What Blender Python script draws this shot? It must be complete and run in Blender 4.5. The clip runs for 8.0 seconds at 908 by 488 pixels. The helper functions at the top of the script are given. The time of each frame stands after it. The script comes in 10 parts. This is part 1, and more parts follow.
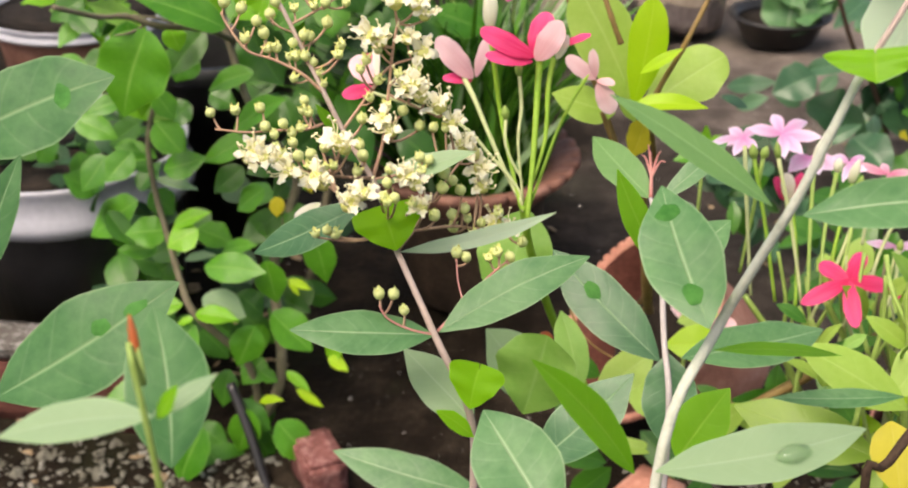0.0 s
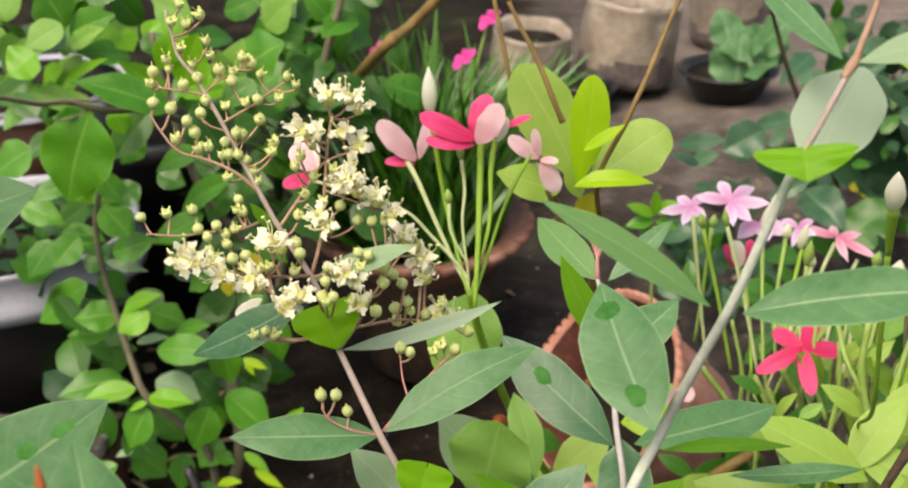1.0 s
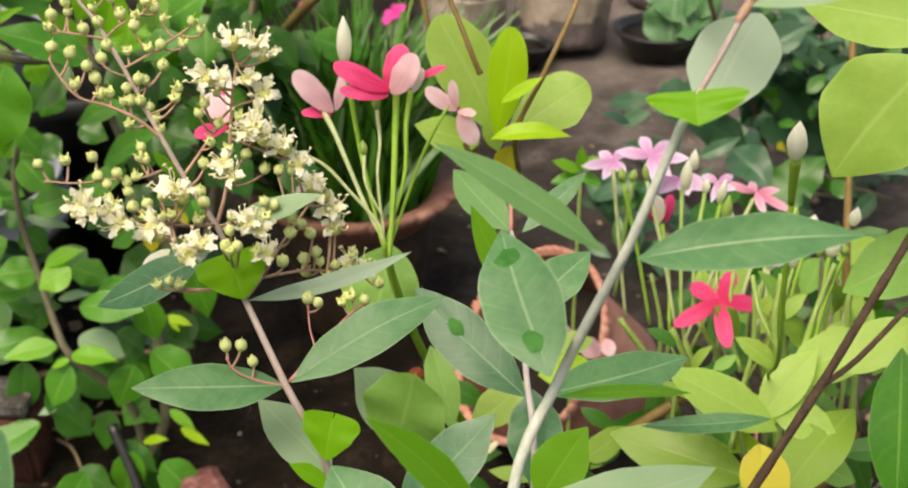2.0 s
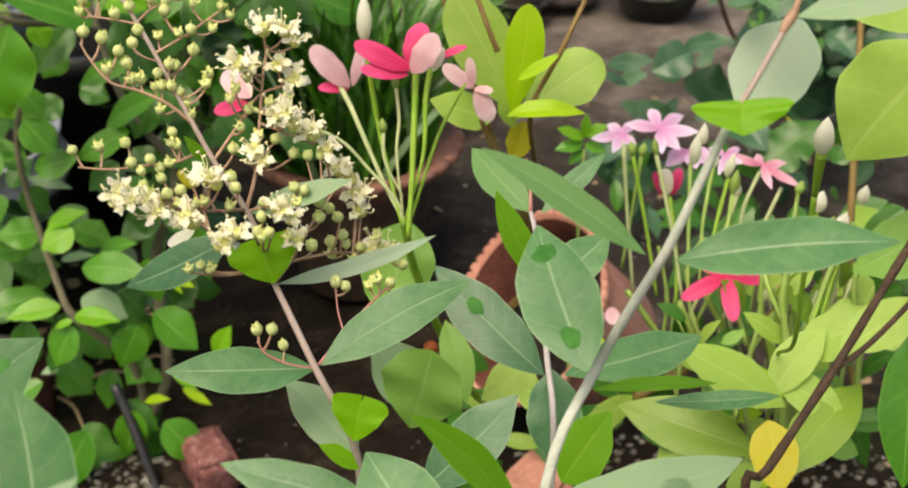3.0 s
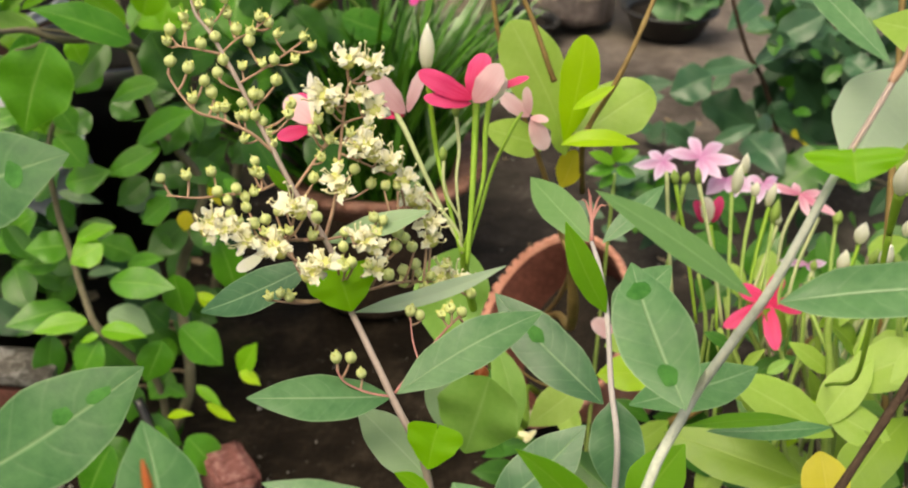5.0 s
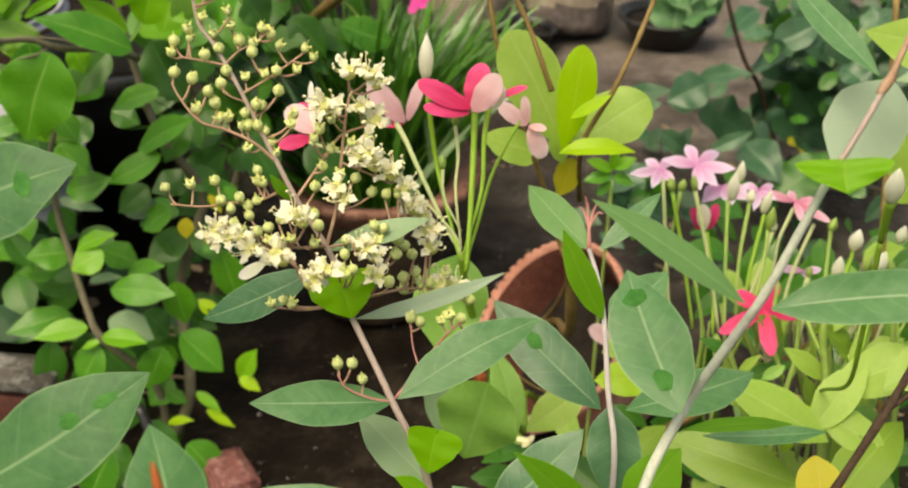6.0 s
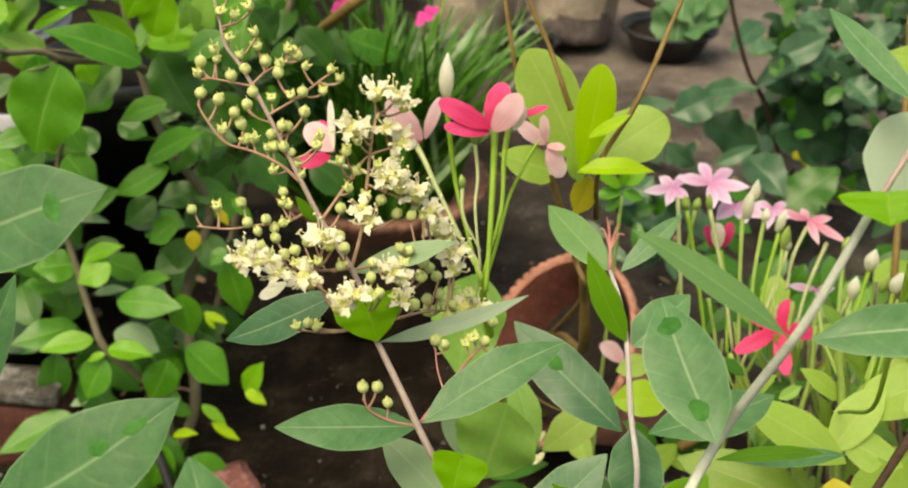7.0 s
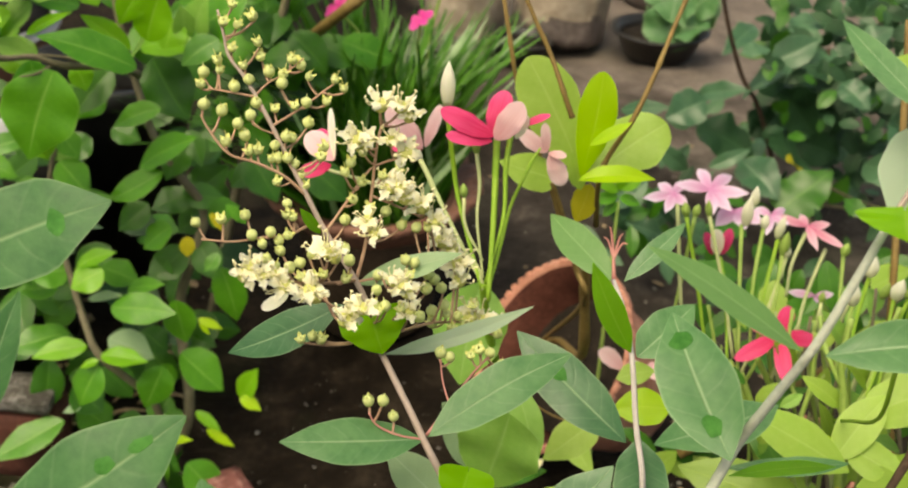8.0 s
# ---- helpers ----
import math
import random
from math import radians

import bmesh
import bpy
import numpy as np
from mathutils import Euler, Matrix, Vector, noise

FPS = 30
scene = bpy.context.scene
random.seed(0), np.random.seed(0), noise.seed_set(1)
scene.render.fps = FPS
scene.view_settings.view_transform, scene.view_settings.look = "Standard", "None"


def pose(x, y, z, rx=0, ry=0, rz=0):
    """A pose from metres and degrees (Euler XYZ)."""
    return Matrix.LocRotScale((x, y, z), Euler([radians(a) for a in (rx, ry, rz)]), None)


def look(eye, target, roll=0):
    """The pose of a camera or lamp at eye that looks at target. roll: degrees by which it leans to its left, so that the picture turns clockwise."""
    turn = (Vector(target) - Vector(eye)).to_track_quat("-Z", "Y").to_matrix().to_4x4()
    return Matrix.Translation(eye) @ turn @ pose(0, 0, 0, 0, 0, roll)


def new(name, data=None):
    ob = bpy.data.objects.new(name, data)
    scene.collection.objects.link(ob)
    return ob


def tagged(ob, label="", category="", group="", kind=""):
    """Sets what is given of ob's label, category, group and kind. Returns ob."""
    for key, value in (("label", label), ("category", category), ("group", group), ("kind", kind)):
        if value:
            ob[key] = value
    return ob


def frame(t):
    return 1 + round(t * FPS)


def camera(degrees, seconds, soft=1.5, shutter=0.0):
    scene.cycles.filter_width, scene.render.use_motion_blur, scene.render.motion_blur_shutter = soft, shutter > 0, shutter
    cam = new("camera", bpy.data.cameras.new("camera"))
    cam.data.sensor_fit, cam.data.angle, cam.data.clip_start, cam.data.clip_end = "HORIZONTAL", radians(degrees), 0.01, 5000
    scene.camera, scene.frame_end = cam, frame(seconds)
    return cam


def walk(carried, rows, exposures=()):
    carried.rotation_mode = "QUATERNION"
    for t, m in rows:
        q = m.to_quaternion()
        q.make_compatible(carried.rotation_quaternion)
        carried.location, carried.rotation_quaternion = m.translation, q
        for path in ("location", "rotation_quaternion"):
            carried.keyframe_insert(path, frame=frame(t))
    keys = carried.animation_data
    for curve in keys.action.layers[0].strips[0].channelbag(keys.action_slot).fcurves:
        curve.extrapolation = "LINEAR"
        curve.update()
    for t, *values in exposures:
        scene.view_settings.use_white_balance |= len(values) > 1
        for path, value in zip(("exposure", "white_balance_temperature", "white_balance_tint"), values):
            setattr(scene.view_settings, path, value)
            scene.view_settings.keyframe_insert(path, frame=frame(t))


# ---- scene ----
cam = camera(42.1, 8.0, 2.0)
PATH = [
    (0, (0.01962, -0.01296, 0.53214), (-0.07777, 0.85722, 0.04912), -0.776),
    (0.2, (0.01617, -0.01296, 0.53375), (-0.07112, 0.86642, 0.06569), -0.670),
    (0.3, (0.01606, -0.01098, 0.53512), (-0.06738, 0.86702, 0.06377), -0.655),
    (0.5, (0.02215, -0.00634, 0.53573), (-0.05786, 0.87117, 0.06289), -1.264),
    (0.7, (0.02608, -0.00111, 0.53426), (-0.05743, 0.88506, 0.07849), -1.653),
    (1, (0.02476, -0.00251, 0.53819), (-0.04279, 0.89217, 0.09662), -1.991),
    (1.2, (0.02792, 0.00005, 0.53762), (-0.02620, 0.90147, 0.10807), -1.702),
    (1.3, (0.02928, 0.00108, 0.53605), (-0.00751, 0.90302, 0.10576), -1.171),
    (1.5, (0.03196, 0.00011, 0.53605), (0.01835, 0.89873, 0.09753), -0.532),
    (1.7, (0.03235, 0.00295, 0.53431), (0.02010, 0.89902, 0.09058), -0.427),
    (2, (0.03317, -0.00156, 0.53439), (0.01590, 0.87984, 0.06233), -0.409),
    (2.2, (0.03149, -0.00106, 0.53374), (0.01034, 0.86982, 0.04270), -0.628),
    (3.3, (0.01694, -0.00076, 0.54745), (0.01707, 0.85932, 0.03728), 0.708),
    (3.5, (0.01285, -0.00011, 0.54695), (0.00840, 0.85974, 0.03642), 0.336),
    (4, (0.00458, 0.00038, 0.54936), (-0.00027, 0.86692, 0.05028), 1.189),
    (4.5, (0.00000, 0.00000, 0.55000), (0.00000, 0.86603, 0.05000), 1.500),
    (6, (-0.00069, -0.00666, 0.55374), (0.00285, 0.86222, 0.05873), 1.605),
    (6.5, (-0.00525, -0.00425, 0.55488), (-0.00363, 0.86738, 0.06472), 1.465),
    (7, (-0.00921, -0.00310, 0.55620), (-0.00145, 0.86899, 0.06693), 2.079),
    (7.5, (-0.01160, 0.00099, 0.55510), (0.01025, 0.86913, 0.05927), 2.182),
    (8, (-0.01380, 0.00065, 0.55733), (0.00357, 0.87304, 0.06884), 2.272),
]
cam.data.dof.use_dof, cam.data.dof.focus_distance, cam.data.dof.aperture_fstop = True, 0.31, 31.0
walk(cam, [(t, look(eye, target, roll)) for t, eye, target, roll in PATH], [(0, 1.36, 7300, 13), (0.4, 1.24, 7250, 11), (2, 1.14, 7400, 9), (4.5, 1.07, 7750, 5), (8, 1.07, 8400, 2)])

# ---- light ----
world = bpy.data.worlds.new("overcast_sky")
scene.world = world
world.use_nodes = True
wn = world.node_tree
sky = wn.nodes.new("ShaderNodeTexSky")
sky.sky_type, sky.sun_disc = "NISHITA", False
sky.sun_elevation, sky.sun_rotation = radians(63), radians(-143)
sky.air_density, sky.dust_density, sky.ozone_density = 1.0, 6.0, 0.6
wn.links.new(sky.outputs[0], wn.nodes["Background"].inputs[0])
wn.nodes["Background"].inputs[1].default_value = 0.09
sun_data = bpy.data.lights.new("sun", "SUN")
sun_data.energy, sun_data.angle, sun_data.color = 0.95, radians(38), (1.0, 0.97, 0.90)
sun = new("sun", sun_data)
sun.matrix_world = look((-0.9, -0.8, 3.0), (0, 0.4, 0))


# ---- materials ----
def nodes_of(name, rough=0.5, spec=0.5):
    m = bpy.data.materials.new(name)
    m.use_nodes = True
    nt = m.node_tree
    b = nt.nodes["Principled BSDF"]
    b.inputs["Roughness"].default_value = rough
    b.inputs["Specular IOR Level"].default_value = spec
    return m, nt, b


def math_node(nt, op, a, b=None, c=None, clamp=False):
    n = nt.nodes.new("ShaderNodeMath")
    n.operation, n.use_clamp = op, clamp
    for i, v in enumerate((a, b, c)):
        if v is None:
            continue
        if isinstance(v, (int, float)):
            n.inputs[i].default_value = v
        else:
            nt.links.new(v, n.inputs[i])
    return n.outputs[0]


def mix_colour(nt, fac, a, b, blend="MIX"):
    n = nt.nodes.new("ShaderNodeMix")
    n.data_type, n.blend_type = "RGBA", blend
    for sock, v in ((n.inputs[0], fac), (n.inputs[6], a), (n.inputs[7], b)):
        if isinstance(v, (int, float)):
            sock.default_value = v
        elif isinstance(v, tuple):
            sock.default_value = (*v, 1)
        else:
            nt.links.new(v, sock)
    return n.outputs[2]


def noise_node(nt, scale, detail=4, rough=0.55, coord=None):
    n = nt.nodes.new("ShaderNodeTexNoise")
    n.inputs["Scale"].default_value, n.inputs["Detail"].default_value = scale, detail
    n.inputs["Roughness"].default_value = rough
    if coord is None:
        coord = nt.nodes.new("ShaderNodeTexCoord").outputs["Object"]
    nt.links.new(coord, n.inputs["Vector"])
    return n.outputs["Fac"]


def ramp_node(nt, fac, *stops):
    n = nt.nodes.new("ShaderNodeValToRGB")
    e = n.color_ramp.elements
    while len(e) < len(stops):
        e.new(0.5)
    for k, (p, c) in zip(e, stops):
        k.position, k.color = p, (*c, 1)
    nt.links.new(fac, n.inputs[0])
    return n.outputs[0]


def bump_node(nt, b, height, strength=0.3, distance=0.001):
    n = nt.nodes.new("ShaderNodeBump")
    n.inputs["Strength"].default_value, n.inputs["Distance"].default_value = strength, distance
    nt.links.new(height, n.inputs["Height"])
    nt.links.new(n.outputs[0], b.inputs["Normal"])


def leaf_material(name, dark, light, vein, rough=0.45, spec=0.4, glow=0.3, lateral=7.0, vein_amount=0.5, vary=0.25, mottle=0.5):
    """A leaf's blade: midrib and side veins along its own length, mottling, light passing through."""
    m, nt, b = nodes_of(name, rough, spec)
    uv = nt.nodes.new("ShaderNodeUVMap").outputs[0]
    sep = nt.nodes.new("ShaderNodeSeparateXYZ")
    nt.links.new(uv, sep.inputs[0])
    across = math_node(nt, "ABSOLUTE", math_node(nt, "MULTIPLY_ADD", sep.outputs[0], 2.0, -1.0))
    rib = math_node(nt, "MULTIPLY_ADD", across, -14.0, 1.0, clamp=True)
    wob = noise_node(nt, 3.0, 2, 0.5, uv)
    along = math_node(nt, "ADD", sep.outputs[1], math_node(nt, "MULTIPLY", math_node(nt, "POWER", across, 1.3), -0.16))
    along = math_node(nt, "ADD", along, math_node(nt, "MULTIPLY", wob, 0.05))
    saw = math_node(nt, "ABSOLUTE", math_node(nt, "MULTIPLY_ADD", math_node(nt, "FRACT", math_node(nt, "MULTIPLY", along, lateral)), 2.0, -1.0))
    side = math_node(nt, "MULTIPLY_ADD", saw, 5.0, -4.0, clamp=True)
    side = math_node(nt, "MULTIPLY", math_node(nt, "MULTIPLY", side, math_node(nt, "MULTIPLY_ADD", wob, 1.2, -0.2, clamp=True)), 0.36)
    veins = math_node(nt, "MAXIMUM", rib, side)
    big = noise_node(nt, 70.0, 4)
    fine = noise_node(nt, 420.0, 3)
    tone = math_node(nt, "MULTIPLY_ADD", big, mottle, math_node(nt, "MULTIPLY", fine, mottle * 0.5))
    info = math_node(nt, "FRACT", math_node(nt, "ADD", nt.nodes.new("ShaderNodeObjectInfo").outputs["Random"], nt.nodes.new("ShaderNodeNewGeometry").outputs["Random Per Island"]))
    tone = math_node(nt, "ADD", math_node(nt, "ADD", tone, math_node(nt, "MULTIPLY_ADD", info, vary * 2, -vary)), 0.5 - mottle * 0.75, clamp=True)
    col = mix_colour(nt, tone, dark, light)
    col = mix_colour(nt, math_node(nt, "MULTIPLY", veins, vein_amount), col, vein)
    margin = math_node(nt, "MULTIPLY_ADD", across, 14.0, -13.0, clamp=True)
    col = mix_colour(nt, math_node(nt, "MULTIPLY", margin, vein_amount * 0.7), col, vein)
    nt.links.new(col, b.inputs["Base Color"])
    quilt = math_node(nt, "MULTIPLY", math_node(nt, "MULTIPLY", saw, saw), -0.06)
    bump_node(nt, b, math_node(nt, "ADD", math_node(nt, "MULTIPLY_ADD", veins, -0.9, math_node(nt, "MULTIPLY", fine, 0.5)), math_node(nt, "MULTIPLY_ADD", big, 0.8, quilt)), 0.3, 0.0006)
    nt.links.new(math_node(nt, "MULTIPLY_ADD", big, 0.5, rough - 0.25), b.inputs["Roughness"])
    tr = nt.nodes.new("ShaderNodeBsdfTranslucent")
    warm = mix_colour(nt, 0.5, col, (light[0] * 1.3, light[1] * 1.4, light[2] * 0.4))
    nt.links.new(warm, tr.inputs["Color"])
    mx = nt.nodes.new("ShaderNodeMixShader")
    mx.inputs[0].default_value = glow
    nt.links.new(b.outputs[0], mx.inputs[1])
    nt.links.new(tr.outputs[0], mx.inputs[2])
    nt.links.new(mx.outputs[0], nt.nodes["Material Output"].inputs[0])
    return m


def grain_material(name, stops, scale=60.0, rough=0.7, spec=0.3, bump=0.4, fine=400.0, size=0.001, through_light=0.0):
    """A surface of two scales of noise between the given colours."""
    m, nt, b = nodes_of(name, rough, spec)
    a, f = noise_node(nt, scale, 6, 0.6), noise_node(nt, fine, 4)
    v = math_node(nt, "MULTIPLY_ADD", f, 0.35, math_node(nt, "MULTIPLY", a, 0.8))
    v = math_node(nt, "ADD", v, -0.08)
    col = ramp_node(nt, v, *stops)
    nt.links.new(col, b.inputs["Base Color"])
    bump_node(nt, b, v, bump, size)
    if through_light:
        tr = nt.nodes.new("ShaderNodeBsdfTranslucent")
        nt.links.new(col, tr.inputs["Color"])
        mx = nt.nodes.new("ShaderNodeMixShader")
        mx.inputs[0].default_value = through_light
        nt.links.new(b.outputs[0], mx.inputs[1])
        nt.links.new(tr.outputs[0], mx.inputs[2])
        nt.links.new(mx.outputs[0], nt.nodes["Material Output"].inputs[0])
    return m


def petal_material(name, throat, edge, streak, rough=0.5, glow=0.3):
    """A petal: one colour at its foot, another at its edge, fine streaks along it."""
    m, nt, b = nodes_of(name, rough, 0.3)
    uv = nt.nodes.new("ShaderNodeUVMap").outputs[0]
    sep = nt.nodes.new("ShaderNodeSeparateXYZ")
    nt.links.new(uv, sep.inputs[0])
    mp = nt.nodes.new("ShaderNodeMapping")
    mp.inputs["Scale"].default_value = (14, 1.2, 1)
    nt.links.new(uv, mp.inputs[0])
    lines = noise_node(nt, 1.0, 3, 0.5, mp.outputs[0])
    tone = math_node(nt, "MULTIPLY_ADD", lines, 0.5, math_node(nt, "MULTIPLY", sep.outputs[1], 0.9), clamp=True)
    tone = math_node(nt, "ADD", tone, math_node(nt, "MULTIPLY_ADD", nt.nodes.new("ShaderNodeObjectInfo").outputs["Random"], 0.3, -0.3), clamp=True)
    col = mix_colour(nt, tone, throat, edge)
    col = mix_colour(nt, math_node(nt, "MULTIPLY_ADD", lines, 1.0, -0.42, clamp=True), col, streak)
    across = math_node(nt, "ABSOLUTE", math_node(nt, "MULTIPLY_ADD", sep.outputs[0], 2.0, -1.0))
    mid = math_node(nt, "MULTIPLY", math_node(nt, "POWER", math_node(nt, "SUBTRACT", 1.0, across), 2.0), math_node(nt, "MULTIPLY_ADD", sep.outputs[1], -0.6, 0.7))
    col = mix_colour(nt, mid, col, throat)
    nt.links.new(col, b.inputs["Base Color"])
    bump_node(nt, b, lines, 0.3, 0.0006)
    tr = nt.nodes.new("ShaderNodeBsdfTranslucent")
    nt.links.new(col, tr.inputs["Color"])
    mx = nt.nodes.new("ShaderNodeMixShader")
    mx.inputs[0].default_value = glow
    nt.links.new(b.outputs[0], mx.inputs[1])
    nt.links.new(tr.outputs[0], mx.inputs[2])
    nt.links.new(mx.outputs[0], nt.nodes["Material Output"].inputs[0])
    return m


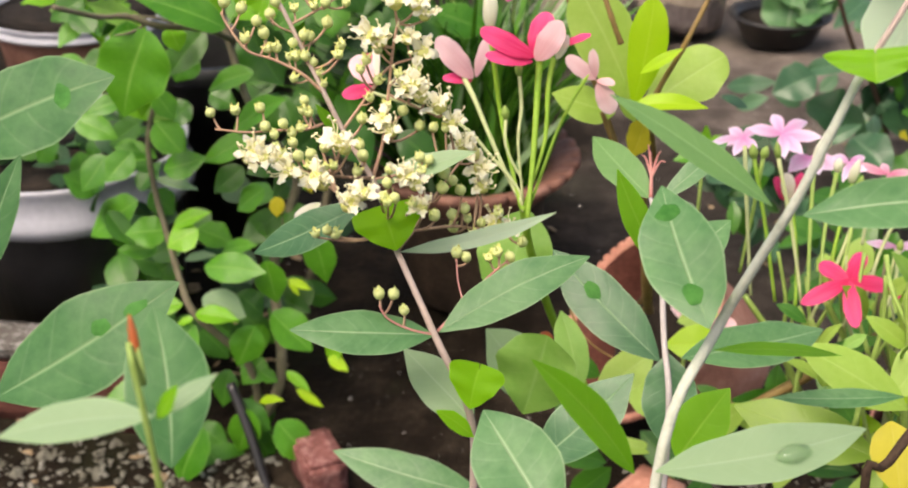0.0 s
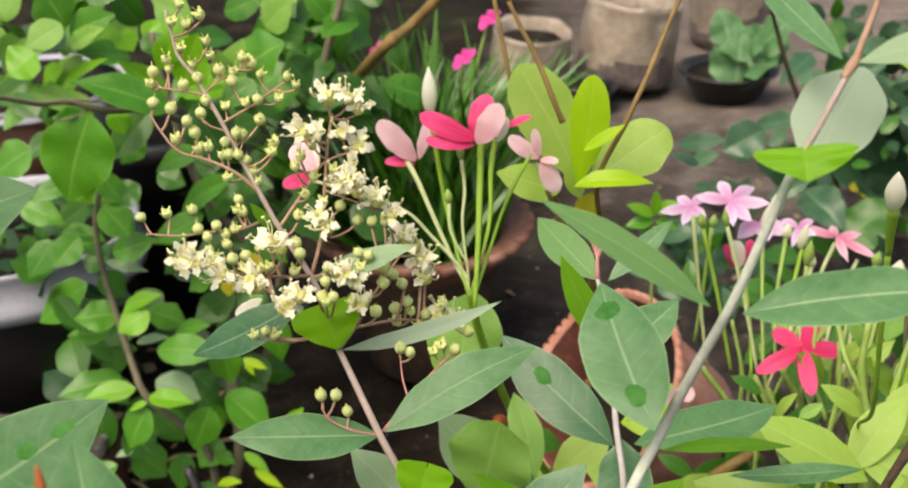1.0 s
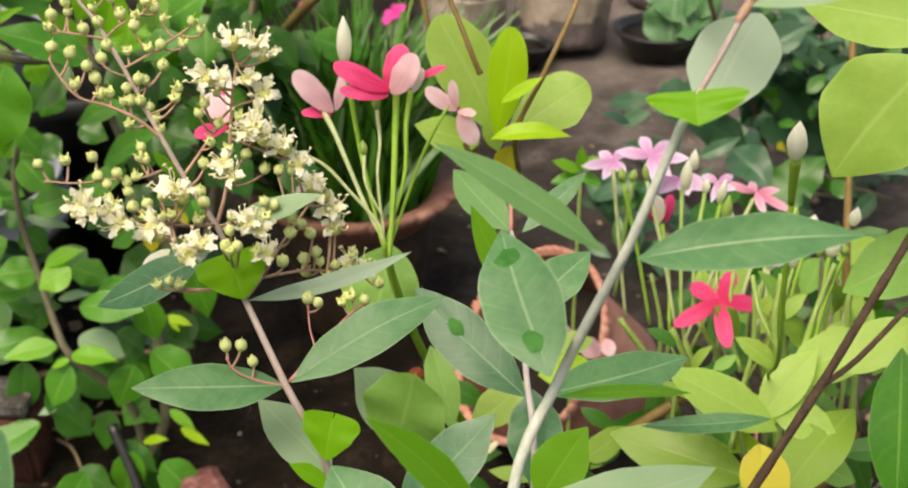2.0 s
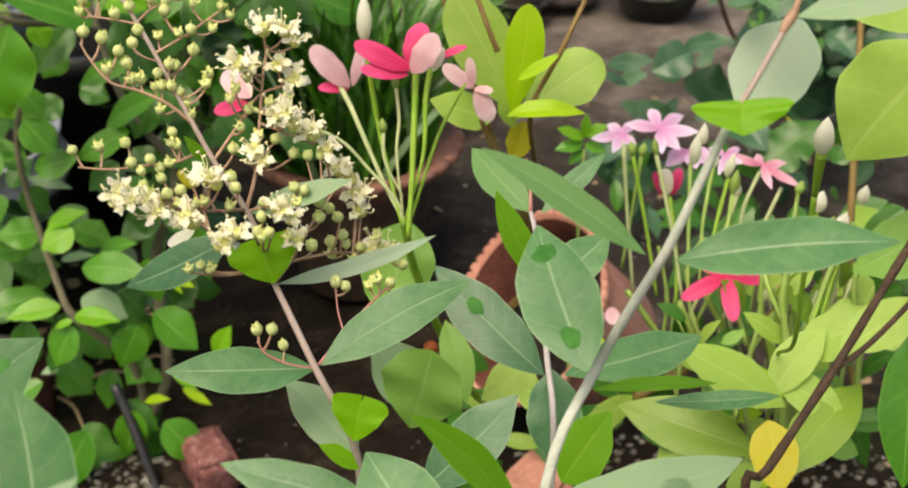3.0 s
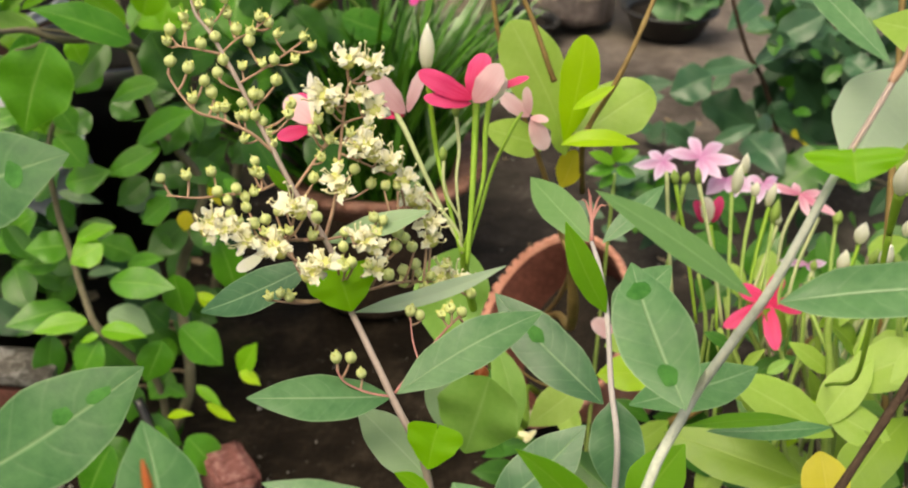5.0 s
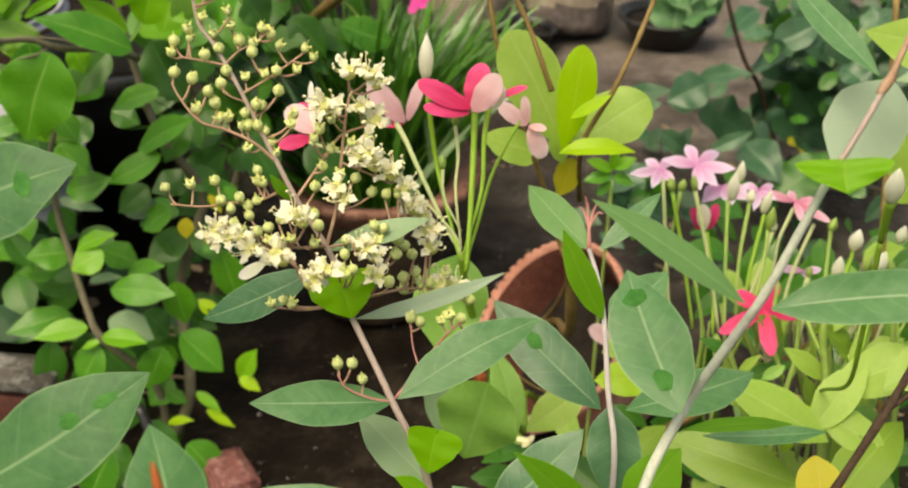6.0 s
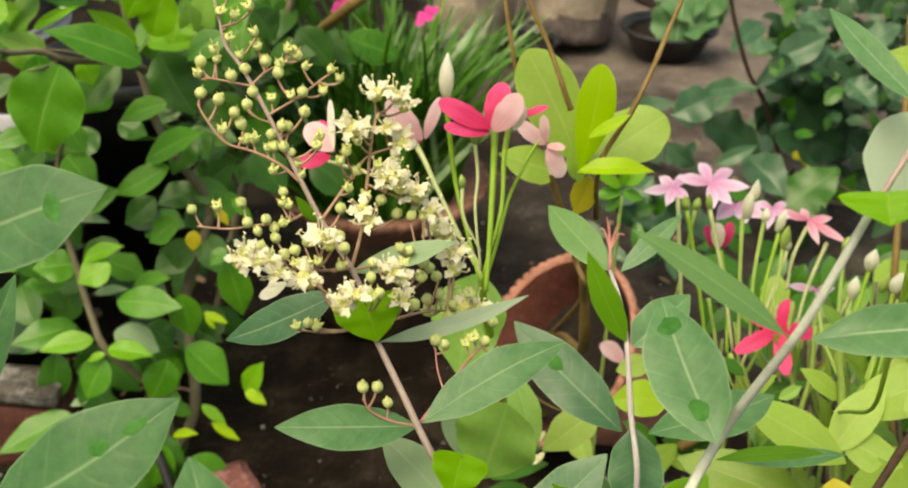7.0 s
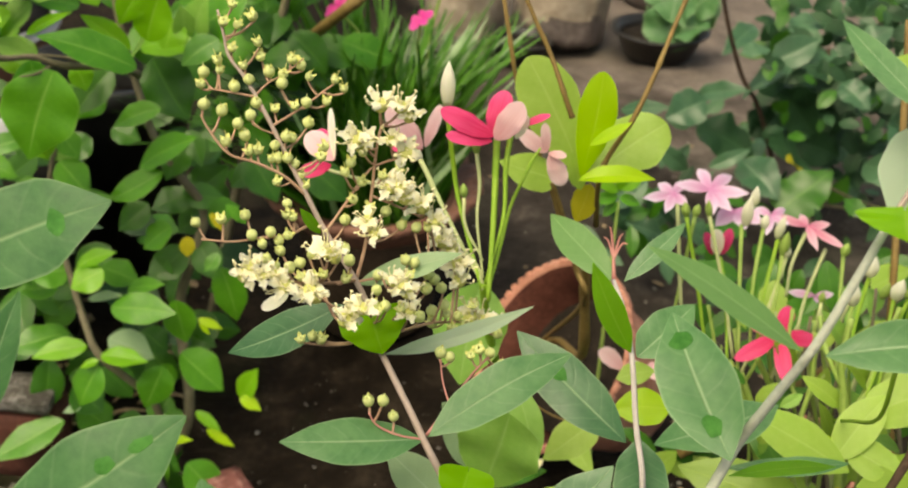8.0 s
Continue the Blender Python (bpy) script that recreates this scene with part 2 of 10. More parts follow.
MAT = {
    "waxy": leaf_material("waxy_leaf", (0.030, 0.132, 0.044), (0.148, 0.305, 0.122), (0.48, 0.62, 0.38), 0.40, 0.42, 0.22, 7, 0.45, 0.12, 1.4),
    # paler leaf copy: the light falling on the blade is in its colour
    "waxy_white": leaf_material("whitish_lit_underside", (0.40, 0.55, 0.42), (0.54, 0.68, 0.53), (0.62, 0.73, 0.58), 0.5, 0.4, 0.55, 8, 0.35, 0.05),
    "waxy_green": leaf_material("fresh_waxy_leaf", (0.075, 0.20, 0.05), (0.18, 0.34, 0.12), (0.36, 0.54, 0.26), 0.4, 0.45, 0.25, 8, 0.4, 0.1, 0.6),
    "waxy_mid": leaf_material("waxy_leaf_upper_side", (0.024, 0.122, 0.038), (0.125, 0.285, 0.105), (0.44, 0.60, 0.34), 0.42, 0.38, 0.2, 7, 0.48, 0.1, 1.4),
    "waxy_dark": leaf_material("waxy_dark_leaf", (0.018, 0.095, 0.038), (0.082, 0.21, 0.088), (0.36, 0.53, 0.30), 0.38, 0.45, 0.18, 8, 0.55, 0.12, 1.3),
    "waxy_fresh": leaf_material("waxy_bluish_green_leaf", (0.014, 0.090, 0.025), (0.086, 0.225, 0.074), (0.40, 0.56, 0.30), 0.46, 0.27, 0.2, 6, 0.38, 0.1, 1.4),
    "waxy_pale": leaf_material("pale_leaf_underside", (0.22, 0.36, 0.20), (0.36, 0.52, 0.31), (0.52, 0.66, 0.44), 0.45, 0.4, 0.4, 8, 0.4, 0.1),
    "young": leaf_material("young_leaf", (0.10, 0.34, 0.012), (0.23, 0.51, 0.03), (0.40, 0.63, 0.11), 0.42, 0.4, 0.5, 7, 0.45, 0.12),
    "vivid": leaf_material("vivid_young_leaf", (0.15, 0.44, 0.008), (0.27, 0.58, 0.015), (0.42, 0.66, 0.08), 0.45, 0.35, 0.55, 7, 0.35, 0.1),
    "soft": leaf_material("soft_green_leaf", (0.13, 0.32, 0.04), (0.28, 0.49, 0.11), (0.38, 0.57, 0.19), 0.5, 0.35, 0.3, 6, 0.45, 0.1, 1.1),
    "lime": leaf_material("lime_leaf", (0.21, 0.39, 0.045), (0.41, 0.58, 0.13), (0.52, 0.66, 0.22), 0.45, 0.35, 0.35, 6, 0.4, 0.15, 0.9),
    "olive": leaf_material("olive_green_leaf", (0.12, 0.25, 0.018), (0.24, 0.38, 0.045), (0.36, 0.50, 0.12), 0.4, 0.45, 0.25, 6, 0.35, 0.15),
    "limebright": leaf_material("bright_lime_leaf", (0.27, 0.51, 0.008), (0.44, 0.68, 0.02), (0.55, 0.72, 0.10), 0.42, 0.4, 0.4, 6, 0.35, 0.15),
    "yellow": leaf_material("yellow_leaf", (0.40, 0.36, 0.02), (0.60, 0.54, 0.04), (0.68, 0.64, 0.14), 0.5, 0.3, 0.35, 6, 0.3, 0.1),
    "round": leaf_material("round_leaf", (0.026, 0.145, 0.007), (0.100, 0.325, 0.017), (0.33, 0.57, 0.13), 0.38, 0.45, 0.25, 5, 0.42, 0.28, 0.9),
    "roundbright": leaf_material("round_bright_leaf", (0.11, 0.36, 0.008), (0.235, 0.53, 0.02), (0.44, 0.68, 0.13), 0.38, 0.5, 0.38, 5, 0.45, 0.18, 0.6),
    # round_leaf again, darker: shade inside the shrub is put into its colour
    "rounddeep": leaf_material("round_shaded_leaf", (0.014, 0.082, 0.005), (0.05, 0.185, 0.012), (0.14, 0.32, 0.05), 0.38, 0.45, 0.18, 5, 0.4, 0.25, 0.7),
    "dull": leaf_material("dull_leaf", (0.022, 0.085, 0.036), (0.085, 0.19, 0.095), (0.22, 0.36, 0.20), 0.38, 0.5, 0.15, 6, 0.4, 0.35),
    # darker copy of dull_leaf: shade deep in the foliage is in its colour
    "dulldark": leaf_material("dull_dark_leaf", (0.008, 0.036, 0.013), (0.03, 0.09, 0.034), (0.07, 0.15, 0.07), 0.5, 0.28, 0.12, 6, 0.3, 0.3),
    "grass": leaf_material("grass_blade", (0.016, 0.09, 0.006), (0.105, 0.30, 0.03), (0.15, 0.34, 0.06), 0.45, 0.32, 0.24, 1, 0.2, 0.5),
    "grasspale": leaf_material("pale_grass_blade", (0.12, 0.26, 0.09), (0.26, 0.40, 0.20), (0.34, 0.48, 0.28), 0.3, 0.6, 0.2, 1, 0.2, 0.4),
    # shaded copy of grass_blade; the clump's own shade is painted as darker green
    "grassdeep": leaf_material("shaded_grass_blade", (0.008, 0.045, 0.004), (0.03, 0.115, 0.010), (0.05, 0.15, 0.02), 0.5, 0.25, 0.2, 1, 0.2, 0.4),
    "cream": petal_material("cream_petal", (0.97, 0.94, 0.64), (0.98, 0.97, 0.84), (0.99, 0.98, 0.91), 0.6, 0.35),
    "red": petal_material("red_petal", (0.64, 0.014, 0.10), (0.84, 0.065, 0.25), (0.90, 0.26, 0.46), 0.5, 0.3),
    "rose": petal_material("rose_petal_back", (0.74, 0.38, 0.42), (0.86, 0.63, 0.67), (0.90, 0.74, 0.78), 0.55, 0.3),
    "blush": petal_material("blush_petal", (0.62, 0.20, 0.48), (0.87, 0.75, 0.96), (0.93, 0.89, 0.98), 0.5, 0.35),
    "coral": petal_material("coral_petal", (0.58, 0.13, 0.26), (0.82, 0.53, 0.66), (0.90, 0.78, 0.80), 0.5, 0.3),
    "white": petal_material("white_petal", (0.84, 0.86, 0.62), (0.95, 0.94, 0.86), (0.93, 0.91, 0.86), 0.5, 0.5),
    "magenta": petal_material("magenta_petal", (0.7, 0.03, 0.3), (0.8, 0.07, 0.42), (0.85, 0.2, 0.5), 0.5, 0.3),
    "bud": grain_material("bud_green", ((0.25, (0.50, 0.58, 0.17)), (0.7, (0.76, 0.82, 0.42))), 300, 0.55, 0.35, 0.2, 1500, 0.0003, 0.2),
    "calyx": grain_material("calyx_yellow_green", ((0.25, (0.52, 0.56, 0.10)), (0.7, (0.80, 0.80, 0.34))), 400, 0.5, 0.35, 0.2, 1500, 0.0003, 0.2),
    "stamen": grain_material("stamen_cream", ((0.3, (0.84, 0.78, 0.42)), (0.7, (0.94, 0.91, 0.68))), 500, 0.6, 0.3, 0.2, 1500, 0.0003, 0.2),
    "rachis": grain_material("flower_stalk_reddish", ((0.25, (0.30, 0.165, 0.11)), (0.7, (0.50, 0.335, 0.23))), 200, 0.55, 0.3, 0.3, 900, 0.0004),
    "redstalk": grain_material("red_stalk", ((0.25, (0.38, 0.13, 0.12)), (0.7, (0.56, 0.28, 0.25))), 200, 0.5, 0.35, 0.3, 900, 0.0004),
    "greystem": grain_material("grey_green_stem", ((0.2, (0.34, 0.38, 0.30)), (0.5, (0.52, 0.555, 0.47)), (0.8, (0.66, 0.685, 0.60))), 160, 0.8, 0.15, 0.8, 900, 0.001),
    "palestem": grain_material("pale_pinkish_stem", ((0.2, (0.30, 0.225, 0.195)), (0.8, (0.50, 0.41, 0.365))), 120, 0.6, 0.25, 0.4, 700, 0.0006),
    "lilacstem": grain_material("pale_lilac_stem", ((0.2, (0.34, 0.305, 0.30)), (0.8, (0.56, 0.52, 0.51))), 120, 0.65, 0.2, 0.5, 700, 0.0006),
    "cane": grain_material("brown_cane", ((0.2, (0.11, 0.072, 0.024)), (0.55, (0.23, 0.155, 0.052)), (0.85, (0.34, 0.25, 0.11))), 90, 0.6, 0.3, 0.5, 500, 0.0008),
    "bark": grain_material("dark_bark", ((0.2, (0.030, 0.019, 0.013)), (0.6, (0.085, 0.054, 0.036)), (0.85, (0.20, 0.145, 0.10))), 140, 0.85, 0.2, 1.0, 600, 0.003),
    "oldstem": grain_material("creeper_stem", ((0.2, (0.10, 0.09, 0.055)), (0.8, (0.25, 0.22, 0.15))), 90, 0.75, 0.2, 0.7, 500, 0.001),
    "stalk": grain_material("light_green_stalk", ((0.2, (0.22, 0.36, 0.06)), (0.8, (0.40, 0.54, 0.16))), 120, 0.45, 0.4, 0.2, 700, 0.0004, 0.15),
    "freshstalk": grain_material("fresh_green_stalk", ((0.2, (0.21, 0.43, 0.025)), (0.8, (0.40, 0.60, 0.09))), 120, 0.45, 0.35, 0.2, 700, 0.0004, 0.3),
    "palestalk": grain_material("pale_green_stalk", ((0.2, (0.36, 0.44, 0.18)), (0.8, (0.56, 0.60, 0.34))), 120, 0.5, 0.35, 0.2, 700, 0.0004, 0.15),
    "shoot": grain_material("red_shoot_tip", ((0.3, (0.28, 0.045, 0.02)), (0.6, (0.46, 0.12, 0.025)), (0.8, (0.55, 0.30, 0.05))), 60, 0.45, 0.4, 0.3, 600, 0.0005, 0.2),
    "terracotta": grain_material("terracotta", ((0.2, (0.22, 0.09, 0.065)), (0.5, (0.48, 0.225, 0.165)), (0.8, (0.64, 0.39, 0.32))), 35, 0.8, 0.2, 0.6, 300, 0.0015),
    "wetclay": grain_material("dark_clay", ((0.2, (0.10, 0.045, 0.032)), (0.5, (0.25, 0.12, 0.088)), (0.8, (0.40, 0.22, 0.17))), 35, 0.6, 0.3, 0.5, 300, 0.0015),
    # darker than terracotta: the shade inside a pot is in this colour
    "insideclay": grain_material("shaded_inner_clay", ((0.2, (0.022, 0.008, 0.006)), (0.5, (0.085, 0.028, 0.020)), (0.8, (0.19, 0.075, 0.055))), 35, 0.8, 0.2, 0.6, 300, 0.0015),
    "soil": grain_material("dark_soil", ((0.3, (0.006, 0.0045, 0.0035)), (0.7, (0.028, 0.021, 0.016))), 60, 0.9, 0.2, 1.0, 350, 0.006),
    "blackplastic": grain_material("black_plastic", ((0.3, (0.010, 0.010, 0.011)), (0.8, (0.035, 0.034, 0.035))), 40, 0.35, 0.5, 0.2, 400, 0.0006),
    "whiteplastic": grain_material("white_plastic", ((0.2, (0.30, 0.31, 0.36)), (0.7, (0.46, 0.47, 0.53))), 18, 0.4, 0.45, 0.2, 200, 0.0006),
    "sack": grain_material("dusty_plastic_sack", ((0.2, (0.17, 0.135, 0.105)), (0.5, (0.36, 0.30, 0.235)), (0.8, (0.58, 0.51, 0.43))), 26, 0.35, 0.5, 1.0, 120, 0.004, 0.12),
    "sackfull": grain_material("soil_seen_through_plastic", ((0.2, (0.045, 0.036, 0.034)), (0.5, (0.12, 0.098, 0.092)), (0.8, (0.26, 0.22, 0.21))), 30, 0.3, 0.5, 1.0, 120, 0.004),
    "stone": grain_material("pebble", ((0.2, (0.04, 0.04, 0.028)), (0.5, (0.12, 0.115, 0.09)), (0.8, (0.50, 0.49, 0.45))), 70, 0.75, 0.3, 0.7, 400, 0.002),
    "concrete": grain_material("stained_concrete", ((0.2, (0.03, 0.026, 0.022)), (0.45, (0.10, 0.09, 0.08)), (0.62, (0.30, 0.29, 0.28)), (0.78, (0.62, 0.61, 0.60))), 60, 0.75, 0.3, 1.0, 300, 0.005),
    "brick": grain_material("red_brick", ((0.2, (0.075, 0.03, 0.027)), (0.5, (0.19, 0.075, 0.068)), (0.68, (0.31, 0.165, 0.15)), (0.85, (0.55, 0.47, 0.43))), 75, 0.85, 0.2, 1.0, 300, 0.004),
    "dampbrick": grain_material("dark_kerb_brick", ((0.2, (0.035, 0.016, 0.012)), (0.55, (0.12, 0.045, 0.035)), (0.85, (0.22, 0.10, 0.08))), 45, 0.8, 0.2, 0.8, 300, 0.003),
    # pot wall below the rim, coloured dark for the shade that lies there
    "potbody": grain_material("shaded_body_clay", ((0.2, (0.02, 0.016, 0.011)), (0.55, (0.075, 0.05, 0.035)), (0.85, (0.17, 0.11, 0.08))), 40, 0.85, 0.2, 0.7, 300, 0.002),
    "litter": grain_material("dry_litter", ((0.2, (0.14, 0.09, 0.05)), (0.6, (0.32, 0.24, 0.15)), (0.9, (0.5, 0.42, 0.3))), 80, 0.8, 0.2, 0.5, 500, 0.001),
}


def ground_material():
    m, nt, b = nodes_of("damp_shaded_mossy_ground", 0.7, 0.05)
    big, mid, fine = noise_node(nt, 3.5, 5), noise_node(nt, 22, 6, 0.65), noise_node(nt, 180, 5, 0.7)
    v = math_node(nt, "MULTIPLY_ADD", mid, 0.7, math_node(nt, "MULTIPLY", fine, 0.35))
    # near-black tones: shade between the plants is put into the earth's colour
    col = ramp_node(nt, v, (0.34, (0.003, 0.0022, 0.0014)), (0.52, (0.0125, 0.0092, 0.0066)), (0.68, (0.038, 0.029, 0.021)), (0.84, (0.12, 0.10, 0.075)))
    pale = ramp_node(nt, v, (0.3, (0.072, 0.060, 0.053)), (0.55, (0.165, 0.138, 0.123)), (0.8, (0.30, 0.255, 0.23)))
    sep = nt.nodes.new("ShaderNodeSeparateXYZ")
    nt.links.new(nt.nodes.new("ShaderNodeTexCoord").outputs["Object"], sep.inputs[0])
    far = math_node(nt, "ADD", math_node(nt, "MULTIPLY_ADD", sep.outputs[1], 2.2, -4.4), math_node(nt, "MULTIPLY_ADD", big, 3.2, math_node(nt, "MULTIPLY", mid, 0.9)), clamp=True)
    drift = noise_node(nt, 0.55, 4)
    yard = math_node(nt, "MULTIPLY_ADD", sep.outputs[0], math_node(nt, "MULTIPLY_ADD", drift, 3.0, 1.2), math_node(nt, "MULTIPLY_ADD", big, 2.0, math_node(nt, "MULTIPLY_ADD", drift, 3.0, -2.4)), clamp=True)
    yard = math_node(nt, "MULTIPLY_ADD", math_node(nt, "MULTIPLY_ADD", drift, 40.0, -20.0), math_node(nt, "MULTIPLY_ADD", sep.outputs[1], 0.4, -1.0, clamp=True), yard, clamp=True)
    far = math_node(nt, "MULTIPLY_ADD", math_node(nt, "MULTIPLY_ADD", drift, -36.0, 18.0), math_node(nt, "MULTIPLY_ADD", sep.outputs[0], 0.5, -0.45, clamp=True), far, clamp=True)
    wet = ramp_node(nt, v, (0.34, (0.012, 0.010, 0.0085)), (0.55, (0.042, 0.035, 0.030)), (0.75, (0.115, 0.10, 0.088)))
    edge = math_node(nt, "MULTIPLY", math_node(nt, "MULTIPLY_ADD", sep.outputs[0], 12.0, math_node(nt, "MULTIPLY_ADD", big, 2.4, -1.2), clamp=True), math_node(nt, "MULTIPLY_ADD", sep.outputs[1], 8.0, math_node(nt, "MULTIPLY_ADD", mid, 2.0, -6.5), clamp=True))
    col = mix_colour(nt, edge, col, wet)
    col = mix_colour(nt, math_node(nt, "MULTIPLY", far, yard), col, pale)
    moss = math_node(nt, "MULTIPLY_ADD", big, 4.0, -2.1, clamp=True)
    col = mix_colour(nt, math_node(nt, "MULTIPLY", moss, 0.35), col, (0.035, 0.06, 0.018))
    nt.links.new(col, b.inputs["Base Color"])
    nt.links.new(math_node(nt, "MULTIPLY_ADD", mid, 0.5, 0.45), b.inputs["Roughness"])
    bump_node(nt, b, v, 0.8, 0.006)
    return m


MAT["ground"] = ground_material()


def water_material():
    """A clear wet film: the green of the blade under it shows through its gloss."""
    m, nt, b = nodes_of("water", 0.04, 0.5)
    b.inputs["IOR"].default_value = 1.33
    b.inputs["Transmission Weight"].default_value = 0.95
    tone = noise_node(nt, 300, 2)
    nt.links.new(ramp_node(nt, tone, (0.3, (0.72, 0.92, 0.66)), (0.7, (0.88, 0.98, 0.84))), b.inputs["Base Color"])
    return m


MAT["water"] = water_material()
MAT["wetfilm"] = grain_material("wet_green_film", ((0.3, (0.022, 0.115, 0.018)), (0.7, (0.065, 0.215, 0.042))), 200, 0.6, 0.12, 0.2, 900, 0.0003)


# ---- builders ----
def thing(name, at, label, category, group=""):
    ob = new(name)
    ob.empty_display_size = 0.02
    ob.matrix_world = Matrix.Translation(at)
    return tagged(ob, label, category, group)


def part(name, bm, material, parent, label="", m=None, smooth=True):
    """One mesh object under a thing or a part, its pose m in the world."""
    mesh = bm
    if isinstance(bm, bmesh.types.BMesh):
        mesh = bpy.data.meshes.new(name)
        bm.to_mesh(mesh)
        bm.free()
        if smooth:
            mesh.shade_smooth()
        for one in material if isinstance(material, (list, tuple)) else [material]:
            mesh.materials.append(MAT[one])
    ob = new(name, mesh)
    if parent is not None:
        ob.parent = parent
        up = parent
        back = Matrix.Identity(4)
        while up is not None:
            back = up.matrix_basis @ back
            up = up.parent
        ob.matrix_basis = back.inverted() @ (m or Matrix.Identity(4))
    elif m is not None:
        ob.matrix_basis = m
    if label:
        ob["label"] = label
    return ob


def spline(points, steps=6):
    """A smooth line through the points."""
    p = [Vector(q) for q in points]
    p = [p[0] * 2 - p[1]] + p + [p[-1] * 2 - p[-2]]
    line = []
    for i in range(1, len(p) - 2):
        for s in range(steps):
            t = s / steps
            line.append(0.5 * (2 * p[i] + (p[i + 1] - p[i - 1]) * t + (2 * p[i - 1] - 5 * p[i] + 4 * p[i + 1] - p[i + 2]) * t * t + (3 * p[i] - p[i - 1] - 3 * p[i + 1] + p[i + 2]) * t ** 3))
    return line + [p[-2]]


def add_tube(bm, points, r0, r1, sides=7, steps=5, bulge=0.0, knots=0):
    line = spline(points, steps)
    n, rings = len(line), []
    side = None
    for i, c in enumerate(line):
        d = (line[min(i + 1, n - 1)] - line[max(i - 1, 0)]).normalized()
        if side is None:
            side = d.orthogonal().normalized()
        side = (side - d * side.dot(d)).normalized()
        other = d.cross(side)
        f = i / (n - 1)
        r = r0 + (r1 - r0) * f + bulge * math.sin(math.pi * f)
        if knots:
            r *= 1 + 0.22 * max(0, math.cos(2 * math.pi * f * knots)) ** 12 + 0.05 * math.sin(f * 61)
        rings.append([bm.verts.new(c + (side * math.cos(a) + other * math.sin(a)) * r) for a in (2 * math.pi * k / sides for k in range(sides))])
    for a, b in zip(rings, rings[1:]):
        for k in range(sides):
            bm.faces.new((a[k], a[(k + 1) % sides], b[(k + 1) % sides], b[k]))
    bm.faces.new(rings[0][::-1])
    bm.faces.new(rings[-1])


def stem(parent, name, material, points, r0, r1, label="", sides=7, knots=0, bulge=0.0):
    bm = bmesh.new()
    add_tube(bm, points, r0, r1, sides, 5, bulge, knots)
    return part(name, bm, material, parent, label)


# where a blade is widest and how pointed its ends are
SHAPE = {"lance": (0.72, 0.72), "ovate": (0.55, 0.7), "obovate": (1.05, 0.6), "spade": (0.85, 0.2), "round": (0.5, 0.55), "strap": (0.3, 0.6), "petal": (0.68, 0.5), "oblong": (0.8, 0.78), "heart": (0.35, 0.85), "broad": (0.5, 0.55)}


def blade_surface(kind, length, width, fold, curl, wave, seed):
    """The place on a blade at u (-1 to 1 across) and v (0 to 1 along)."""
    a, b = SHAPE[kind]
    top = a / (a + b)
    peak = top ** a * (1 - top) ** b
    rnd = random.Random(seed)
    f1, f2 = rnd.uniform(0, 6.3), rnd.uniform(0, 6.3)
    twist, sway = rnd.uniform(-0.25, 0.25), rnd.uniform(-0.05, 0.05)
    nick = [(rnd.uniform(0.15, 0.9), rnd.uniform(0.03, 0.1)) for k in range(2)]

    def place(u, v):
        w = max(width * 0.5 * (max(v, 0) ** a) * (max(1 - v, 0) ** b) / peak, width * 0.012)
        if kind == "broad":
            w *= (1 - 0.72 * max(0.0, (v - 0.52) / 0.48) ** 1.5) * (1 - 0.3 * max(0.0, (0.2 - v) / 0.2) ** 2)
        if kind == "oblong":
            w *= 1 - 0.5 * max(0.0, (v - 0.6) / 0.4) ** 2
        if kind in ("lance", "ovate"):
            w *= (1 - 0.5 * max(0.0, (v - 0.55) / 0.45) ** 2.2) * (1 - 0.45 * max(0.0, (0.25 - v) / 0.25) ** 1.8)
        rag = 0.008 + 0.28 * wave
        w *= 1 - rag * math.sin(v * 21 + f1) * (u > 0) - rag * math.sin(v * 19 + f2) * (u < 0)
        x, y = u * w, v * length
        if kind == "spade":
            y += 0.14 * length * u * u * v
        z = fold * abs(x) + curl * length * (v - v * v * 1.9) + wave * w * abs(u) * math.sin(v * 13 + (f1 if u > 0 else f2))
        z += twist * x * (v - 0.4) - 0.12 * w * u * u
        return Vector((x + sway * length * math.sin(v * 2.6), y, z))

    return place


def add_blade(bm, kind, length, width, fold, curl, wave, seed, rows=11, half=3, m=None, slot=0):
    place = blade_surface(kind, length, width, fold, curl, wave, seed)
    uv = bm.loops.layers.uv.verify()
    grid, where = [], {}
    for i in range(rows + 1):
        v = 0.5 - 0.5 * math.cos(math.pi * i / rows)
        line = []
        for j in range(-half, half + 1):
            p = place(j / half, v)
            q = bm.verts.new(m @ p if m else p)
            where[q] = (0.5 + 0.5 * j / half, v)
            line.append(q)
        grid.append(line)
    for r, s in zip(grid, grid[1:]):
        for k in range(2 * half):
            f = bm.faces.new((r[k], r[k + 1], s[k + 1], s[k]))
            f.material_index = slot
            for loop in f.loops:
                loop[uv].uv = where[loop.vert]


def blade_pose(base, tip, facing):
    base, tip, facing = Vector(base), Vector(tip), Vector(facing)
    y = (tip - base).normalized()
    z = (facing - y * facing.dot(y)).normalized()
    x = y.cross(z)
    return Matrix((x, y, z)).transposed().to_4x4(), (tip - base).length


COUNT = [0]


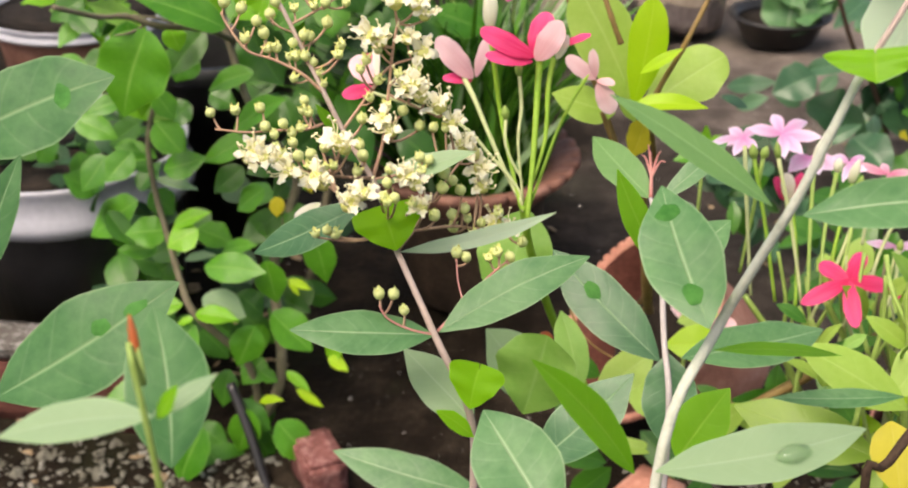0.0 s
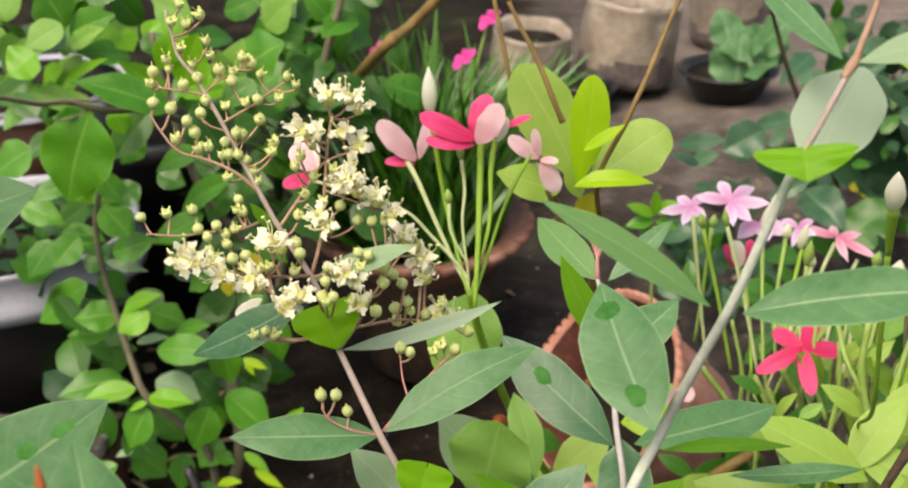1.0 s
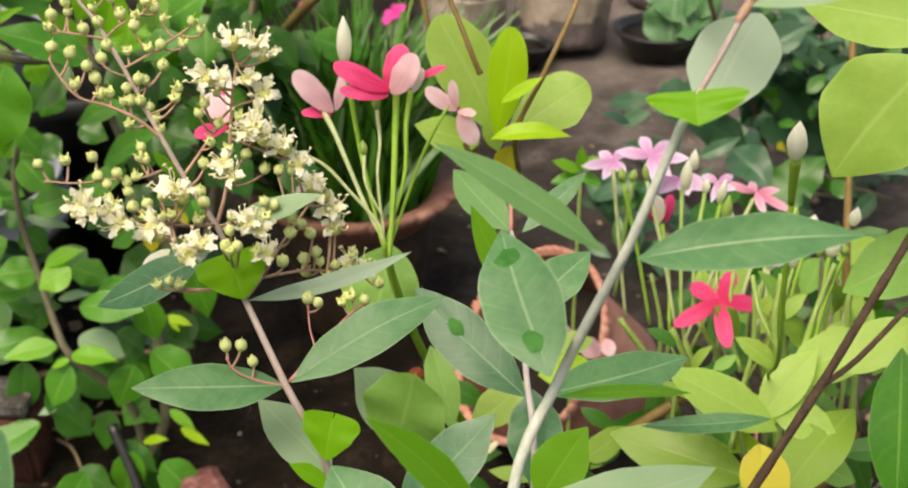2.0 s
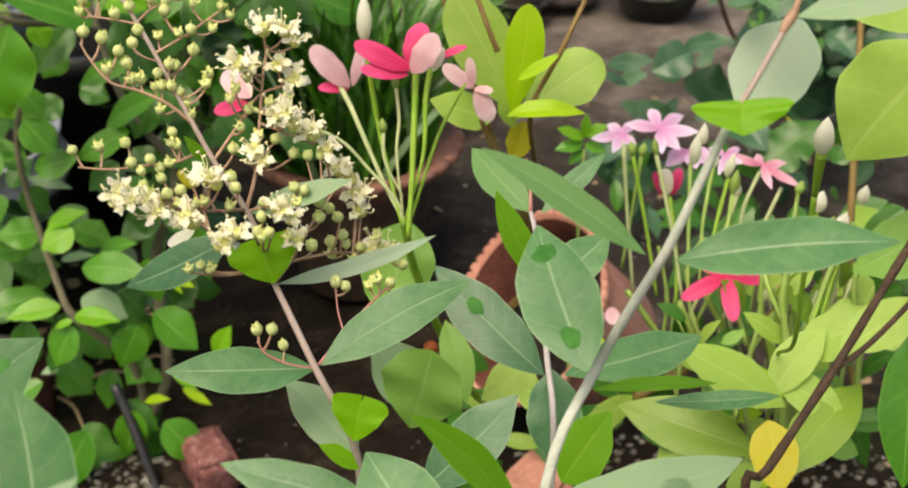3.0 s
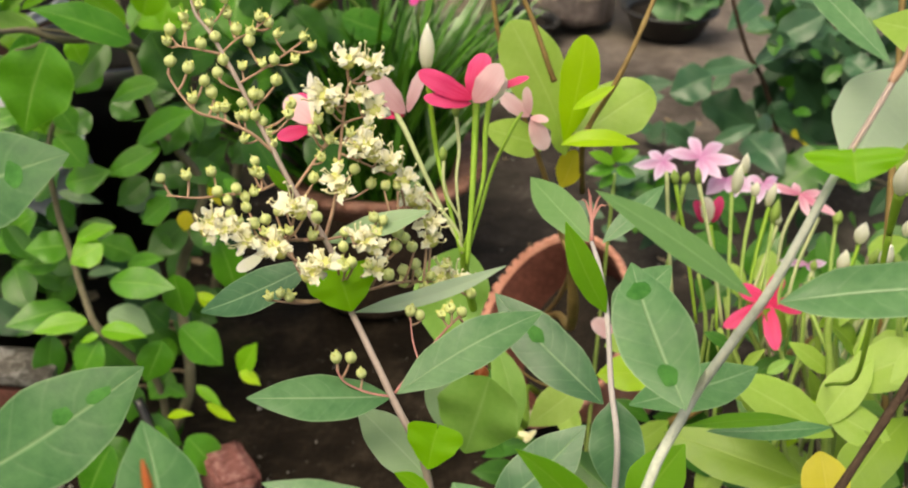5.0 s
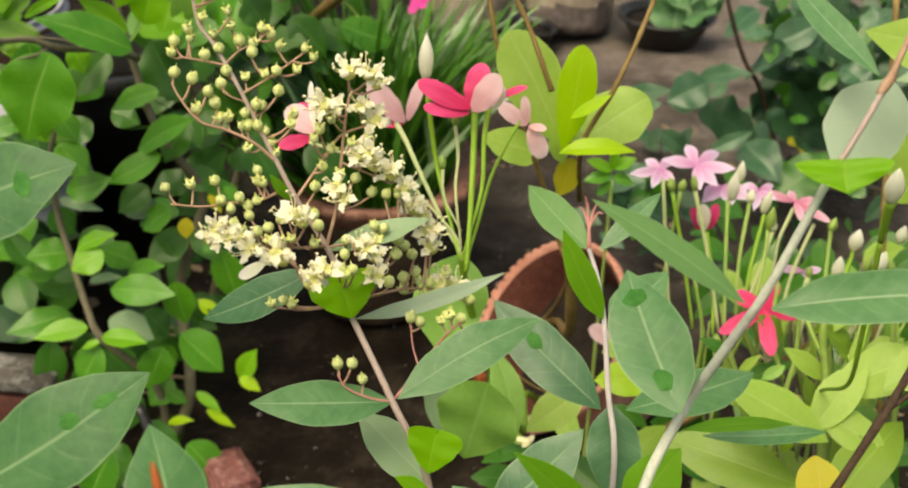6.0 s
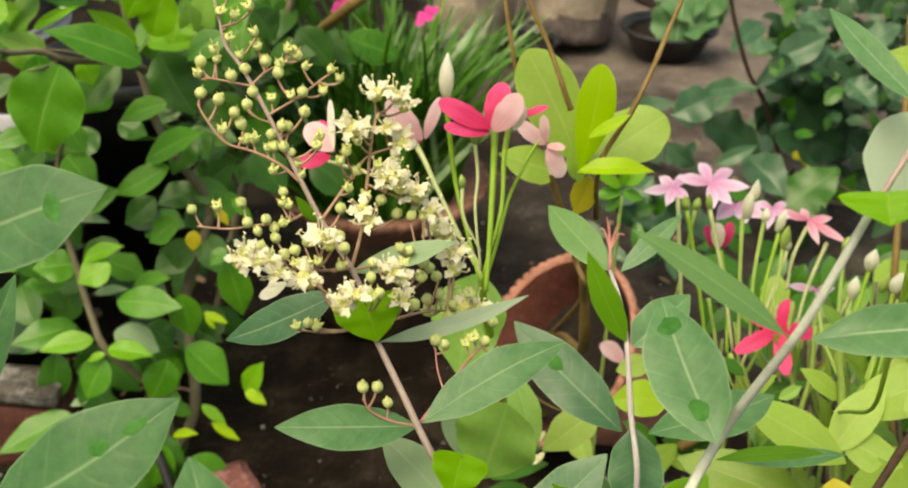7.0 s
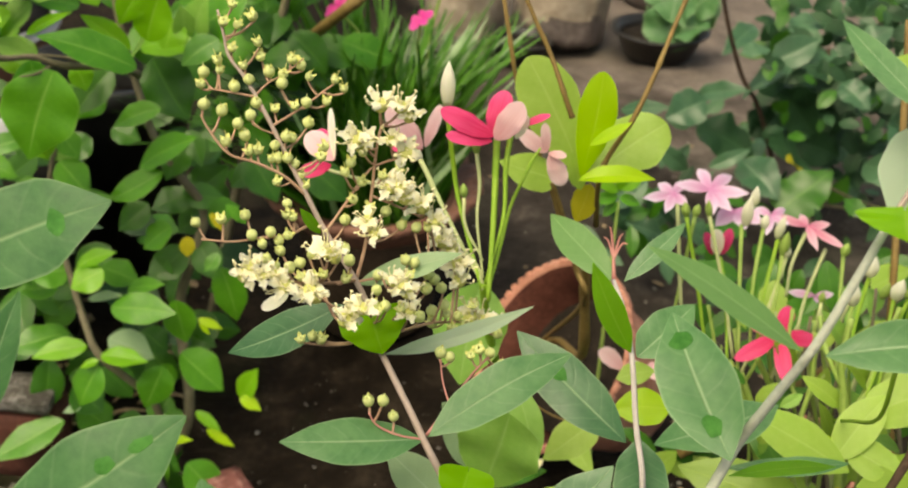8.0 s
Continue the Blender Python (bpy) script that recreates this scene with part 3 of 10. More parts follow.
def blade(parent, name, kind, material, base, tip, facing, width, fold=0.2, curl=0.06, wave=0.05, label="", half=4, rows=20, wet=()):
    """A leaf or petal from base to tip, its upper side towards facing; wet: drops on it, as (u, v, across, along, height)."""
    COUNT[0] += 1
    m, length = blade_pose(base, tip, facing)
    m = Matrix.Translation(base) @ m
    bm = bmesh.new()
    add_blade(bm, kind, length, width, fold, curl, wave, COUNT[0], rows, half)
    ob = part(name, bm, material, parent, label, m)
    place = blade_surface(kind, length, width, fold, curl, wave, COUNT[0])
    for u0, v0, ru, rv, high in wet:
        bm = bmesh.new()
        rings = []
        rough = 0.15 if high > 0.0005 else 0.28
        for i in range(6):
            r = 1 - i / 5.5
            lift = Vector((0, 0, high * math.sqrt(1 - r * r) + 0.00008))
            rings.append([bm.verts.new(place(u0 + ru * r * math.cos(t) * (1 + rough * (0.6 * math.sin(2 * t + u0 * 9) + 0.4 * math.sin(3 * t + v0 * 5))), v0 + rv * r * math.sin(t) * (1 + 0.5 * rough * math.cos(3 * t + v0 * 7))) + lift) for t in (2 * math.pi * k / 16 for k in range(16))])
        for p, q in zip(rings, rings[1:]):
            for k in range(16):
                bm.faces.new((p[k], p[(k + 1) % 16], q[(k + 1) % 16], q[k]))
        bm.faces.new(rings[-1])
        if high > 0.0005:
            part("water_drop", bm, "water", ob, "clear water drop on the leaf", m)
        else:
            part("wet_patch", bm, "wetfilm", ob, "thin film of water on the leaf", m)
    return ob


def axis_pose(at, axis, size=1.0, spin=0.0):
    """A pose whose z axis runs along axis."""
    z = Vector(axis).normalized()
    x = z.orthogonal().normalized()
    m = Matrix((x, z.cross(x), z)).transposed().to_4x4()
    return Matrix.Translation(at) @ m @ Matrix.Rotation(spin, 4, "Z") @ Matrix.Scale(size, 4)


def add_lathe(bm, profile, sides=12, squash=0.0, wobble=0.0, material=0):
    rings = []
    for i, (r, z) in enumerate(profile):
        rings.append([bm.verts.new((r * math.cos(a) * (1 + wobble * math.sin(3 * a + i)), r * math.sin(a) * (1 - squash), z)) for a in (2 * math.pi * k / sides for k in range(sides))])
    for p, q in zip(rings, rings[1:]):
        for k in range(sides):
            f = bm.faces.new((p[k], p[(k + 1) % sides], q[(k + 1) % sides], q[k]))
            f.material_index = material
    return rings


def lathe(parent, name, material, profile, m, label="", sides=16, caps=True, wobble=0.0):
    bm = bmesh.new()
    rings = add_lathe(bm, profile, sides, 0.0, wobble)
    if caps:
        bm.faces.new(rings[0][::-1])
    if caps == "both":
        bm.faces.new(rings[-1])
    return part(name, bm, material, parent, label, m)


# ---- small flower pieces, shared between alike ones ----
def mesh_of(name, bm, *materials):
    mesh = bpy.data.meshes.new(name)
    bm.to_mesh(mesh)
    bm.free()
    mesh.shade_smooth()
    for one in materials:
        mesh.materials.append(MAT[one])
    return mesh


def bud_mesh(seed):
    """A globe of unit radius with four faint ribs and a short point."""
    bm = bmesh.new()
    rnd = random.Random(seed)
    profile = [(0.14, -1.15), (0.3, -0.98), (0.72, -0.68), (0.97, -0.15), (1.0, 0.2), (0.86, 0.62), (0.5, 0.93), (0.22, 1.05), (0.1, 1.25), (0.03, 1.45 + rnd.uniform(0, 0.4))]
    rings = add_lathe(bm, profile, 12)
    bm.faces.new(rings[-1])
    bm.faces.new(rings[0][::-1])
    for v in bm.verts:
        a = math.atan2(v.co.y, v.co.x)
        v.co.xy *= 1 + 0.06 * math.cos(4 * a) + rnd.uniform(-0.02, 0.02)
    if seed % 2:
        for k in range(4):
            t = k * math.pi / 2 + 0.4
            out, side = Vector((math.cos(t), math.sin(t), 0)), Vector((-math.sin(t), math.cos(t), 0))
            p = [bm.verts.new(q) for q in (out * 0.62 + side * 0.36 + Vector((0, 0, 0.8)), out * 0.62 - side * 0.36 + Vector((0, 0, 0.8)), out * 0.72 + Vector((0, 0, 1.28)))]
            bm.faces.new(p).material_index = 1
    return mesh_of("bud", bm, "bud", "calyx")


def cup_mesh(seed):
    """An opened calyx: a small cup with four spreading lobes and a style."""
    bm = bmesh.new()
    rnd = random.Random(seed)
    add_lathe(bm, [(0.12, -1.1), (0.3, -0.95), (0.78, -0.5), (0.92, 0.0), (0.72, 0.45), (0.4, 0.5), (0.2, 0.42)], 12)
    for k in range(4):
        a = k * math.pi / 2 + rnd.uniform(-0.2, 0.2)
        out = Vector((math.cos(a), math.sin(a), 0))
        across = Vector((-out.y, out.x, 0))
        lift = rnd.uniform(0.5, 1.3)
        p = [out * 0.55 + across * 0.45 + Vector((0, 0, 0.3)), out * 0.55 - across * 0.45 + Vector((0, 0, 0.3)),
             out * 0.98 - across * 0.3 + Vector((0, 0, 0.3 + lift * 0.4)), out * 0.98 + across * 0.3 + Vector((0, 0, 0.3 + lift * 0.4)), out * 1.2 + Vector((0, 0, 0.4 + lift * 0.5))]
        v = [bm.verts.new(q) for q in p]
        bm.faces.new((v[0], v[1], v[2], v[3])).material_index = 1
        bm.faces.new((v[3], v[2], v[4])).material_index = 1
    before = set(bm.faces)
    add_tube(bm, [(0, 0, 0.3), (0.05, 0.05, 1.1), (rnd.uniform(-0.3, 0.3), 0.1, 1.9)], 0.09, 0.06, 5, 3)
    for f in bm.faces:
        if f not in before:
            f.material_index = 1
    return mesh_of("opened_bud", bm, "bud", "calyx")


def crumpled_petal_mesh(seed):
    """A broad wrinkled petal that spreads from a flower's mouth, along +x."""
    bm = bmesh.new()
    rnd = random.Random(seed)
    uv = bm.loops.layers.uv.verify()
    rows, cols, grid, where = 6, 6, [], {}
    for i in range(rows + 1):
        v = i / rows
        w = 0.62 * math.sin(math.pi * (0.08 + 0.8 * v)) ** 0.8 * (1 + 0.28 * math.sin(seed * 2 + v * 11))
        line = []
        for j in range(cols + 1):
            u = j / cols * 2 - 1
            z = 0.55 + 0.45 * math.sin(v * 2.2) + 0.26 * math.sin(u * 6 + v * 7 + seed) * v + rnd.uniform(-0.1, 0.1) * v + 0.6 * math.sin(seed * 1.7) * v * v
            q = bm.verts.new((0.35 + 1.75 * v * (1 - 0.2 * u * u) + rnd.uniform(-0.06, 0.06), u * w, z))
            where[q] = (j / cols, v)
            line.append(q)
        grid.append(line)
    for r, s in zip(grid, grid[1:]):
        for k in range(cols):
            f = bm.faces.new((r[k], s[k], s[k + 1], r[k + 1]))
            for loop in f.loops:
                loop[uv].uv = where[loop.vert]
    return mesh_of("petal", bm, "cream")


def stamens_mesh(seed):
    """Eight thin filaments in pairs with small anthers, and a style."""
    bm = bmesh.new()
    rnd = random.Random(seed)
    for k in range(9):
        a = (k // 2) * math.pi / 2 + 0.78 + (k % 2) * 0.35 + rnd.uniform(-0.2, 0.2)
        r = rnd.uniform(0.7, 2.0) if k < 8 else 0.1
        h = rnd.uniform(1.3, 2.6)
        tip = Vector((math.cos(a) * r, math.sin(a) * r, h))
        add_tube(bm, [(math.cos(a) * 0.4, math.sin(a) * 0.4, 0.4), (math.cos(a) * (r * 0.8 + 0.1), math.sin(a) * (r * 0.8 + 0.1), h * 0.6), tip], 0.09, 0.07, 5, 3)
        if k < 8:
            add_tube(bm, [tip + Vector((-0.18, 0, -0.05)), tip + Vector((0, 0, 0.1)), tip + Vector((0.18, 0.05, 0))], 0.13, 0.12, 5, 2)
    return mesh_of("stamens", bm, "stamen")


def flower_cup_mesh():
    bm = bmesh.new()
    rings = add_lathe(bm, [(0.12, -1.0), (0.35, -0.8), (0.8, -0.3), (0.95, 0.2), (0.8, 0.6), (0.45, 0.62), (0.12, 0.5)], 10)
    bm.faces.new(rings[0][::-1])
    bm.faces.new(rings[-1])
    return mesh_of("flower", bm, "calyx")


BUDS = [bud_mesh(i) for i in range(4)]
CUPS = [cup_mesh(i) for i in range(5)]
PETALS = [crumpled_petal_mesh(i) for i in range(7)]
STAMENS = [stamens_mesh(i) for i in range(6)]
FLOWER_CUP = flower_cup_mesh()


def pedicel(parent, root, at, r):
    root, at = Vector(root), Vector(at)
    mid = (root + at) / 2 + Vector((0, 0, -0.12)) * (at - root).length
    bm = bmesh.new()
    add_tube(bm, [root, mid, at], r * 0.24, r * 0.22, 5, 3)
    part("pedicel", bm, "rachis", parent)


def small_bud(parent, at, axis, r, root, opened=False):
    r *= 0.93
    COUNT[0] += 1
    n = COUNT[0]
    part("opened_bud" if opened else "bud", (CUPS[n % 5] if opened else BUDS[n % 4]), "", parent, "", axis_pose(at, axis, r, n * 1.7))
    pedicel(parent, root, Vector(at) - Vector(axis) * r, r)


def small_flower(parent, at, axis, r, root):
    COUNT[0] += 1
    n = COUNT[0]
    m = axis_pose(at, axis, r, n * 1.3)
    cup = part("flower", FLOWER_CUP, "", parent, "", m)
    for k in range(4):
        part("petal", PETALS[(n + k) % 7], "", cup, "", m @ Matrix.Rotation(k * math.pi / 2 + 0.35 * math.sin(n * 3 + k), 4, "Z") @ Matrix.Rotation(0.35 * math.sin(n + k * 2), 4, "Y"))
    part("stamen_tuft", STAMENS[n % 6], "", cup, "", m)
    pedicel(parent, root, Vector(at) - Vector(axis) * r, r * 0.8)


def tall_bud(parent, at, axis, length, r, material="white", label=""):
    """A long closed bud: a spindle with five twisted edges, on a green foot."""
    bm = bmesh.new()
    n = 9
    profile = [(r * max(0.06, math.sin(math.pi * (0.17 + 0.83 * i / n)) ** 0.9), length * i / n) for i in range(n + 1)]
    rings = add_lathe(bm, profile, 15)
    uv = bm.loops.layers.uv.verify()
    for v in bm.verts:
        a = math.atan2(v.co.y, v.co.x)
        v.co.xy *= 1 + 0.07 * math.cos(5 * a + v.co.z / length * 3)
    bm.faces.new(rings[-1])
    bm.faces.new(rings[0][::-1])
    for f in bm.faces:
        for loop in f.loops:
            loop[uv].uv = (math.atan2(loop.vert.co.y, loop.vert.co.x) / 6.283 + 0.5, loop.vert.co.z / length)
    return part("bud", bm, material, parent, label, axis_pose(at, axis))


def leaf_drift(parent, name, count, seed, corner, along, up, deep, length, width, kinds, kind="ovate", joined=False, half=3, rows=11):
    """Leaves strewn through a slanting block of space, each one turned its own way."""
    rnd = random.Random(seed)
    corner, along, up, deep = Vector(corner), Vector(along), Vector(up), Vector(deep)
    mats = sorted(set(kinds))
    whole = bmesh.new() if joined else None
    for n in range(count):
        base = corner + along * rnd.random() + up * rnd.random() + deep * rnd.random()
        way = Vector((rnd.uniform(-1, 1), rnd.uniform(-0.8, 0.4), rnd.uniform(-0.9, 0.5))).normalized()
        size = rnd.uniform(*length)
        tip = base + way * size
        tip.z = max(tip.z, 0.012)
        face = Vector((rnd.uniform(-0.5, 0.5), -0.7 + rnd.uniform(-0.5, 0.5), 0.8))
        look_of, wide, fold, curl, wave = rnd.choice(kinds), size * rnd.uniform(*width), rnd.uniform(0.1, 0.35), rnd.uniform(0.02, 0.2), rnd.uniform(0.02, 0.1)
        if joined:
            m, size = blade_pose(base, tip, face)
            add_blade(whole, kind, size, wide, fold, curl, wave, seed * 1000 + n, rows, half, Matrix.Translation(base) @ m, mats.index(look_of))
        else:
            blade(parent, name, kind, look_of, base, tip, face, wide, fold, curl, wave, half=half, rows=rows)
    if joined:
        tagged(part("foliage", whole, mats, parent), kind="stuff")


# ---- ground ----
def ground_sheet():
    bm = bmesh.new()
    xs = [-60, -20, -6, -2.5] + [-1.2 + 0.05 * i for i in range(49)] + [2.5, 6, 20, 60]
    ys = [-60, -20, -6, -2, -0.8, -0.2] + [0.1 + 0.05 * i for i in range(47)] + [3, 5, 10, 25, 60]
    grid = [[bm.verts.new((x, y, 0.012 * noise.noise(Vector((x * 4, y * 4, 0))) + 0.006 * noise.noise(Vector((x * 17, y * 17, 3))) - 0.006)) for x in xs] for y in ys]
    for r, s in zip(grid, grid[1:]):
        for k in range(len(xs) - 1):
            bm.faces.new((r[k], r[k + 1], s[k + 1], s[k]))
    return tagged(part("ground", bm, "ground", None), "damp earth darkened for shade, and mossy concrete yard", "ground", kind="structure")


ground_sheet()


def clay_pot(at, radius, height, label, tilt=(0, 0, 0), scallops=34, filled=True, lower="potbody", banded=False, edge="terracotta"):
    """A terracotta pot: a plain body, a flaring rim with a pinched edge, soil in it."""
    m = Matrix.Translation(at) @ Euler([radians(a) for a in tilt]).to_matrix().to_4x4()
    pot = new("plant_pot")
    pot.matrix_world = m
    tagged(pot, label, "plant pot")
    r, h, sides = radius, height, scallops * 6
    waist = 0.72 if banded else 0.84
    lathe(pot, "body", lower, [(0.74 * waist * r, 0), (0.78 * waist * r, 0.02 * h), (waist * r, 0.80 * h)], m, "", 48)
    bm = bmesh.new()
    profile = [(0.84 * r, 0.78 * h), (0.90 * r, 0.84 * h), (0.985 * r, 0.90 * h), (1.0 * r, 0.945 * h), (0.985 * r, 0.985 * h), (0.955 * r, 0.975 * h), (0.915 * r, 0.935 * h), (0.845 * r, 0.86 * h), (0.785 * r, 0.7 * h), (0.58 * r, 0.06 * h)]
    if banded:
        profile = [(0.72 * r, 0.74 * h), (0.83 * r, 0.82 * h), (0.94 * r, 0.88 * h), (1.0 * r, 0.93 * h), (0.99 * r, 0.965 * h), (0.94 * r, 0.96 * h), (0.80 * r, 0.92 * h), (0.70 * r, 0.89 * h), (0.66 * r, 0.8 * h), (0.5 * r, 0.06 * h)]
    rings = add_lathe(bm, profile, sides)
    for i, much in ((2, 1.2), (3, 2.0), (4, 2.0), (5, 0.8)) if banded else ((2, 0.7), (3, 1.0), (4, 1.0), (5, 0.3)):
        for v in rings[i]:
            a = math.atan2(v.co.y, v.co.x)
            k = max(0.0, math.cos(a * scallops)) ** 3
            v.co.xy *= 1 - (0.05 if banded else 0.035) * k * much
            v.co.z -= 0.022 * h * k * much
    for v in bm.verts:
        v.co += Vector([noise.noise(v.co * 60 + Vector((7 * c, 0, 0))) for c in (1, 2, 3)]) * 0.001
    # inner wall gets the dark clay that carries the pot's inside shade
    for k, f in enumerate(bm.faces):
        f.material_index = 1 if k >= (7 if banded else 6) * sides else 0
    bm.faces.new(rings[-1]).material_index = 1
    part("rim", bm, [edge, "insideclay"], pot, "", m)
    if filled:
        bm = bmesh.new()
        rings = add_lathe(bm, [((0.63 if banded else 0.72) * r, 0.60 * h), (0.4 * r, 0.64 * h), (0.1 * r, 0.65 * h)], 24, 0, 0.03)
        bm.faces.new(rings[-1])
        part("soil", bm, "soil", pot, "", m)
    return pot


def black_pot(at, radius, height, label, tilt=(0, 0, 0)):
    m = Matrix.Translation(at) @ Euler([radians(a) for a in tilt]).to_matrix().to_4x4()
    pot = new("plant_pot")
    pot.matrix_world = m
    tagged(pot, label, "plant pot")
    r, h = radius, height
    lathe(pot, "body", "blackplastic", [(0.7 * r, 0), (0.93 * r, 0.9 * h), (1.02 * r, 0.92 * h), (1.03 * r, h), (0.95 * r, 1.01 * h), (0.9 * r, 0.9 * h), (0.6 * r, 0.2 * h)], m, "", 40)
    lathe(pot, "soil", "soil", [(0.86 * r, 0.75 * h), (0.4 * r, 0.78 * h), (0.05 * r, 0.78 * h)], m, "", 20, "both")
    return pot


# ---- plants ----
henna = thing("henna_shrub", (0.03, 0.13, 0), "waxy grey-green shrub with a panicle of cream flowers and green buds", "shrub")
stem(henna, "branch", "palestem", [(0.03, 0.13, 0), (0, 0.21, 0.18), (-0.004, 0.238, 0.3), (-0.0049, 0.2426, 0.3359), (-0.0149, 0.2464, 0.3605), (-0.0267, 0.2624, 0.3764)], 0.00145, 0.00088, "pale pinkish woody stem")
stem(henna, "branch", "greystem", [(0.03, 0.13, 0), (0.033, 0.15, 0.2), (0.0378, 0.1790, 0.3116), (0.0409, 0.1869, 0.3750), (0.0503, 0.1979, 0.3956), (0.0562, 0.1957, 0.4132), (0.0617, 0.1927, 0.4293), (0.0663, 0.1925, 0.4438), (0.0706, 0.1935, 0.4562)], 0.00146, 0.00082, "stout grey-green stem", sides=9)
stem(henna, "branch", "palestem", [(0.0704, 0.1935, 0.4556), (0.0759, 0.1973, 0.4646), (0.0812, 0.2021, 0.4729)], 0.00064, 0.00058, "thin pinkish upper stem")
stem(henna, "branch", "rachis", [(0.0809, 0.2017, 0.4721), (0.0827, 0.2033, 0.4770), (0.0849, 0.2055, 0.4826), (0.0866, 0.2072, 0.4899)], 0.00067, 0.00047, "thin pinkish brown upper stem")
stem(henna, "node", "rachis", [(0.0793, 0.2006, 0.4704), (0.0804, 0.2015, 0.4718), (0.0812, 0.2021, 0.4729), (0.0821, 0.2030, 0.4743)], 0.00071, 0.00071, "swollen brownish stem joint", bulge=0.0003)
stem(henna, "branch", "lilacstem", [(0.03, 0.13, 0), (0.045, 0.22, 0.2), (0.05, 0.262, 0.29), (0.0502, 0.2696, 0.325), (0.0483, 0.2814, 0.3396), (0.0471, 0.2951, 0.3555), (0.0461, 0.3123, 0.3614), (0.0448, 0.3278, 0.3625)], 0.00120, 0.00072, "thin pale stem")
stem(henna, "shoot_tip", "redstalk", [(0.0448, 0.3278, 0.3625), (0.0447, 0.3326, 0.3688), (0.0443, 0.3371, 0.3746)], 0.00075, 0.00028, "small red shoot tip")
stem(henna, "shoot_tip", "redstalk", [(0.0448, 0.3322, 0.368), (0.0428, 0.335, 0.373), (0.0414, 0.3347, 0.3744)], 0.00047, 0.00019, "")
stem(henna, "shoot_tip", "redstalk", [(0.0448, 0.3322, 0.368), (0.0464, 0.3354, 0.3736), (0.0474, 0.3353, 0.3756)], 0.00047, 0.00019, "")
stem(henna, "shoot_tip", "redstalk", [(0.0448, 0.3322, 0.368), (0.0473, 0.3345, 0.3722), (0.049, 0.3337, 0.3727)], 0.00047, 0.00019, "")
stem(henna, "shoot_tip", "redstalk", [(0.0448, 0.3322, 0.368), (0.0439, 0.3359, 0.3745), (0.0432, 0.3364, 0.3774)], 0.00047, 0.00019, "")
stem(henna, "branch", "stalk", [(0.03, 0.13, 0), (-0.0282, 0.118, 0.25), (-0.0376, 0.113, 0.429), (-0.0392, 0.1175, 0.4353), (-0.0408, 0.1209, 0.4397)], 0.00056, 0.00040, "slender yellow-green shoot stem")
stem(henna, "shoot_tip", "shoot", [(-0.0407, 0.1203, 0.4386), (-0.0413, 0.1214, 0.4407), (-0.0420, 0.1228, 0.4432)], 0.00060, 0.00020, "orange-red shoot tip", bulge=0.0003)
blade(henna, "leaf", "lance", "waxy", (-0.0149, 0.2464, 0.3605), (-0.0507, 0.236, 0.3684), (0.31, -0.43, 0.85), 0.0129, 0.12, 0.06, 0.05)
blade(henna, "leaf", "lance", "waxy", (-0.0138, 0.2476, 0.3606), (0.0258, 0.2678, 0.3742), (-0.01, -0.55, 0.84), 0.0135, 0.12, 0.04, 0.05)
blade(henna, "leaf", "ovate", "waxy_pale", (-0.0049, 0.2457, 0.3332), (-0.0258, 0.2603, 0.3464), (0.03, -0.65, 0.76), 0.0130, 0.2, 0.06, 0.05)
blade(henna, "leaf", "spade", "vivid", (-0.005, 0.2394, 0.342), (-0.0027, 0.2425, 0.3527), (-0.12, -0.95, 0.3), 0.0152, 0.25, 0.06, 0.05)
blade(henna, "leaf", "lance", "vivid", (-0.0036, 0.236, 0.3354), (-0.0134, 0.235, 0.3442), (0.6, -0.51, 0.61), 0.0050, 0.20, 0.06, 0.05)
blade(henna, "leaf", "spade", "vivid", (-0.0264, 0.2599, 0.378), (-0.0292, 0.2625, 0.3886), (0.3, -0.91, 0.2), 0.0191, 0.25, 0.06, 0.05)
blade(henna, "leaf", "lance", "waxy_dark", (-0.0376, 0.2738, 0.3843), (-0.0711, 0.2732, 0.3689), (-0.28, -0.72, 0.63), 0.0112, 0.15, 0.06, 0.05)
blade(henna, "leaf", "lance", "waxy_white", (-0.026, 0.2623, 0.3762), (0.0131, 0.29, 0.3727), (0.1, -0.6, 0.8), 0.0052, 0.4, -0.14, 0.08)
blade(henna, "leaf", "lance", "waxy_pale", (-0.0344, 0.2741, 0.3908), (-0.0075, 0.2734, 0.4038), (-0.38, -0.54, 0.75), 0.0073, 0.25, 0.12, 0.05)
blade(henna, "leaf", "lance", "young", (-0.044, 0.2773, 0.4044), (-0.0485, 0.2735, 0.4139), (0.7, -0.71, 0.05), 0.0032, 0.2, 0.06, 0.05)
blade(henna, "leaf", "lance", "waxy", (0.0187, 0.1798, 0.3571), (0.0014, 0.2049, 0.3690), (-0.05, -0.46, 0.89), 0.0195, 0.15, 0.06, 0.05)
blade(henna, "leaf", "lance", "waxy", (-0.0123, 0.375, 0.1944), (-0.0787, 0.385, 0.2092), (0.11, -0.51, 0.85), 0.0197, 0.15, 0.06, 0.05)
blade(henna, "leaf", "lance", "waxy_dark", (0.0126, 0.2486, 0.3172), (0.0379, 0.2602, 0.3426), (-0.31, -0.71, 0.63), 0.0165, 0.15, 0.06, 0.05)
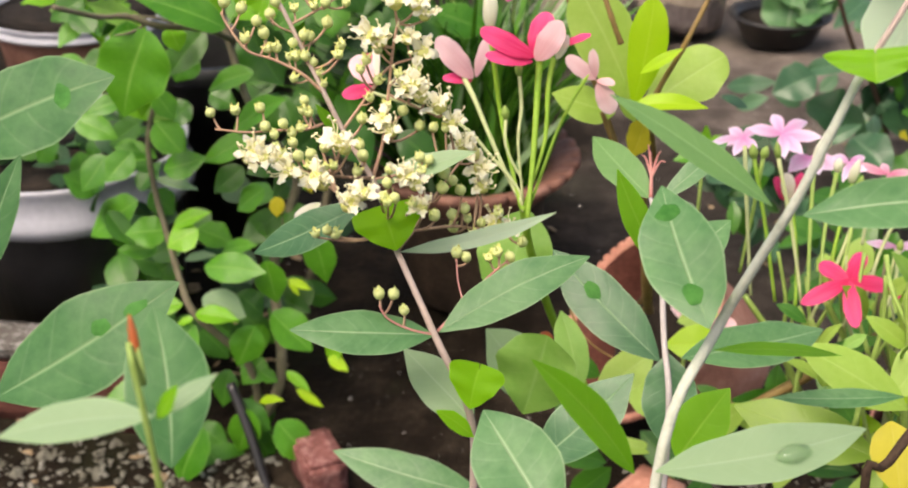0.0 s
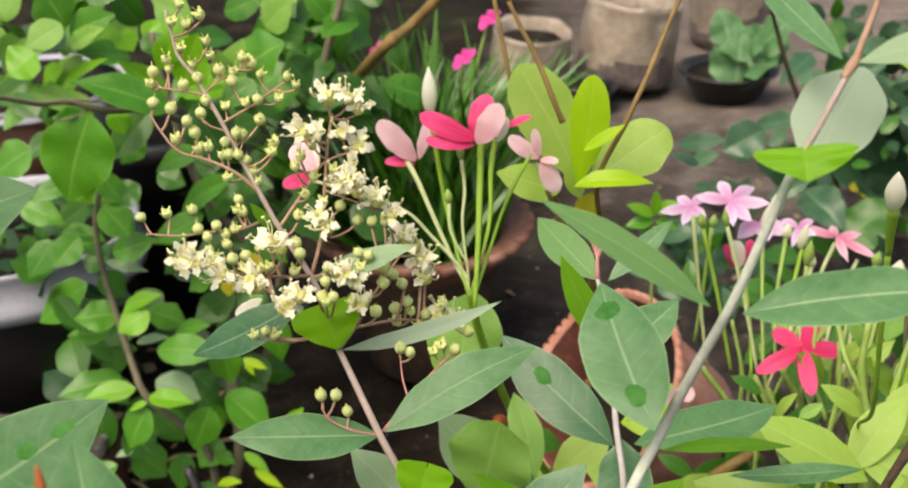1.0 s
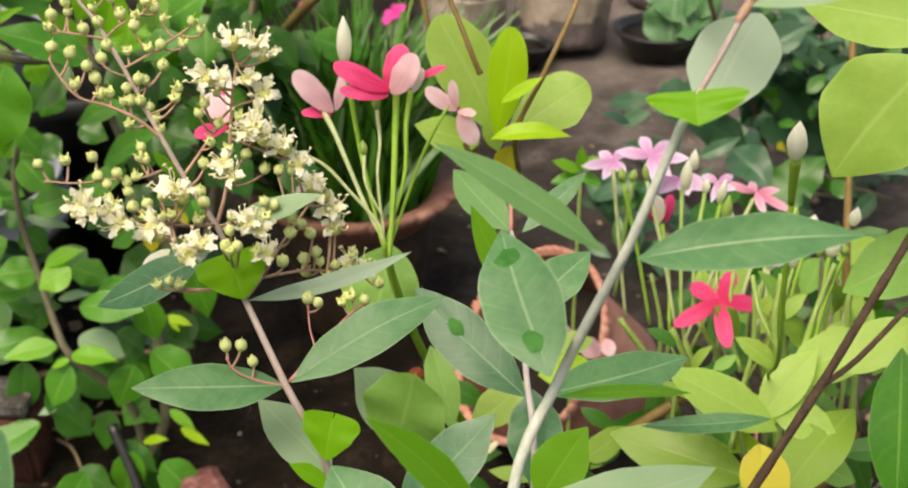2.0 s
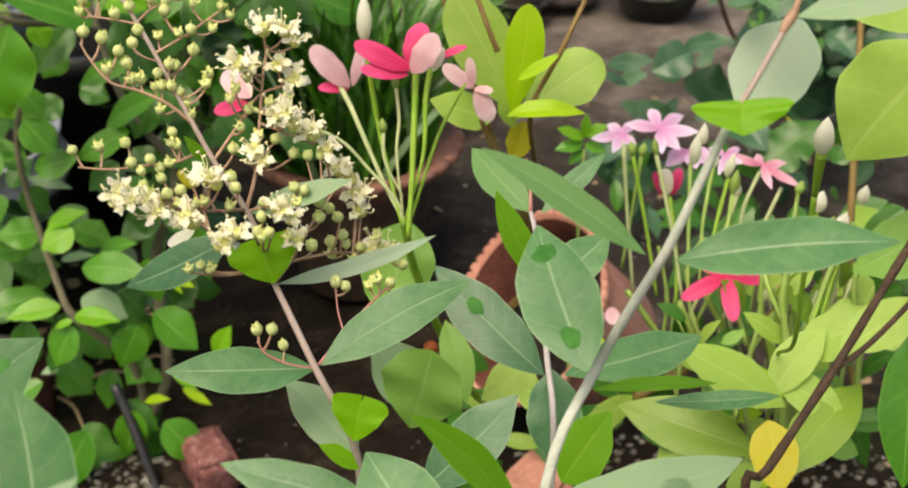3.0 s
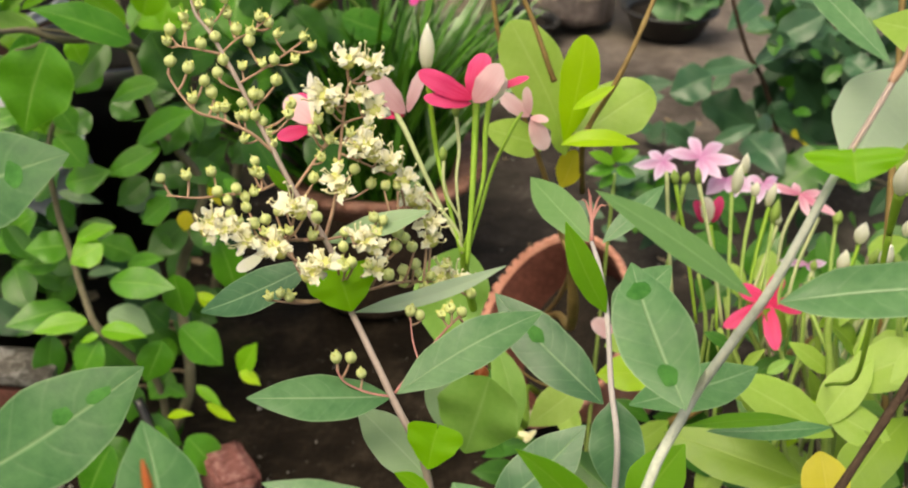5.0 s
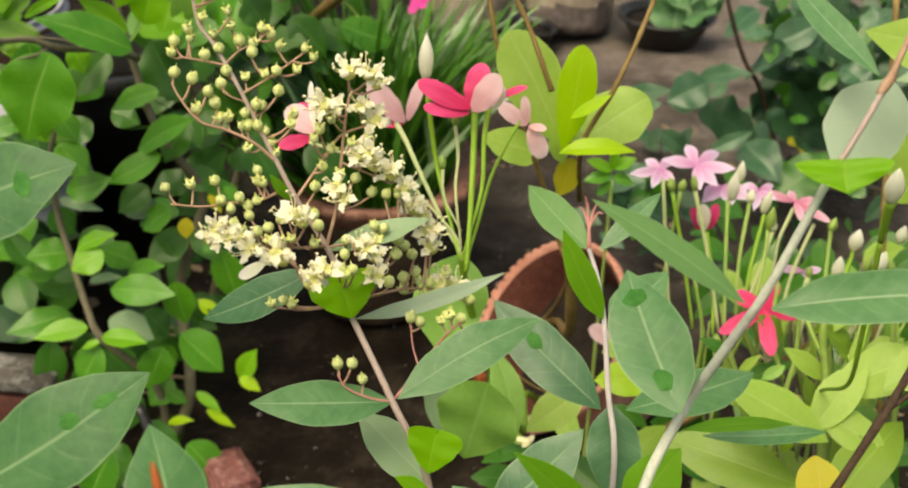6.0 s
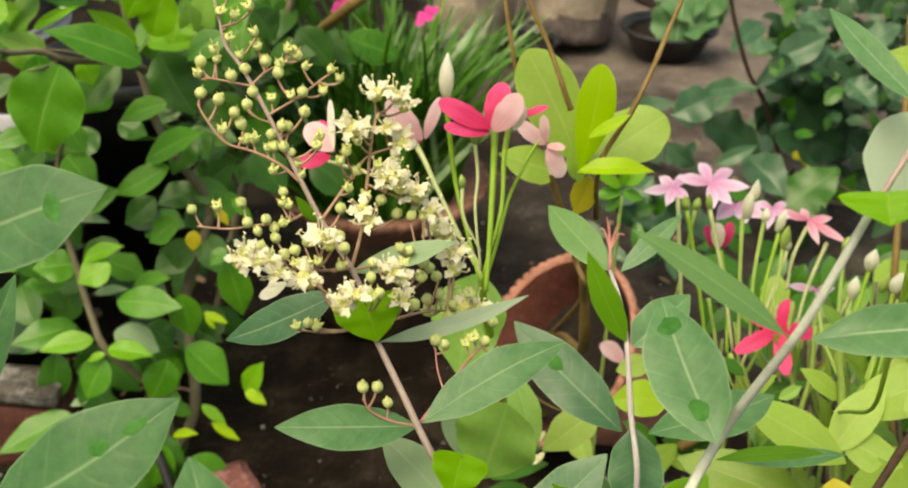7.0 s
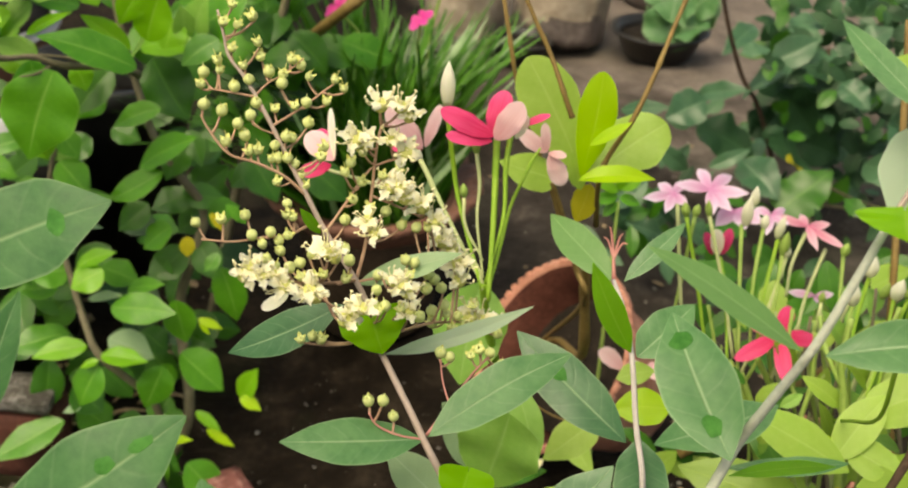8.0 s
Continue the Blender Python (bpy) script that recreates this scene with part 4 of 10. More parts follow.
blade(henna, "leaf", "lance", "young", (0.0351, 0.1827, 0.3703), (0.0141, 0.1740, 0.4025), (0.67, -0.71, 0.24), 0.0076, 0.3, 0.06, 0.05)
blade(henna, "leaf", "lance", "waxy_dark", (0.0504, 0.2861, 0.3317), (0.0504, 0.2685, 0.309), (-0.12, -0.78, 0.61), 0.0168, 0.15, 0.06, 0.05)
blade(henna, "leaf", "ovate", "young", (0.0498, 0.2348, 0.3329), (0.061, 0.2363, 0.355), (-0.51, -0.8, 0.32), 0.0144, 0.2, 0.06, 0.05)
blade(henna, "leaf", "lance", "waxy", (0.0633, 0.1908, 0.4283), (0.1017, 0.1830, 0.4383), (-0.3, -0.36, 0.88), 0.0131, 0.18, 0.05, 0.05)
blade(henna, "leaf", "lance", "waxy_mid", (0.048, 0.1883, 0.4035), (0.0391, 0.2174, 0.4216), (-0.22, -0.28, 0.93), 0.0166, 0.14, 0.05, 0.05, wet=[(0.0, 0.8, 0.5, 0.06, 0.0002), (-0.1, 0.22, 0.35, 0.07, 0.0002)])
blade(henna, "leaf", "lance", "waxy_green", (0.0566, 0.1860, 0.4324), (0.0268, 0.1903, 0.4529), (0.45, -0.49, 0.75), 0.0075, 0.2, 0.06, 0.05)
blade(henna, "leaf", "lance", "waxy", (0.0534, 0.2771, 0.3362), (0.101, 0.3115, 0.3301), (0.31, -0.27, 0.91), 0.0159, 0.15, 0.06, 0.05)
blade(henna, "leaf", "lance", "young", (0.0503, 0.1953, 0.3938), (0.0823, 0.2142, 0.3831), (0.39, -0.14, 0.91), 0.0041, 0.2, 0.06, 0.05)
blade(henna, "leaf", "lance", "waxy_pale", (0.0388, 0.1783, 0.3748), (0.0834, 0.1948, 0.3785), (0.08, -0.41, 0.91), 0.0124, 0.2, 0.04, 0.05, wet=[(0.2, 0.62, 0.36, 0.09, 0.002)])
blade(henna, "leaf", "spade", "vivid", (0.0712, 0.185, 0.4573), (0.0714, 0.1895, 0.4613), (-0.15, -0.66, 0.74), 0.0174, 0.20, 0.06, 0.05)
blade(henna, "leaf", "ovate", "waxy_white", (0.0874, 0.2165, 0.4672), (0.0759, 0.1982, 0.4528), (-0.05, -0.6, 0.8), 0.0158, 0.10, 0.05, 0.05)
blade(henna, "leaf", "lance", "waxy", (0.0789, 0.2014, 0.4737), (0.0674, 0.2300, 0.4847), (-0.35, -0.45, 0.82), 0.0058, 0.2, 0.06, 0.05)
blade(henna, "leaf", "lance", "waxy_pale", (0.0811, 0.1989, 0.4739), (0.1071, 0.1933, 0.4842), (-0.4, -0.64, 0.65), 0.0069, 0.2, 0.06, 0.05)
blade(henna, "leaf", "lance", "waxy_dark", (0.0489, 0.2948, 0.3227), (0.0149, 0.3216, 0.3473), (-0.01, -0.68, 0.73), 0.0175, 0.15, 0.06, 0.05, wet=[(0.1, 0.62, 0.25, 0.07, 0.0001)])
blade(henna, "leaf", "lance", "young", (0.0467, 0.2948, 0.3569), (0.0332, 0.2931, 0.3883), (0.23, -0.97, 0.05), 0.0083, 0.25, 0.06, 0.05)
blade(henna, "leaf", "lance", "waxy_green", (0.0448, 0.3278, 0.3623), (0.0259, 0.3584, 0.3715), (-0.28, -0.43, 0.86), 0.0123, 0.2, 0.06, 0.05)
blade(henna, "leaf", "lance", "waxy", (0.0482, 0.3277, 0.3622), (0.0687, 0.3421, 0.3775), (-0.13, -0.62, 0.77), 0.0071, 0.2, 0.06, 0.05)
blade(henna, "leaf", "ovate", "waxy", (0.0491, 0.2966, 0.3541), (0.0681, 0.3119, 0.3649), (-0.01, -0.57, 0.82), 0.0136, 0.2, 0.06, 0.05)
blade(henna, "leaf", "lance", "waxy_fresh", (-0.1055, 0.1868, 0.3774), (-0.0666, 0.2019, 0.4021), (-0.14, -0.73, 0.67), 0.0223, 0.12, 0.06, 0.05, wet=[(-0.15, 0.6, 0.2, 0.045, 0.0001), (-0.1, 0.78, 0.2, 0.06, 0.0001)])
blade(henna, "leaf", "lance", "waxy_fresh", (-0.1222, 0.2224, 0.4228), (-0.0841, 0.2266, 0.4388), (-0.18, -0.76, 0.63), 0.0229, 0.12, 0.06, 0.05, wet=[(0.1, 0.7, 0.3, 0.05, 0.0001)])
blade(henna, "leaf", "lance", "waxy_fresh", (-0.0443, 0.1341, 0.4059), (-0.0519, 0.1534, 0.4255), (0.29, -0.62, 0.73), 0.0144, 0.12, 0.06, 0.05)
blade(henna, "leaf", "lance", "waxy_pale", (-0.0372, 0.1145, 0.4319), (-0.0622, 0.1146, 0.4265), (-0.19, -0.43, 0.88), 0.0068, 0.2, 0.06, 0.05)
blade(henna, "leaf", "lance", "waxy_pale", (-0.0373, 0.1145, 0.4321), (-0.0297, 0.1209, 0.4357), (0.04, -0.54, 0.84), 0.0030, 0.2, 0.06, 0.05)
blade(henna, "leaf", "lance", "roundbright", (-0.0368, 0.1144, 0.4317), (-0.0328, 0.113, 0.4386), (-0.57, -0.8, 0.16), 0.0025, 0.2, 0.06, 0.05)
blade(henna, "leaf", "lance", "waxy_fresh", (-0.1043, 0.1911, 0.4047), (-0.0970, 0.2054, 0.4284), (0.33, -0.85, 0.41), 0.0074, 0.2, 0.06, 0.05)
stem(henna, "flower_stalk", "palestem", [(-0.0267, 0.2624, 0.3764), (-0.0302, 0.267, 0.3865), (-0.0343, 0.2712, 0.3938), (-0.0424, 0.2764, 0.4049), (-0.0481, 0.2799, 0.4151), (-0.054, 0.2838, 0.4258), (-0.0579, 0.2866, 0.4327), (-0.0617, 0.289, 0.439), (-0.065, 0.2907, 0.4439), (-0.0684, 0.292, 0.4481), (-0.0699, 0.294, 0.4537), (-0.0714, 0.296, 0.4592)], 0.00092, 0.00034, "")
stem(henna, "flower_stalk", "rachis", [(-0.0344, 0.2718, 0.3929), (-0.032, 0.278, 0.4017), (-0.0308, 0.2825, 0.4136), (-0.0297, 0.2868, 0.4252), (-0.0282, 0.2888, 0.4328)], 0.00056, 0.00039, "")
stem(henna, "flower_stalk", "rachis", [(-0.0424, 0.2768, 0.4056), (-0.0373, 0.2816, 0.412), (-0.0313, 0.2859, 0.4197), (-0.0237, 0.2894, 0.4218)], 0.00045, 0.00034, "")
stem(henna, "flower_stalk", "rachis", [(-0.0267, 0.2624, 0.3764), (-0.0225, 0.2681, 0.3805), (-0.0197, 0.2747, 0.384), (-0.0161, 0.2814, 0.3876), (-0.0116, 0.2886, 0.3922)], 0.00056, 0.00035, "")
stem(henna, "flower_stalk", "rachis", [(-0.0225, 0.2679, 0.38), (-0.0135, 0.2801, 0.3752), (-0.0071, 0.2886, 0.3701), (0.0014, 0.2947, 0.3666)], 0.00046, 0.00038, "")
stem(henna, "flower_stalk", "redstalk", [(-0.0149, 0.2464, 0.3605), (-0.021, 0.2452, 0.3625), (-0.027, 0.2449, 0.3659), (-0.0293, 0.2457, 0.3694)], 0.00037, 0.00024, "")
stem(henna, "flower_stalk", "redstalk", [(-0.0142, 0.2477, 0.3608), (-0.0084, 0.2565, 0.3642), (-0.0024, 0.2671, 0.3666), (0.0032, 0.2758, 0.3678)], 0.00042, 0.00031, "")
stem(henna, "flower_stalk", "redstalk", [(-0.0081, 0.2565, 0.3642), (-0.0101, 0.2612, 0.3684), (-0.011, 0.266, 0.3728)], 0.00028, 0.00020, "")
stem(henna, "flower_stalk", "rachis", [(-0.0448, 0.2782, 0.4079), (-0.0513, 0.2701, 0.4079), (-0.0576, 0.2635, 0.4103), (-0.064, 0.2585, 0.4117), (-0.0716, 0.257, 0.413)], 0.00045, 0.00026, "")
stem(henna, "flower_stalk", "rachis", [(-0.0343, 0.2712, 0.3938), (-0.0401, 0.2622, 0.3982), (-0.0474, 0.2528, 0.4039), (-0.0532, 0.246, 0.4101), (-0.0579, 0.243, 0.4148)], 0.00050, 0.00030, "")
stem(henna, "flower_stalk", "rachis", [(-0.0481, 0.2797, 0.4147), (-0.0536, 0.2794, 0.4202), (-0.061, 0.2793, 0.4239), (-0.0675, 0.2785, 0.4265), (-0.0727, 0.2807, 0.4323), (-0.0748, 0.2825, 0.4355)], 0.00050, 0.00027, "")
stem(henna, "flower_stalk", "rachis", [(-0.0614, 0.2887, 0.4383), (-0.0674, 0.2873, 0.44), (-0.0733, 0.2868, 0.4411)], 0.00038, 0.00027, "")
stem(henna, "flower_stalk", "rachis", [(-0.0571, 0.2859, 0.4314), (-0.0502, 0.292, 0.4341), (-0.0439, 0.2983, 0.4372), (-0.0417, 0.3001, 0.4383)], 0.00038, 0.00028, "")
stem(henna, "flower_stalk", "rachis", [(-0.0617, 0.2888, 0.4386), (-0.0584, 0.2925, 0.441), (-0.0549, 0.2954, 0.4422), (-0.0499, 0.2995, 0.4453)], 0.00033, 0.00022, "")
stem(henna, "flower_stalk", "rachis", [(-0.0557, 0.2857, 0.4291), (-0.0597, 0.2836, 0.4315), (-0.0619, 0.2838, 0.4338)], 0.00028, 0.00022, "")
stem(henna, "flower_stalk", "rachis", [(-0.0343, 0.271, 0.3934), (-0.0273, 0.2717, 0.3947), (-0.0197, 0.2739, 0.3946), (-0.0136, 0.2791, 0.3936)], 0.00039, 0.00029, "")
stem(henna, "flower_stalk", "rachis", [(-0.0308, 0.2825, 0.4136), (-0.0235, 0.2846, 0.4093), (-0.0173, 0.2868, 0.4052)], 0.00039, 0.00029, "")
small_flower(henna, (-0.0287, 0.287, 0.4376), (0.05, -0.36, 0.93), 0.00231, (-0.0285, 0.2885, 0.4315))
small_flower(henna, (-0.0235, 0.2887, 0.4366), (0.23, -0.36, 0.91), 0.00207, (-0.0285, 0.2885, 0.4315))
small_flower(henna, (-0.0213, 0.2893, 0.4336), (0.28, -0.38, 0.88), 0.00190, (-0.0285, 0.2885, 0.4315))
small_flower(henna, (-0.0324, 0.2839, 0.4281), (-0.06, -0.66, 0.75), 0.00213, (-0.0299, 0.2861, 0.4233))
small_flower(henna, (-0.0344, 0.2809, 0.431), (-0.39, -0.66, 0.64), 0.00228, (-0.0297, 0.2868, 0.4252))
small_flower(henna, (-0.0259, 0.288, 0.4274), (0.14, -0.63, 0.76), 0.00192, (-0.025, 0.2888, 0.4214))
small_flower(henna, (-0.0221, 0.2884, 0.424), (0.05, -0.81, 0.59), 0.00233, (-0.025, 0.2888, 0.4214))
small_flower(henna, (-0.0251, 0.2828, 0.4162), (-0.22, -0.57, 0.79), 0.00233, (-0.0259, 0.2839, 0.4107))
small_flower(henna, (-0.0217, 0.2822, 0.4131), (-0.25, -0.24, 0.94), 0.00223, (-0.0224, 0.285, 0.4086))
small_flower(henna, (-0.0171, 0.2847, 0.4094), (-0.29, -0.23, 0.93), 0.00242, (-0.0183, 0.2865, 0.4058))
small_flower(henna, (-0.0231, 0.2803, 0.4179), (0.26, -0.65, 0.71), 0.00192, (-0.0259, 0.2839, 0.4107))
small_flower(henna, (-0.0315, 0.2772, 0.4084), (-0.28, -0.73, 0.62), 0.00217, (-0.0318, 0.2788, 0.4037))
small_flower(henna, (-0.029, 0.2748, 0.4062), (-0.47, -0.43, 0.77), 0.00201, (-0.032, 0.278, 0.4017))
small_flower(henna, (-0.0566, 0.24, 0.4157), (0.23, -0.59, 0.77), 0.00187, (-0.0571, 0.2435, 0.414))
small_flower(henna, (-0.0538, 0.2372, 0.4147), (0.09, -0.64, 0.76), 0.00163, (-0.0563, 0.244, 0.4132))
small_flower(henna, (-0.0581, 0.2397, 0.4131), (0.23, -0.43, 0.87), 0.00202, (-0.0547, 0.245, 0.4116))
small_flower(henna, (-0.0521, 0.2443, 0.4111), (-0.2, -0.62, 0.76), 0.00169, (-0.0522, 0.2472, 0.409))
small_flower(henna, (-0.0423, 0.2468, 0.4034), (-0.39, -0.28, 0.88), 0.00208, (-0.045, 0.256, 0.402))
small_flower(henna, (-0.0331, 0.2417, 0.4026), (0.37, -0.27, 0.89), 0.00186, (-0.0438, 0.2575, 0.4011))
small_flower(henna, (-0.0308, 0.2404, 0.4043), (-0.03, -0.47, 0.88), 0.00204, (-0.0462, 0.2544, 0.403))
small_flower(henna, (-0.0346, 0.2398, 0.4013), (0.28, -0.41, 0.87), 0.00214, (-0.0425, 0.2591, 0.4001))
small_flower(henna, (-0.0408, 0.2594, 0.4094), (-0.33, -0.57, 0.75), 0.00223, (-0.0425, 0.2591, 0.4001))
small_flower(henna, (-0.0385, 0.2585, 0.4078), (-0.2, -0.27, 0.94), 0.00191, (-0.0425, 0.2591, 0.4001))
small_flower(henna, (-0.0214, 0.2555, 0.4027), (-0.19, -0.77, 0.61), 0.00183, (-0.026, 0.272, 0.3947))
small_flower(henna, (-0.0238, 0.2574, 0.402), (0.16, -0.26, 0.95), 0.00179, (-0.0273, 0.2717, 0.3947))
small_flower(henna, (-0.0203, 0.2569, 0.3991), (0.35, -0.52, 0.78), 0.00189, (-0.0248, 0.2724, 0.3946))
small_flower(henna, (-0.0117, 0.2913, 0.395), (0.04, -0.36, 0.93), 0.00220, (-0.0123, 0.2874, 0.3914))
small_flower(henna, (-0.0084, 0.2912, 0.3927), (-0.53, -0.32, 0.79), 0.00225, (-0.0123, 0.2874, 0.3914))
small_flower(henna, (-0.0067, 0.2927, 0.3872), (0.18, -0.65, 0.74), 0.00254, (-0.0082, 0.2872, 0.3709))
small_flower(henna, (-0.0061, 0.2928, 0.3814), (0.08, -0.46, 0.88), 0.00226, (-0.0071, 0.2886, 0.3701))
small_flower(henna, (-0.0021, 0.2938, 0.369), (-0.39, -0.35, 0.85), 0.00232, (-0, 0.2937, 0.3672))
small_flower(henna, (0.0014, 0.2947, 0.3666), (0.32, -0.26, 0.91), 0.00233, (-0, 0.2937, 0.3672))
small_flower(henna, (-0.0197, 0.2621, 0.3901), (-0.06, -0.42, 0.9), 0.00198, (-0.0225, 0.2681, 0.3805))
small_flower(henna, (-0.0436, 0.2466, 0.4051), (-0.11, -0.72, 0.68), 0.00219, (-0.0474, 0.2528, 0.4039))
small_flower(henna, (-0.014, 0.2854, 0.4047), (0.33, -0.46, 0.82), 0.00209, (-0.0123, 0.2874, 0.3914))
small_flower(henna, (-0.049, 0.2421, 0.4092), (-0.31, -0.57, 0.76), 0.00209, (-0.0513, 0.2483, 0.408))
small_bud(henna, (-0.0294, 0.2472, 0.372), (-0.14, 0.03, 0.99), 0.00169, (-0.0289, 0.2456, 0.3688))
small_bud(henna, (-0.0257, 0.2481, 0.3715), (0.19, -0.07, 0.98), 0.00169, (-0.0278, 0.2452, 0.3671))
small_bud(henna, (-0.0229, 0.2469, 0.3674), (-0.14, -0.04, 0.99), 0.00151, (-0.023, 0.2451, 0.3636))
small_bud(henna, (-0.0746, 0.2889, 0.4447), (-0.01, 0.02, 1), 0.00166, (-0.0723, 0.2869, 0.4409))
small_bud(henna, (-0.0667, 0.2881, 0.4413), (-0.2, 0.15, 0.97), 0.00165, (-0.0664, 0.2875, 0.4397))
small_bud(henna, (-0.0632, 0.29, 0.4426), (0.07, -0.51, 0.86), 0.00162, (-0.0623, 0.2893, 0.4398))
small_bud(henna, (-0.0612, 0.2879, 0.437), (-0.24, -0.06, 0.97), 0.00159, (-0.0592, 0.2874, 0.4348))
small_bud(henna, (-0.0741, 0.2838, 0.4379), (0.3, -0.08, 0.95), 0.00170, (-0.0745, 0.2822, 0.435))
small_bud(henna, (-0.0584, 0.2939, 0.4434), (-0.15, -0.08, 0.99), 0.00171, (-0.0578, 0.293, 0.4412))
small_bud(henna, (-0.0551, 0.2933, 0.4405), (0.3, -0.29, 0.91), 0.00175, (-0.0513, 0.291, 0.4337))
small_bud(henna, (-0.0694, 0.2831, 0.4366), (0.35, -0.05, 0.94), 0.00176, (-0.0719, 0.2803, 0.4313))
small_bud(henna, (-0.0654, 0.2824, 0.4334), (0.41, -0.17, 0.9), 0.00160, (-0.0684, 0.2789, 0.4275))
small_bud(henna, (-0.0638, 0.2828, 0.43), (-0.32, 0.07, 0.95), 0.00177, (-0.0642, 0.2789, 0.4252))
small_bud(henna, (-0.0626, 0.2862, 0.4341), (-0.02, -0.05, 1), 0.00169, (-0.0605, 0.2837, 0.4322))
small_bud(henna, (-0.048, 0.2901, 0.4308), (0.2, -0.41, 0.89), 0.00174, (-0.054, 0.2838, 0.4258))
small_bud(henna, (-0.0487, 0.2928, 0.4355), (0.08, -0.07, 0.99), 0.00160, (-0.0502, 0.292, 0.4341))
small_bud(henna, (-0.0532, 0.2845, 0.4291), (0.12, 0.02, 0.99), 0.00166, (-0.054, 0.2838, 0.4258))
small_bud(henna, (-0.056, 0.2824, 0.4275), (0.19, -0.49, 0.85), 0.00147, (-0.053, 0.2831, 0.424))
small_bud(henna, (-0.0527, 0.2817, 0.4242), (-0.06, -0.08, 1), 0.00150, (-0.0511, 0.2819, 0.4204))
small_bud(henna, (-0.051, 0.2828, 0.4221), (0.18, -0.09, 0.98), 0.00144, (-0.0501, 0.2812, 0.4186))
small_bud(henna, (-0.0518, 0.2853, 0.4285), (-0.03, -0.39, 0.92), 0.00144, (-0.053, 0.2831, 0.424))
small_bud(henna, (-0.073, 0.259, 0.4166), (-0.33, -0.31, 0.89), 0.00141, (-0.0703, 0.2572, 0.4128))
small_bud(henna, (-0.0617, 0.2654, 0.4157), (-0.26, -0.48, 0.84), 0.00154, (-0.0597, 0.2618, 0.4108))
small_bud(henna, (-0.0596, 0.2611, 0.4123), (-0.12, -0.11, 0.99), 0.00158, (-0.0597, 0.2618, 0.4108))
small_bud(henna, (-0.0566, 0.2583, 0.4114), (-0.25, 0.12, 0.96), 0.00135, (-0.0576, 0.2635, 0.4103))
small_bud(henna, (-0.0549, 0.2616, 0.4131), (-0.09, -0.35, 0.93), 0.00151, (-0.0566, 0.2646, 0.4099))
small_bud(henna, (-0.0526, 0.261, 0.4081), (-0.36, 0.06, 0.93), 0.00151, (-0.0462, 0.2544, 0.403))
small_bud(henna, (-0.0524, 0.2758, 0.4139), (-0.42, -0.1, 0.9), 0.00145, (-0.0492, 0.2728, 0.4079))
small_bud(henna, (-0.0376, 0.2791, 0.4077), (0.04, -0.31, 0.95), 0.00167, (-0.041, 0.2755, 0.403))
small_bud(henna, (-0.0269, 0.2822, 0.4091), (0.42, 0.05, 0.91), 0.00162, (-0.0316, 0.2795, 0.4057))
small_bud(henna, (-0.0227, 0.2839, 0.404), (0.3, -0.08, 0.95), 0.00162, (-0.032, 0.278, 0.4017))
small_bud(henna, (-0.0473, 0.2578, 0.4065), (-0.33, -0.12, 0.94), 0.00157, (-0.045, 0.256, 0.402))
small_bud(henna, (-0.0448, 0.2633, 0.4061), (0.41, 0.16, 0.9), 0.00161, (-0.0425, 0.2591, 0.4001))
small_bud(henna, (-0.0441, 0.2671, 0.4068), (-0.15, 0.11, 0.98), 0.00140, (-0.0401, 0.2622, 0.3982))
small_bud(henna, (-0.037, 0.2701, 0.404), (-0.36, -0.14, 0.92), 0.00165, (-0.037, 0.2729, 0.3975))
small_bud(henna, (-0.0356, 0.2669, 0.4024), (-0.34, -0.09, 0.94), 0.00175, (-0.0372, 0.2667, 0.396))
small_bud(henna, (-0.053, 0.2623, 0.4103), (-0.12, -0.25, 0.96), 0.00145, (-0.0545, 0.2668, 0.4091))
small_bud(henna, (-0.028, 0.2589, 0.3985), (-0.2, 0.17, 0.96), 0.00153, (-0.0309, 0.2677, 0.3877))
small_bud(henna, (-0.0286, 0.2553, 0.3962), (0.42, 0.12, 0.9), 0.00160, (-0.0302, 0.267, 0.3865))
small_bud(henna, (-0.0256, 0.2552, 0.3961), (-0.23, 0.18, 0.96), 0.00156, (-0.0296, 0.2662, 0.3848))
small_bud(henna, (-0.0154, 0.2737, 0.3903), (-0.08, -0.32, 0.94), 0.00185, (-0.0191, 0.2759, 0.3846))
small_bud(henna, (-0.0132, 0.2784, 0.3904), (-0.01, -0.35, 0.94), 0.00167, (-0.0167, 0.2803, 0.387))
small_bud(henna, (-0.0112, 0.2807, 0.3863), (-0.35, -0.1, 0.93), 0.00168, (-0.0135, 0.2801, 0.3752))
small_bud(henna, (-0.0149, 0.2739, 0.3947), (-0.2, 0.02, 0.98), 0.00178, (-0.0156, 0.2774, 0.394))
small_bud(henna, (-0.021, 0.2714, 0.4004), (-0.43, -0.15, 0.89), 0.00154, (-0.0222, 0.2731, 0.3946))
small_bud(henna, (-0.0187, 0.272, 0.3993), (0.4, 0.02, 0.92), 0.00153, (-0.0197, 0.2739, 0.3946))
small_bud(henna, (-0.017, 0.2682, 0.3847), (-0.21, -0.42, 0.88), 0.00184, (-0.021, 0.2699, 0.3792))
small_bud(henna, (0.0031, 0.276, 0.3682), (-0.2, -0.11, 0.97), 0.00172, (0.0022, 0.2743, 0.3676))
small_bud(henna, (-0.011, 0.2668, 0.3742), (0.14, -0.11, 0.98), 0.00177, (-0.0108, 0.2652, 0.3721))
